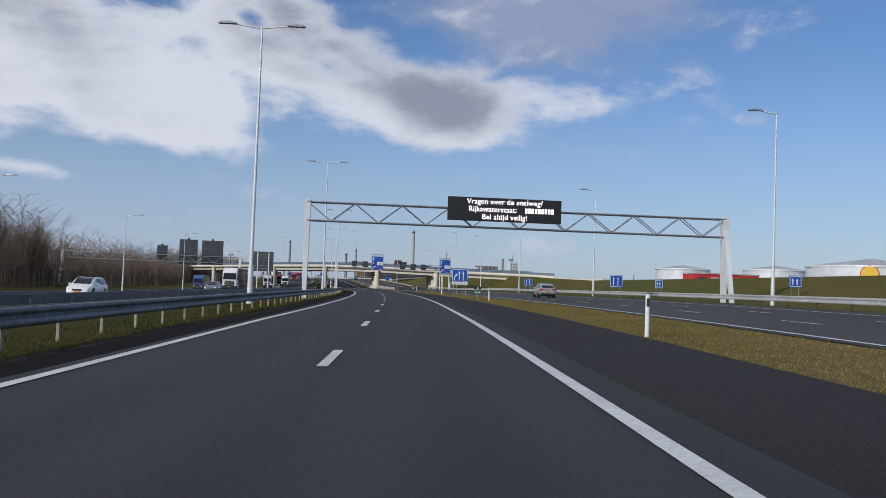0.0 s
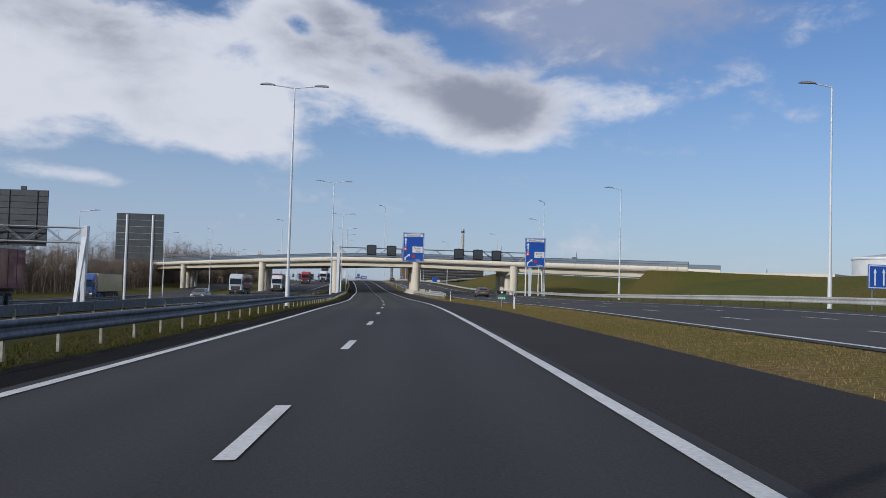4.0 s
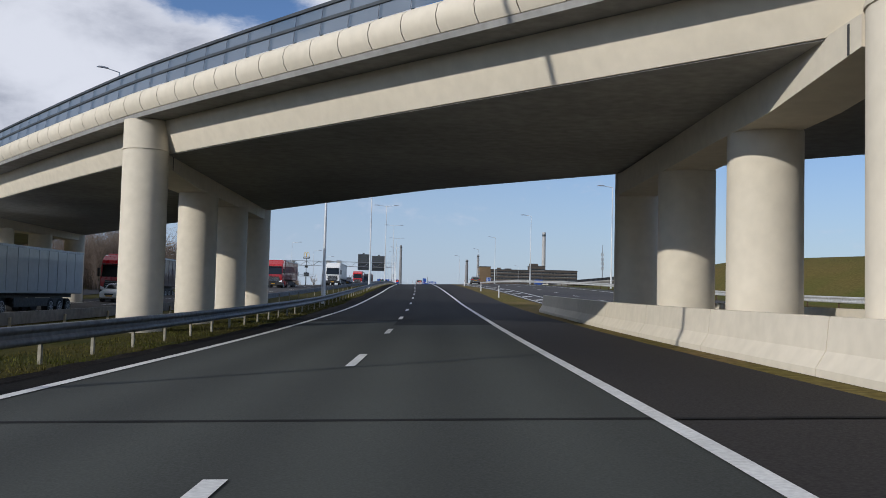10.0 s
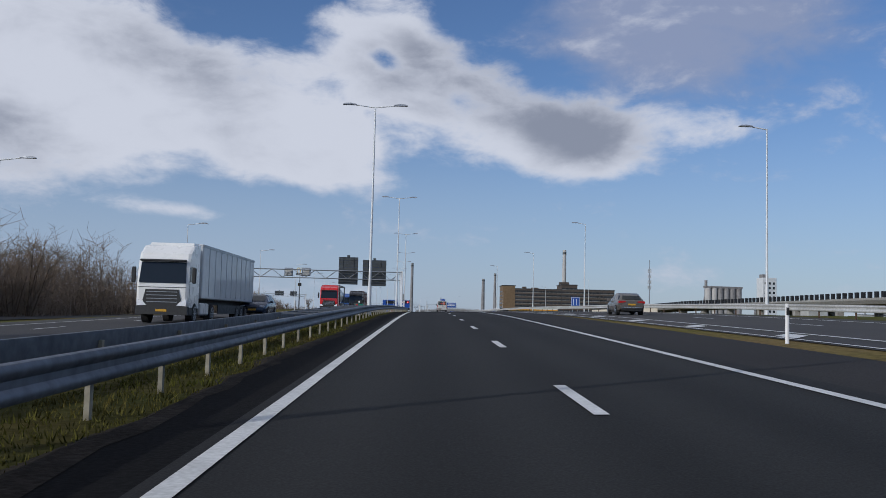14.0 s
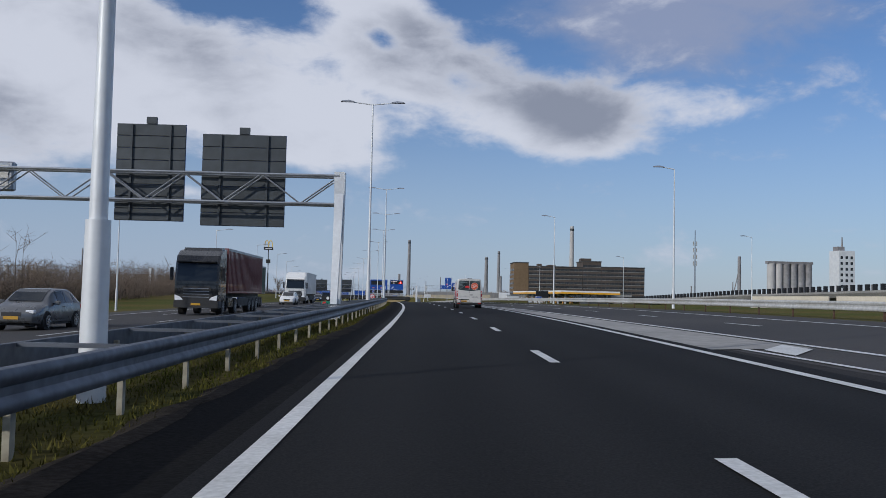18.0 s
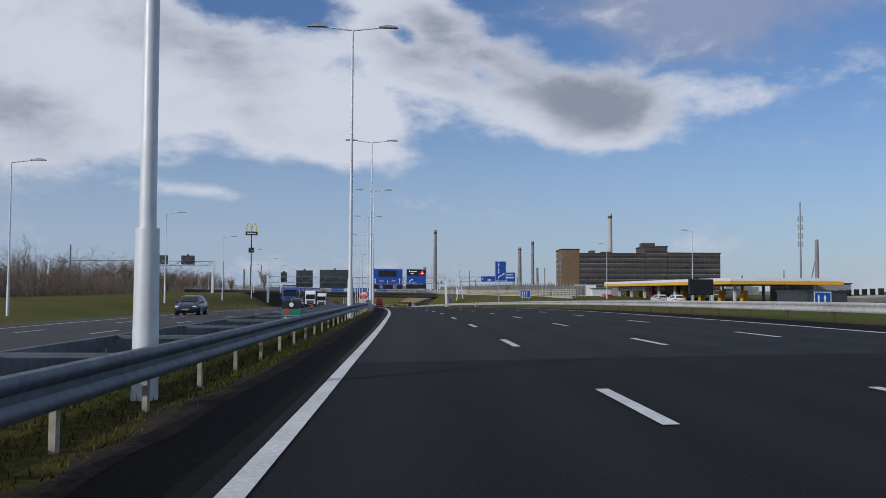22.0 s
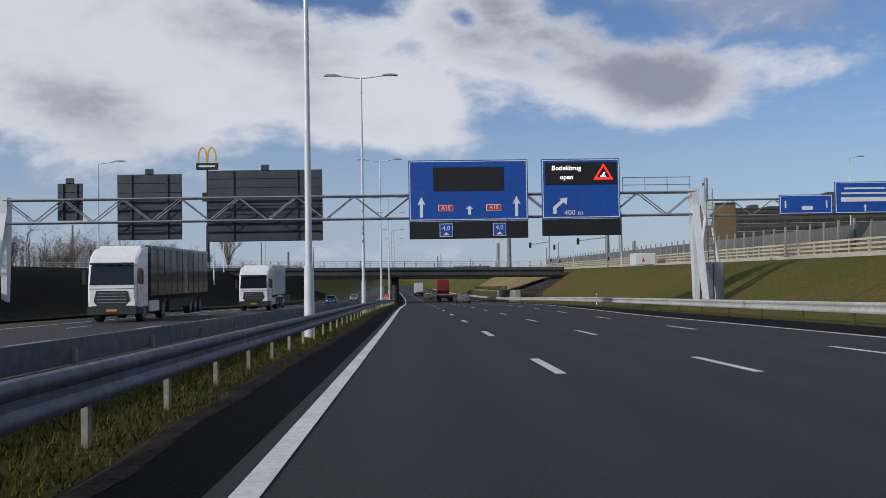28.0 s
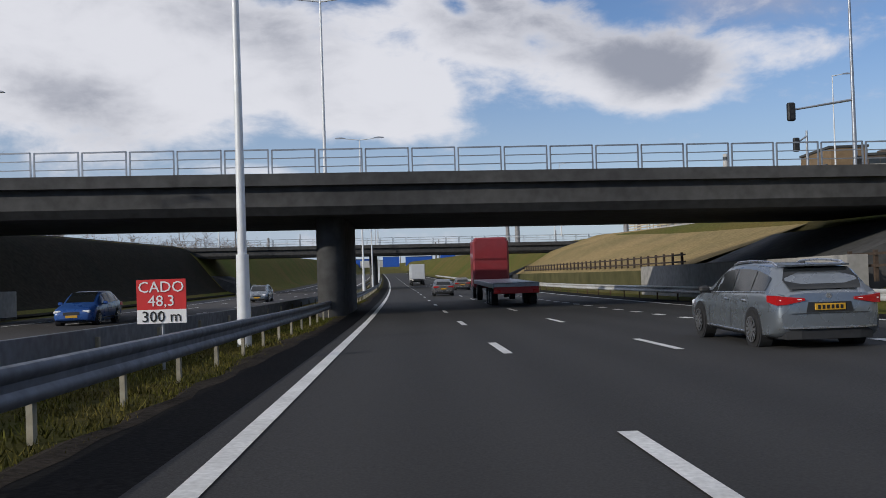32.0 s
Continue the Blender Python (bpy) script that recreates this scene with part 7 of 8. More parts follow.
for s, d in ((76.2, 11.1), (176, 11.2), (278.2, 12.5), (476, -3.3), (571, -3.4), (672, -2.7)):
    hm_sign(s, d)
delin = thing("delineator_post", site(22.1, 10.4, -0.03), "white plastic roadside marker post with a dark band", "marker post", "roadside marker posts")
part("post", Build().rings([[(0.055 * math.cos(q), 0.045 * math.sin(q), z) for q in [2 * math.pi * k / 10 for k in range(10)]] for z in (-0.1, 0.98, 1.04)]), SIGN_WHITE, delin, smooth=True)
part("band", Build().box((0, -0.043, 0.84), (0.07, 0.02, 0.2)), DARK_TRIM, delin)
for s, d in ((72, 11.6), (122.1, 11.5), (172, 11.5), (222, 11.4), (372, 10.9), (396, 10.9), (433, 11.0), (812, 18.2), (905, 18.4)):
    copy_thing(delin, site(s, d, -0.03 if d < 15 else bank(s, d)))

lim = thing("speed_sign", site(770, -2.75, 0), "round white speed limit sign with a red ring and black 100", "road sign")
part("disc", Build().tube((0, 0, 1.75), (0, 0.04, 1.75), 0.60, n=40), RED, lim)
part("face", Build().tube((0, -0.012, 1.75), (0, 0.0, 1.75), 0.47, n=40), SIGN_WHITE, lim)
words("text", "100", 0.52, BLACK, lim, pose(0, -0.018, 1.74) @ FACE)
part("post", Build().tube((0, 0.07, -0.2), (0, 0.07, 2.2), 0.038, n=8), STEEL, lim)
lanes = post_sign(793, -2.3, 0, 1.42, 1.7, 2.58, BLUE, "blue lane arrangement sign on posts in the median", (-0.5, 0.5), 0.04, rim=True)
for x in (-1.0, -0.45, 0.1, 0.65):
    part("arrow", Build().slab([(x * 0.5 + q, 1.7 + (z - 2.25) * 0.52) for q, z in ((-0.025, 2.5), (0.025, 2.5), (0.025, 3.4), (0.07, 3.38), (0, 3.68), (-0.07, 3.38), (-0.025, 3.4))], -0.034, -0.02), SIGN_WHITE, lanes, "white arrow")
lanes2 = post_sign(806, 26.5, bank(806, 26.5), 1.9, 0.5, 1.9, BLUE, "blue lane arrangement sign on short posts on the bank", (-0.6, 0.6), 0.05, rim=True)
for x in (-0.6, -0.2, 0.2):
    part("arrow", Build().slab([(x - 0.04, 0.7), (x + 0.04, 0.7), (x + 0.04, 1.4), (x + 0.11, 1.38), (x, 1.66), (x - 0.11, 1.38), (x - 0.04, 1.4)], -0.034, -0.02), SIGN_WHITE, lanes2, "white arrow")
for s_at, d_at, high, far in ((952.0, -2.75, 0.38, "300 m"), (761.0, -2.75, 0.62, "500 m")):
    cado = thing("marker_sign", site(s_at, d_at, high), "red and white kilometre sign reading CADO in the median", "road sign")
    part("panel", Build().box((0, 0, 0.88), (0.84, 0.04, 0.52)), RED, cado)
    part("plate", Build().box((0, 0, 0.50), (0.84, 0.04, 0.24)), SIGN_WHITE, cado)
    words("text", "CADO", 0.27, SIGN_WHITE, cado, pose(0, -0.026, 1.0) @ FACE)
    words("text", "48,3", 0.27, SIGN_WHITE, cado, pose(0, -0.026, 0.76) @ FACE)
    words("text", far, 0.27, BLACK, cado, pose(0, -0.026, 0.49) @ FACE)
    part("post", Build().tube((0, 0.06, -high - 0.1), (0, 0.06, 1.1), 0.03, n=8), STEEL, cado)
ex = post_sign(812, 22.9, bank(812, 22.9), 2.15, 4.35, 8.0, BLUE, "tall blue exit sign with a lane diagram on one post", (-0.3,), 0.10, rim=True)
part("arrow", Build().slab([(-0.42, 6.9), (-0.30, 6.9), (-0.30, 7.3), (-0.20, 7.28), (-0.36, 7.7), (-0.52, 7.28), (-0.42, 7.3)], -0.034, -0.02), SIGN_WHITE, ex, "white arrow")
for k in range(3):
    part("diagram_mark", Build().box((-0.36, -0.026, 6.65 - k * 0.22), (0.30, 0.012, 0.08)), SIGN_WHITE, ex)
part("diagram_mark", Build().tube((-0.36, -0.034, 5.85), (-0.36, -0.02, 5.85), 0.24, n=18), RED, ex)
part("diagram_mark", Build().tube((-0.36, -0.04, 5.85), (-0.36, -0.03, 5.85), 0.13, n=18), SIGN_WHITE, ex)
part("arrow", Build().slab([(-0.42, 4.7), (-0.30, 4.7), (-0.30, 5.0), (0.55, 5.5), (0.60, 5.38), (0.85, 5.72), (0.42, 5.74), (0.48, 5.62), (-0.42, 5.15)], -0.034, -0.02), SIGN_WHITE, ex, "white bent arrow")
for s, d, w2, lo, hi in ((104, 30.2, 1.5, 1.2, 2.6), (108, 36.5, 1.0, 1.0, 2.0), (76, 38.2, 1.1, 0.9, 1.9), (168, 32, 1.5, 1.2, 2.6), (545, 23.5, 1.3, 0.9, 2.3), (700, 27.5, 1.2, 0.5, 1.4)):
    q = post_sign(s, d, bank(s, d), w2, lo, hi, BLUE, "small blue lane arrow sign beside the parallel lanes", (-w2 * 0.3, w2 * 0.3), 0.03, rim=True)
    for x in (-0.22 * w2, 0.12 * w2):
        part("arrow", Build().slab([(x - 0.04, lo + 0.2), (x + 0.04, lo + 0.2), (x + 0.04, hi - 0.45), (x + 0.10, hi - 0.47), (x, hi - 0.22), (x - 0.10, hi - 0.47), (x - 0.04, hi - 0.45)], -0.034, -0.02), SIGN_WHITE, q, "white arrow")

# sign gantry over the opposite lanes before the overpass, from behind
gantry(205, -62, -24.6, 5.9, 7.3, "white steel truss gantry over the opposite and further lanes", (True, True))
for a, b, lo, hi in ((-37.8, -33.9, 5.4, 10.9), (-33.0, -28.4, 5.4, 10.7), (-42.5, -40.3, 6.0, 9.4)):
    sign_rear(205, a, b, lo, hi)
lone = thing("overhead_sign", site(205, -19.6, 0), "back of a tall road sign, dark grey panels on two posts", "road sign")
for i in range(7):
    part("panel", Build().box((0, 0.06, 4.4 + i * 0.62), (4.4, 0.10, 0.60), bevel=0.01), SIGN_BACK, lone)
for x in (-1.2, 1.2):
    part("post", Build().tube((x, 0, -0.6), (x, 0, 8.3), 0.12, n=8), WHITE_STEEL, lone)
guide = gantry(760, -92, -58, 6.3, 7.5, "distant white steel truss gantry over a side road", (False, False))

# arch pole sign
pole = thing("pole_sign", site(1027, -44.0, 5.5), "very tall dark pole sign with two yellow arches on top", "sign")
part("pole", Build().tube((0, 0, -0.5), (0, 0, 12), 0.42, 0.36, 14).tube((0, 0, 12), (0, 0, 24.5), 0.24, 0.2, 12), DARK_TRIM, pole, smooth=True)


def arches(root, z, k):
    for cx in (-1, 1):
        loops = []
        for i in range(17):
            q = math.pi * i / 16
            x, up = cx * 1.02 * k - math.cos(q) * 0.95 * k, z + (math.sin(q) ** 0.62) * 3.5 * k
            loops.append([(x - math.cos(q) * a * k, b * k, up + math.sin(q) * a * k) for a, b in ((-0.18, -0.14), (-0.18, 0.14), (0.18, 0.14), (0.18, -0.14))])
        part("arch", Build().rings(loops), YELLOW, root, "yellow arch", True)


part("plate", Build().box((0, 0, 25.2), (4.9, 0.6, 1.5), bevel=0.08), DARK_TRIM, pole, "dark name plate")
part("text_bar", Build().box((0, -0.32, 25.2), (3.6, 0.04, 0.4)), SIGN_WHITE, pole)
arches(pole, 25.9, 1.0)
arches(pole, 17.4, 0.55)
part("plate", Build().box((0, 0, 18.3), (2.3, 0.35, 2.0), bevel=0.06), DARK_TRIM, pole)

# fence, noise screen and ramp on the right-hand bank
WOOD = mat("pale_timber", (0.68, 0.58, 0.40), 0.8, vary=0.25, fine=5, coarse=0.6, second=(0.54, 0.45, 0.30), spread=0.15)
SCREEN = mat("noise_screen", (0.13, 0.13, 0.13), 0.35, vary=0.3, fine=1.2, coarse=0.25, second=(0.19, 0.18, 0.17), spread=0.3)
TOP = 5.05


def on_bank(s, d, z=0.0):
    m = site(s, d, 0)
    m.translation.z = TOP + z
    return m


fence = thing("timber_fence", on_bank(800, 34), "long pale timber rail fence on top of the grassy bank", "fence")
inv = fence.matrix_basis.inverted()
panel = post = None
for i in range(88):
    s = 800 + i * 3.0
    m = inv @ on_bank(s, 34.0)
    m2 = m @ Matrix.Translation((0, 1.5, 0))
    if panel is None:
        b = Build()
        for z in (0.25, 0.58, 0.91, 1.24):
            b.box((0, 0, z), (0.05, 3.0, 0.15))
        panel = part("rail_panel", b, WOOD, fence)
        panel.matrix_basis = m2
        post = part("fence_post", Build().box((0.06, 0, 0.62), (0.12, 0.14, 1.45), bevel=0.01), WOOD, fence)
        post.matrix_basis = m
    else:
        share(panel, m2, fence)
        share(post, m, fence)
kerb = Build()
kerb.rings([[(*W(s, d)[:2], TOP + z) for d, z in ((32.2, -0.25), (32.2, 0.12), (32.6, 0.12), (32.6, -0.25))] for s in range(796, 1072, 12)])
tagged(link("ramp_kerb", kerb, RAIL_PALE), "pale concrete edge of the ramp on the bank", "kerb", kind="structure")
screen = thing("noise_screen", on_bank(812, 39), "tall grey panelled noise screen behind the timber fence", "noise screen")
inv = screen.matrix_basis.inverted()
pane = post = None
for i in range(88):
    s = 812 + i * 2.9
    grow = 1.0 + 0.35 * smooth(0, 30, i)
    m = inv @ on_bank(s, 39.0) @ Matrix.Diagonal((1, 1, grow, 1))
    if pane is None:
        b = Build().box((0, 1.45, 1.15), (0.06, 2.7, 1.9))
        pane = part("screen_pane", b, SCREEN, screen)
        pane.matrix_basis = m
        post = part("screen_post", Build().box((-0.04, 0, 1.2), (0.16, 0.16, 2.6)), CONCRETE_GREY, screen)
        post.matrix_basis = m
    else:
        share(pane, m, screen)
        share(post, m, screen)
box = thing("site_cabin", on_bank(938, 31.2), "white box cabin beside the ramp", "cabin")
part("body", Build().box((0, 0, 0.75), (2.6, 3.2, 1.5), bevel=0.04), WHITE_STEEL, box)
part("mark", Build().slab([(-0.5, 0.4), (-0.1, 0.4), (-0.3, 1.0)], -1.63, -1.61), RED, box)

# traffic light masts and lamps near the bridge
def signal_mast(s, d, tall, arm, base):
    m = site(s, d, 0)
    m.translation.z = base
    r = thing("traffic_light", m, "grey traffic light mast with a long arm and dark signal head", "traffic light")
    part("mast", Build().tube((0, 0, -0.3), (0, 0, tall), 0.13, 0.07, 10), STEEL, r, smooth=True)
    part("arm", Build().tube((0, 0, 4.6), (-arm, 0, 4.1), 0.07, 0.05, 8), STEEL, r)
    h = part("signal_head", Build().box((-arm, -0.05, 4.0), (0.42, 0.3, 1.0), bevel=0.06), BLACK, r, "black signal head")
    for k in range(3):
        part("lens", Build().tube((-arm, -0.21, 3.72 + k * 0.28), (-arm, -0.19, 3.72 + k * 0.28), 0.10, n=12), DARK_TRIM, h)
    part("cabinet", Build().box((0.2, 0, 1.2), (0.3, 0.3, 0.6)), DARK_TRIM, r)


signal_mast(985, 26.3, 10.2, 3.5, 5.3)
signal_mast(963, 32.0, 4.8, 4.6, 5.1)
signal_mast(1000, 30.5, 5.0, 0.8, 5.3)
for s, d, z in ((950, 31.2, TOP), (1003, 34, TOP), (1062, 24, 5.2), (1068, -24, 5.2), (962, -28, 5.3), (930, -34, 5.2), (1020, -60, 5.2), (760, 40, 4.2), (801, 40, 4.6), (905, 43, 5.0), (700, 44, 4.2), (1100, 30, 5.0), (640, 44, 4.2)):
    m = site(s, d, 0)
    m.translation.z = z - 0.2
    copy_thing(curved if d < 0 else single, m @ Matrix.Rotation(math.pi if d > 0 and s > 900 else 0, 4, "Z") @ Matrix.Scale(0.72 if d > 0 else 0.8, 4))

# petrol station
FUEL_YELLOW = mat("canopy_yellow", (0.80, 0.40, 0.02), 0.45, vary=0.08)
st_m = site(794.5, 46.5, 0)
st_m.translation.z = 4.35
shop = thing("petrol_station", st_m, "petrol station canopy with a white and yellow edge band", "petrol station")
part("canopy", Build().box((8, 0, 3.1), (15.6, 62.6, 0.8), bevel=0.05), WHITE_STEEL, shop)
part("edge_band", Build().box((-0.05, 0, 3.36), (0.16, 63, 0.42)), SIGN_WHITE, shop, "white edge band")
part("edge_band", Build().box((-0.06, 0, 2.92), (0.18, 63.02, 0.42)), FUEL_YELLOW, shop, "yellow edge band")
part("edge_band", Build().box((8, -31.45, 3.36), (16, 0.12, 0.42)), SIGN_WHITE, shop, "white edge band")
part("edge_band", Build().box((8, -31.46, 2.92), (16.02, 0.14, 0.42)), FUEL_YELLOW, shop, "yellow edge band")
for y in range(-28, 30, 8):
    for x in (2.0, 13.5):
        part("column", Build().box((x, y, 1.35), (0.35, 0.35, 2.9)), WHITE_STEEL, shop)
    part("pump", Build().box((4.2, y + 2, 0.95), (0.7, 1.2, 1.9), bevel=0.06), FUEL_YELLOW if y % 16 else RED, shop, "fuel pump")
part("kiosk", Build().box((12, 22, 1.25), (7, 12, 2.6), bevel=0.04), WHITE_STEEL, shop, "white kiosk")
part("kiosk_window", Build().box((8.46, 22, 1.3), (0.06, 9, 1.4)), CAR_GLASS, shop)
for s, d, w2, l2, h2, m2 in ((836, 48, 4, 6, 2.7, WHITE_STEEL), (846, 52, 6, 8, 3.2, CONCRETE_GREY), (780, 66, 6, 14, 3.4, CONCRETE_GREY), (752, 52, 5, 8, 2.2, SIGN_BACK)):
    m = site(s, d, 0)
    m.translation.z = 4.2
    q = thing("service_building", m, "small flat-roofed service building near the petrol station", "building")
    part("wall", Build().box((0, 0, h2 / 2 - 0.3), (w2, l2, h2), bevel=0.03), m2, q)
    part("roof", Build().box((0, 0, h2 - 0.25), (w2 + 0.3, l2 + 0.3, 0.16)), SIGN_BACK, q)
price = site(757, 40, 0)
price.translation.z = 4.1
pr = thing("price_board", price, "dark electronic price board on two posts", "sign")
part("screen", Build().box((0, 0, 2.5), (3.2, 0.4, 2.0), bevel=0.05), BLACK, pr)
for x in (-1.2, 1.2):
    part("post", Build().tube((x, 0, -0.3), (x, 0, 1.6), 0.1, n=8), STEEL, pr)
for s, d, c in ((775, 43.0, WHITE), (783, 43.2, GREYW), (812, 43, CRIMSON)):
    m = site(s, d, 0, 0)
    m.translation.z = 4.12
    car(m, "parked car beside the petrol station", c, group="cars at the petrol station")
m = site(800, 51, 0)
m.translation.z = 4.1
truck(m @ Matrix.Translation((0, 8, 0)), "red lorry with a grey tank at the petrol pumps", CRIMSON, GREYCAR, "tank", 3.4, 7.0, "lorries at the petrol station")


def box_van(m, label, box):
    """A white van; box: with a square load box."""
    v = thing("parked_van", m, label, "van", "vehicles at the petrol station")
    side = [(-2.7, 0.4), (2.6, 0.4), (2.7, 0.9), (2.3, 1.15), (1.7, 1.9), (1.2, 2.1), (-2.6, 2.15), (-2.7, 1.9)]
    part("body", Build().slab(side, -0.95, 0.95, "x"), paint(*WHITE), v)
    if box:
        part("load_box", Build().box((0, -1.2, 1.9), (2.2, 4.4, 2.6), bevel=0.05), WHITE_STEEL, v)
    for sg in (1, -1):
        part("side_window", Build().slab([(0.9, 1.2), (2.1, 1.2), (1.65, 1.82), (0.9, 1.9)], sg * 0.952, sg * 0.96, "x"), CAR_GLASS, v)
        for y in (-1.7, 1.8):
            wheel(v, sg * 0.86, y, 0.34, 0.22, STEEL, 8)


for s, d, box in ((846, 47.5, False), (836, 44.0, True), (852, 52.0, False)):
    m = site(s, d, 0, 80)
    m.translation.z = 3.95 + 0.3
    box_van(m, "white van parked beside the petrol station", box)

# viaduct with dark posts on the far right
via = thing("viaduct", Matrix.Identity(4), "low concrete viaduct with a row of dark upright posts", "viaduct")
via_z = span([(440, 6.65), (500, 7.45), (620, 7.6), (690, 6.75), (770, 5.05)])
b = Build()
b.rings([[(*W(s, d)[:2], via_z(s) + z) for d, z in ((62, -0.55), (61.6, 0.0), (61.6, 0.3), (71, 0.3), (71, -0.55))] for s in range(440, 771, 10)])
part("deck", b, CONCRETE_GREY, via)
pst = part("rail_post", Build().box((0, 0, 0.42), (0.35, 0.7, 0.9)), BLACK, via)
for i in range(170):
    s = 442 + i * 1.9
    m = site(s, 61.9, 0)
    m.translation.z = via_z(s) + 0.28
    if i == 0:
        pst.matrix_basis = m
    else:
        share(pst, m, via)
for s in range(450, 770, 16):
    for d in (63.5, 69.5):
        p = W(s, d)
        part("column", Build().box((p.x, p.y, via_z(s) / 2 + 1.4), (1.0, 1.0, via_z(s) - 3.4), at(s)[2], 0.08), CONCRETE_GREY, via)
for s0, s1 in ((585, 602), (604, 622), (624, 645)):
    b = Build()
    b.rings([[(*W(s, d)[:2], z) for d, z in ((46, 3.9), (46, 6.5), (46.2, 6.5), (46.2, 3.9))] for s in (s0, (s0 + s1) / 2, s1)])
    tagged(link("wall_panel", b, CONCRETE), "pale concrete screen wall beside the verge", "wall", kind="structure")

blue_box = thing("blue_container", site(598, 45, 0) @ Matrix.Translation((0, 0, -0.4)), "dark blue steel container beside the verge", "container")
part("body", Build().box((0, 0, 1.3), (2.5, 2.6, 2.6), bevel=0.04), BLUE, blue_box)
for k in range(5):
    part("rib", Build().box((-0.9 + k * 0.45, -1.32, 1.3), (0.1, 0.05, 2.3)), BLUE, blue_box)

# chemical works, tanks and chimneys
INDUSTRY = mat("industrial_grey", (0.30, 0.30, 0.31), 0.7, vary=0.3, fine=0.6, coarse=0.1, second=(0.22, 0.21, 0.21))
STACK = mat("stack_concrete", (0.52, 0.51, 0.50), 0.85, vary=0.2, fine=0.2, coarse=0.03, second=(0.44, 0.43, 0.42))
BRICK = mat("office_brick", (0.105, 0.080, 0.064), 0.9, vary=0.3, fine=1.2, coarse=0.08, second=(0.08, 0.064, 0.052))
OCHRE = mat("ochre_end_wall", (0.20, 0.135, 0.075), 0.85, vary=0.2, fine=0.6, coarse=0.06)
PANE = mat("office_pane", (0.055, 0.065, 0.075), 0.2, vary=0.3, fine=0.5, coarse=0.1, spread=0.5)


def ground_pose(s, d, z, turn=0.0):
    m = site(s, d, 0, turn)
    m.translation.z = z
    return m


def storage_tank(s, d, r, h, z, logo=False):
    t = thing("storage_tank", ground_pose(s, d, z), "large white cylindrical oil storage tank with a shallow cone roof", "storage tank", "oil storage tanks")
    part("shell", Build().tube((0, 0, 0), (0, 0, h), r, n=56), WHITE_STEEL, t, smooth=True)
    part("roof", Build().tube((0, 0, h), (0, 0, h + r * 0.14), r * 0.99, 0.4, 56), RAIL_PALE, t, smooth=True)
    part("ring", Build().tube((0, 0, h - 0.5), (0, 0, h - 0.2), r + 0.25, n=56), WHITE_STEEL, t)
    for k in range(9):
        q = math.pi * (0.9 + 0.1 * k)
        part("stair_step", Build().box(((r + 0.3) * math.cos(q), (r + 0.3) * math.sin(q), 0.6 + k * (h - 1) / 9), (0.9, 0.9, 0.15), q), STEEL, t)
    if logo:
        c = r * 0.55
        a = math.atan2(-0.83, -0.55)
        p = Vector((math.cos(a), math.sin(a), 0)) * (r + 0.05)
        o = Vector((math.cos(a), math.sin(a), 0))
        part("emblem", Build().tube(p + Vector((0, 0, h * 0.74)), p + o * 0.15 + Vector((0, 0, h * 0.74)), 2.3, n=28), RED, t, "red-rimmed yellow round emblem")
        part("emblem", Build().tube(p + o * 0.16 + Vector((0, 0, h * 0.74)), p + o * 0.25 + Vector((0, 0, h * 0.74)), 2.05, n=28), YELLOW, t, "yellow round emblem")


storage_tank(318, 124, 9.6, 9.6, 2.2)
storage_tank(309, 155, 11.0, 10.3, 2.2)
storage_tank(231, 140, 16.5, 9.2, 2.2, True)
storage_tank(350, 190, 14, 10.5, 2.2)
storage_tank(260, 230, 18, 12.5, 2.2)


depot = thing("depot_shed", ground_pose(262, 112, 2.0), "long low red depot shed behind the grassy bank", "shed")
part("wall", Build().box((0, 0, 3.3), (20, 9, 6.6), bevel=0.05), RED, depot)
part("roof", Build().slab([(-10.3, 6.6), (10.3, 6.6), (9.8, 7.0), (-9.8, 7.0)], -4.8, 4.8), RAIL_PALE, depot)
for k in range(5):
    part("roller_door", Build().box((-7.6 + k * 3.8, -4.54, 3.4), (2.6, 0.1, 4.6)), RAIL_PALE if k % 2 else SIGN_BACK, depot)


def chimney(s, d, r, h, z=2.0, material=STACK, band=True):
    c = thing("chimney", ground_pose(s, d, z), "tall slender industrial chimney on the skyline", "chimney", "chimneys on the skyline")
    part("shaft", Build().tube((0, 0, 0), (0, 0, h), r, r * 0.7, 20), material, c, smooth=True)
    if band:
        part("cap_band", Build().tube((0, 0, h - h * 0.06), (0, 0, h - h * 0.03), r * 0.78, n=20), SIGN_BACK, c)


chimney(2208, 494, 5.0, 143)
chimney(1816, 132, 2.6, 83, material=INDUSTRY)
chimney(1990, 302, 2.8, 80, material=INDUSTRY)
chimney(1900, 262, 3.2, 66, material=INDUSTRY)
for i in range(34):
    random.seed(300 + i)
    chimney(1500 + random.uniform(0, 1400), random.uniform(-260, 900), random.uniform(0.8, 2.2), random.uniform(16, 52), material=INDUSTRY, band=False)

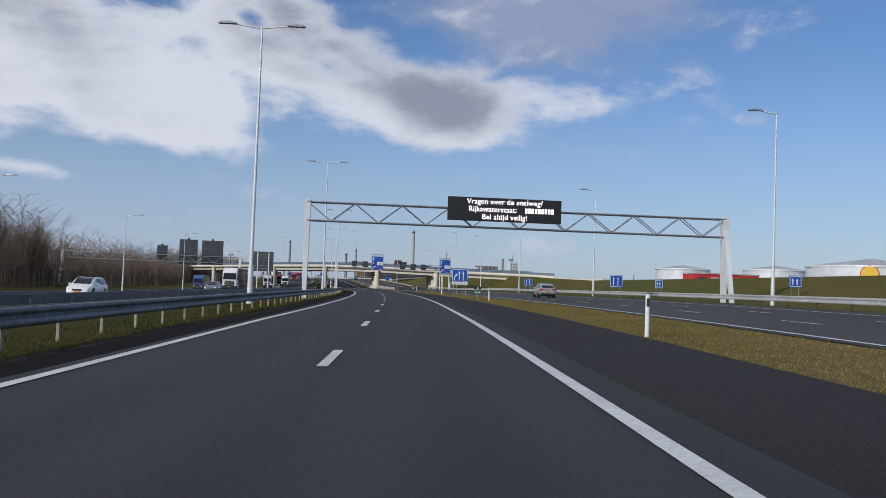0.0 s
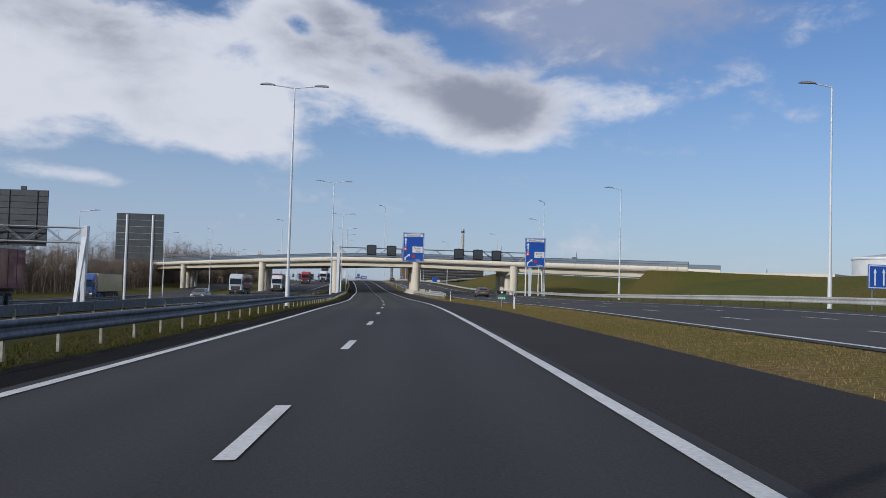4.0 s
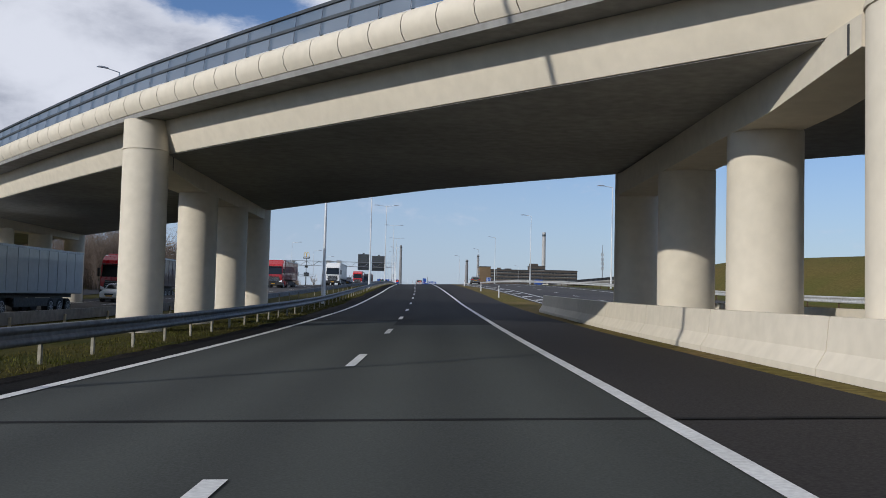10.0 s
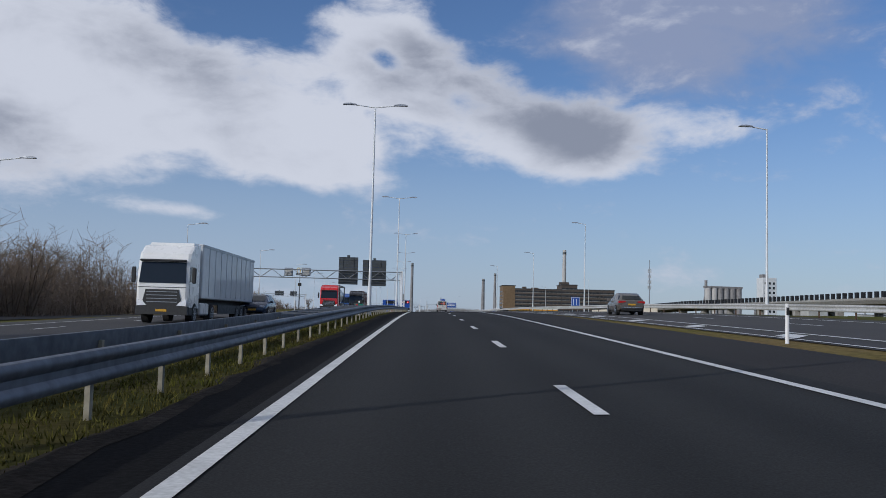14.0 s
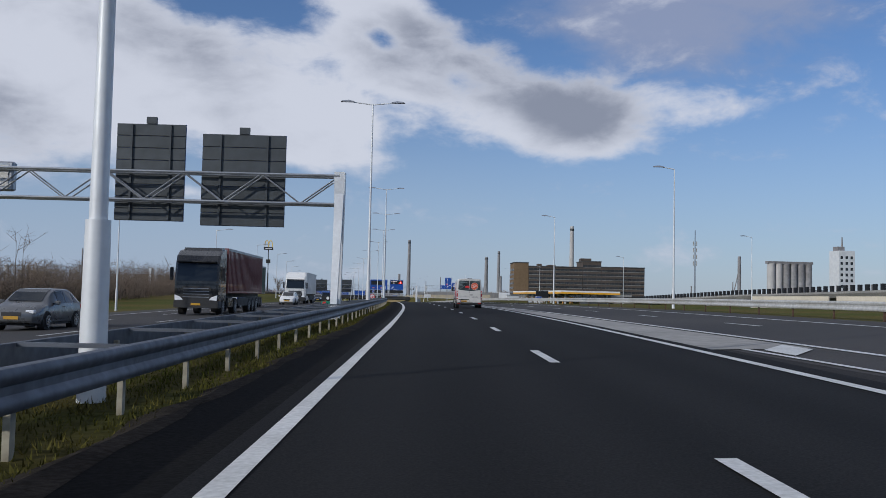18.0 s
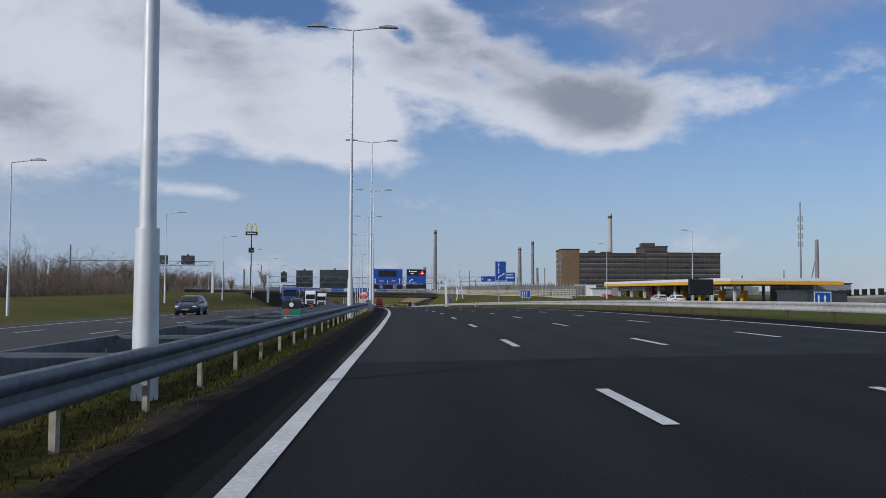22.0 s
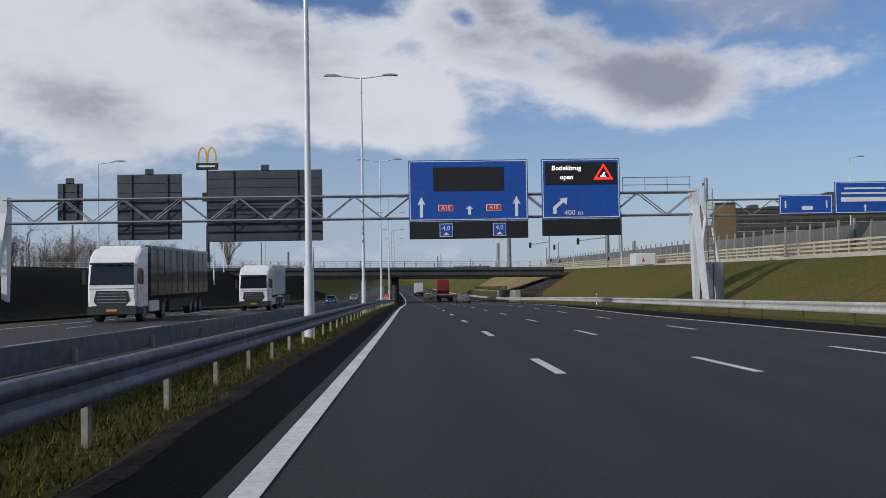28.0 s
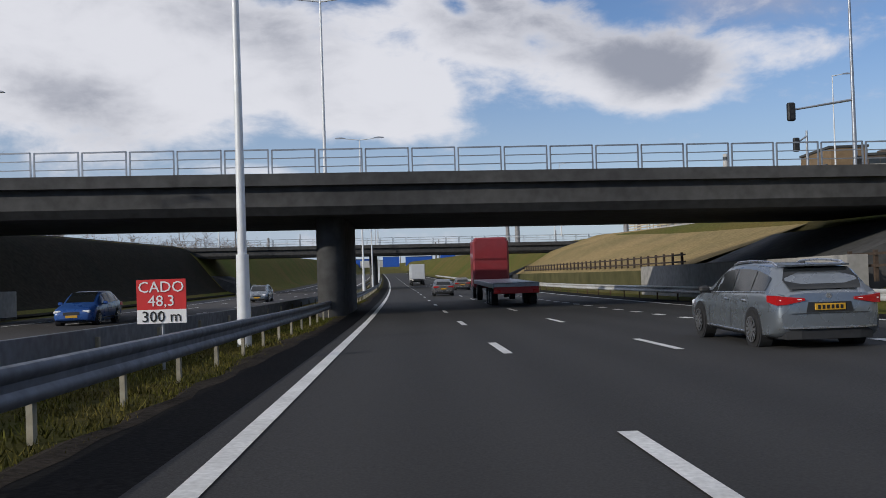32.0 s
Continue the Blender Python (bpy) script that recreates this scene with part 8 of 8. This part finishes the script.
office = thing("office_building", ground_pose(1200, 132, 6.2, -7), "long brown brick office block with ribbon windows and a raised centre", "office building")
for x0, x1, h in ((0, 11, 27.0), (11, 52, 24.5), (52, 66, 29.0), (66, 99, 25.0)):
    block = part("wall", Build().box(((x0 + x1) / 2, 13, h / 2 - 1), (x1 - x0, 26, h), bevel=0.15), OCHRE if x0 == 0 else BRICK, office)
    part("roof_edge", Build().box(((x0 + x1) / 2, 13, h - 0.6), (x1 - x0 + 0.6, 26.6, 0.7)), CONCRETE_DARK, block)
    if x0 == 0:
        continue
    rows = 7 if h < 26 else 8
    for r in range(rows):
        z = 2.2 + r * 3.25
        part("ribbon_sill", Build().box(((x0 + x1) / 2, -0.12, z - 0.85), (x1 - x0 - 0.8, 0.3, 0.25)), CONCRETE_GREY, block)
        n = int((x1 - x0) / 3.3)
        for k in range(n):
            part("window", Build().box((x0 + (k + 0.5) * (x1 - x0) / n, -0.05, z), ((x1 - x0) / n - 0.35, 0.25, 1.5)), PANE, block)
for r in range(6):
    for k in range(3):
        part("window", Build().box((-0.05, 5 + k * 8, 4 + r * 3.4), (0.2, 5.5, 1.4)), PANE, office)
for x, y, w2, h2 in ((56, 12, 8, 3.0), (30, 14, 6, 2.0), (80, 14, 10, 1.6), (20, 8, 3, 2.4)):
    part("roof_hut", Build().box((x, y, (29 if x == 56 else 24.5) + h2 / 2 - 1), (w2, 8, h2)), BRICK, office)

works = thing("silo_row", ground_pose(1005, 229, 3.0), "row of grey storage silos at the chemical works", "silos")
for k in range(6):
    part("silo", Build().tube((2.2 + k * 4.4, 0, 0), (2.2 + k * 4.4, 0, 25), 2.15, n=24), STACK if k < 2 else INDUSTRY, works, smooth=True)
part("top_gallery", Build().box((13, 0, 25.6), (27, 3, 1.4)), INDUSTRY, works)
tower = thing("process_tower", ground_pose(1000, 268, 3.0), "white square process tower with a mast at the works", "tower")
part("shaft", Build().box((5, 4, 16.5), (10, 9, 33), bevel=0.1), WHITE_STEEL, tower)
for r in range(7):
    for k in range(3):
        part("window", Build().box((2.0 + k * 3, -0.55, 10 + r * 3.2), (1.4, 0.15, 1.6)), PANE, tower)
part("mast", Build().tube((5, 4, 33), (5, 4, 41), 0.6, 0.3, 8), INDUSTRY, tower)
part("head_house", Build().box((3, 4, 34.2), (4, 5, 2.4)), INDUSTRY, tower)
random.seed(11)
for i in range(26):
    s, d = random.uniform(900, 1700), random.uniform(240, 620)
    w2, l2, h2 = random.uniform(8, 34), random.uniform(8, 20), random.uniform(5, 15)
    q = thing("works_building", ground_pose(s, d, 2.0, random.uniform(-20, 20)), "grey industrial building of the distant chemical works", "industrial building", "buildings of the chemical works")
    part("wall", Build().box((0, 0, h2 / 2), (w2, l2, h2)), random.choice((INDUSTRY, RAIL_PALE, BRICK, STACK)), q)
    part("roof", Build().box((0, 0, h2 + 0.2), (w2 + 0.4, l2 + 0.4, 0.4)), SIGN_BACK, q)
for i in range(14):
    s, d = random.uniform(1500, 2300), random.uniform(-200, 240)
    w2, h2 = random.uniform(12, 40), random.uniform(5, 14)
    q = thing("works_building", ground_pose(s, d, 0.0), "grey industrial building on the distant skyline", "industrial building", "buildings of the chemical works")
    part("wall", Build().box((0, 0, h2 / 2), (w2, 14, h2)), random.choice((INDUSTRY, BLUE, STACK)), q)
    part("roof", Build().box((0, 0, h2 + 0.2), (w2 + 0.4, 14.4, 0.4)), SIGN_BACK, q)
mast = thing("radio_mast", ground_pose(1052, 208, 3.0), "slim lattice radio mast with small antennas", "radio mast")
part("shaft", Build().tube((0, 0, 0), (0, 0, 46), 0.55, 0.25, 8), STEEL, mast)
for k in range(8):
    z = 26 + (k % 4) * 4
    part("antenna", Build().box((1.0 if k < 4 else -1.0, 0, z), (0.5, 0.4, 2.6)), RAIL_PALE, mast)
m_s = thing("radio_mast", ground_pose(1394, 414, 3.0), "tall dark guyed stack on the skyline", "mast")
part("shaft", Build().tube((0, 0, 0), (0, 0, 50), 2.0, 1.6, 12), INDUSTRY, m_s)
part("stay", Build().tube((-9, 0, 0), (-1, 0, 34), 0.5, n=6), INDUSTRY, m_s)
# bare trees
def bare_tree(seed, tall, spread):
    random.seed(seed)
    t = thing("tree", Matrix.Identity(4), "bare brown winter tree with fine upright twigs", "tree", "bare trees beyond the opposite lanes")
    wood, fine = Build(), Build()
    wood.tube((0, 0, -0.3), (0, 0, tall * 0.32), 0.20, 0.15, 8)
    tips = []
    for k in range(9):
        q = 2 * math.pi * k / 9 + random.uniform(-0.3, 0.3)
        z0 = tall * random.uniform(0.12, 0.36)
        out = spread * random.uniform(0.35, 0.8)
        mid = Vector((math.cos(q) * out * 0.45, math.sin(q) * out * 0.45, z0 + tall * 0.25))
        end = Vector((math.cos(q) * out, math.sin(q) * out, tall * random.uniform(0.62, 0.92)))
        wood.tube((0, 0, z0), mid, 0.10, 0.07, 6).tube(mid, end, 0.07, 0.025, 5)
        tips += [(Vector((0, 0, z0)), mid), (mid, end), (mid, end)]
    for k in range(520):
        a, b = random.choice(tips)
        p = a.lerp(b, random.uniform(0.1, 1.0))
        way = Vector((random.gauss(0, 0.55) + p.x * 0.16, random.gauss(0, 0.55) + p.y * 0.16, random.uniform(0.35, 1.3))).normalized()
        long = tall * random.uniform(0.08, 0.26)
        mid = p + way * long * 0.5 + Vector((random.gauss(0, 0.12), random.gauss(0, 0.12), 0))
        end = mid + (way + Vector((0, 0, 0.4))).normalized() * long * 0.5
        fine.tube(p, mid, 0.026, 0.018, 3, False).tube(mid, end, 0.018, 0.006, 3, False)
    part("trunk", wood, BARK, t, smooth=True)
    part("crown", fine, TWIGS, t, "fine bare twigs")
    return t


kinds = [bare_tree(40 + k, h, w) for k, (h, w) in enumerate(((10.5, 3.6), (9.0, 3.0), (12.0, 4.2), (8.0, 3.4)))]
spots = []
random.seed(5)
for i in range(26):
    spots.append((random.uniform(90, 400), random.uniform(-75, -58), random.uniform(0.85, 1.15), -1.0))
for i in range(16):
    spots.append((random.uniform(430, 545), random.uniform(-55, -43), random.uniform(0.9, 1.2), -0.7))
for i in range(14):
    spots.append((random.uniform(640, 800), random.uniform(-80, -60), random.uniform(0.75, 1.0), 0.9))
for i in range(26):
    spots.append((random.uniform(850, 1120), random.uniform(-85, -60), random.uniform(0.6, 0.95), 4.6))
for i in range(8):
    spots.append((random.uniform(1150, 1400), random.uniform(-160, 30) - 40, random.uniform(0.6, 0.9), 2.0))
spots += [(1019, -38, 0.85, 5.0), (1030, -52, 0.7, 5.0), (1180, 120, 0.8, 4.0), (1190, 112, 0.7, 4.0)]
for i, (s, d, k, z) in enumerate(spots):
    m = site(s, d, 0, random.uniform(0, 360))
    m.translation.z = z
    m = m @ Matrix.Scale(k, 4)
    if i < 4:
        kinds[i].matrix_basis = m
    else:
        c = copy_thing(kinds[i % 4], Matrix.Identity(4))
        c.matrix_basis = m


# dense young wood and grass, too fine to count
def W_many(s, d, h):
    i = s + 400
    x, y, a, z = (np.interp(i, np.arange(len(STEPS)), q) for q in (LINE_X, LINE_Y, ANGLE, LEVEL))
    return np.stack([x + np.cos(a) * d, y + np.sin(a) * d, z + h + tilt(s, d)], 1)


def quick(name, verts, faces, material, label, category):
    me = bpy.data.meshes.new(name)
    n, k = faces.shape
    me.vertices.add(len(verts))
    me.vertices.foreach_set("co", verts.ravel())
    me.loops.add(n * k)
    me.loops.foreach_set("vertex_index", faces.ravel())
    me.polygons.add(n)
    me.polygons.foreach_set("loop_start", np.arange(0, n * k, k))
    me.update(calc_edges=True)
    me.materials.append(material)
    return tagged(new(name, me), label, category, kind="stuff")


def sticks(p, q, r0, r1):
    """Three-sided twigs from p to q."""
    n = len(p)
    way = q - p
    way /= np.linalg.norm(way, axis=1)[:, None]
    side = np.cross(way, np.tile([0.31, 0.95, 0.08], (n, 1)))
    side /= np.linalg.norm(side, axis=1)[:, None]
    up = np.cross(way, side)
    rings = []
    for c, r in ((p, r0), (q, r1)):
        for k in range(3):
            t = 2 * math.pi * k / 3
            rings.append(c + (side * math.cos(t) + up * math.sin(t)) * r[:, None])
    verts = np.stack(rings, 1).reshape(-1, 3)
    base = np.arange(n)[:, None] * 6
    faces = np.concatenate([base + np.array([[k, (k + 1) % 3, 3 + (k + 1) % 3, 3 + k]]) for k in range(3)])
    return verts, faces


def wood(seed, s0, s1, d0, d1, z, tall, n, twigs, bark=TWIGS):
    g = np.random.default_rng(seed)
    p = W_many(g.uniform(s0, s1, n), g.uniform(d0, d1, n), 0 * np.ones(n))
    p[:, 2] = z - 0.3
    swell = 0.82 + 0.18 * np.sin(p[:, 1] * 0.21 + seed) * np.sin(p[:, 1] * 0.067 + 1.3 * seed)
    h = tall * g.uniform(0.55, 1.05, n) * swell
    lean = np.stack([g.normal(0, 0.10, n), g.normal(0, 0.10, n), np.ones(n)], 1)
    top = p + lean * (h * 0.8)[:, None]
    P, Q, A, B = [p], [top], [0.004 * h + 0.05], [np.full(n, 0.02)]
    for k in range(twigs):
        t = g.uniform(0.22, 1.0, n)[:, None]
        a = p * (1 - t) + top * t
        way = np.stack([g.normal(0, 0.55, n), g.normal(0, 0.55, n), g.uniform(0.35, 1.0, n)], 1)
        b = a + way * (h * g.uniform(0.12, 0.30, n))[:, None]
        P.append(a), Q.append(b), A.append(np.full(n, 0.035)), B.append(np.full(n, 0.014))
        for j in range(3):
            t = g.uniform(0.25, 1.0, n)[:, None]
            c = a * (1 - t) + b * t
            way = np.stack([g.normal(0, 0.75, n), g.normal(0, 0.75, n), g.uniform(0.0, 1.0, n)], 1)
            P.append(c), Q.append(c + way * (h * g.uniform(0.06, 0.14, n))[:, None]), A.append(np.full(n, 0.028)), B.append(np.full(n, 0.010))
    v, f = sticks(np.concatenate(P), np.concatenate(Q), np.concatenate(A), np.concatenate(B))
    quick("woodland", v, f, bark, "dense bare brown woodland beyond the opposite lanes", "woodland")


wood(1, 95, 190, -80, -60, -1.0, 20.0, 760, 9)
wood(2, 185, 440, -82, -58, -1.0, 15.5, 1250, 7)
wood(12, 185, 440, -80, -57, -1.0, 7.0, 1700, 5, BARK)
wood(15, 425, 540, -82, -58, -0.5, 21.0, 520, 8)
wood(13, 430, 650, -58, -43, 0.9, 6.5, 1300, 4, BARK)
wood(3, 430, 548, -58, -43, 0.7, 15.0, 1000, 10)
wood(4, 600, 820, -95, -66, 1.4, 12.0, 520, 7)
wood(14, 640, 868, -66, -48, 2.4, 5.5, 1700, 4, BARK)
wood(7, 540, 650, -60, -46, 1.2, 13.0, 460, 7)
wood(8, 650, 868, -66, -48, 2.5, 9.5, 1500, 6)
wood(5, 800, 1130, -95, -62, 5.0, 13.0, 1000, 7)
wood(6, 1100, 1420, -150, -50, 3.0, 11.0, 500, 5)
wood(9, 1096, 1230, -70, -30, 3.0, 8.0, 500, 6)


def grass(seed, s0, s1, d0, d1, h, n, tall, label, blades=BLADES):
    """Blades of one triangle each, in tufts."""
    g = np.random.default_rng(seed)
    s, u = g.uniform(s0, s1, n), g.uniform(0, 1, n)
    e0, e1 = np.interp(s, *d0), np.interp(s, *d1)
    tuft = np.sin(s * 2.9 + u * 7) * np.sin(s * 0.83 - u * 11) * 0.5 + 0.5
    p = W_many(s, e0 + (e1 - e0) * u, np.full(n, h))
    l = tall * g.uniform(0.35, 1.0, n) * (0.45 + 0.75 * tuft)
    t = g.uniform(0, 2 * math.pi, n)
    side = np.stack([np.cos(t), np.sin(t), np.zeros(n)], 1) * (0.007 + 0.05 * l)[:, None]
    tip = p + np.stack([g.normal(0, 0.4, n) * l, g.normal(0, 0.4, n) * l, l], 1)
    verts = np.stack([p - side, p + side, tip], 1).reshape(-1, 3)
    quick("long_grass", verts, np.arange(3 * n).reshape(-1, 3), blades, label, "grass")


rail_s, rail_d = [-400, 340, 420, 680, 860, 4000], [-2.5, -2.4, -1.95, -1.95, -1.85, -1.85]
grass(11, -5, 345, (rail_s, [q - 1.9 for q in rail_d]), (rail_s, [-1.45, -1.40, -1.38, -1.38, -1.38, -1.38]), -0.05, 90000, 0.10, "rough yellow-green grass under the median guardrail")
grass(12, 345, 724, (rail_s, [q - 1.3 for q in rail_d]), (rail_s, [-1.45, -1.40, -1.38, -1.38, -1.38, -1.38]), -0.05, 90000, 0.11, "rough yellow-green grass under the median guardrail")
grass(13, 743, 1010, (rail_s, [q - 1.6 for q in rail_d]), (rail_s, [-1.45, -1.40, -1.38, -1.38, -1.30, -1.30]), -0.05, 110000, 0.125, "tall uneven green grass under the median guardrail")
grass(14, 4, 300, ([0, 400], [10.2, 10.2]), ([0, 400], [14.3, 14.2]), -0.03, 150000, 0.06, "short yellowish grass between the carriageways", BLADES_DRY)
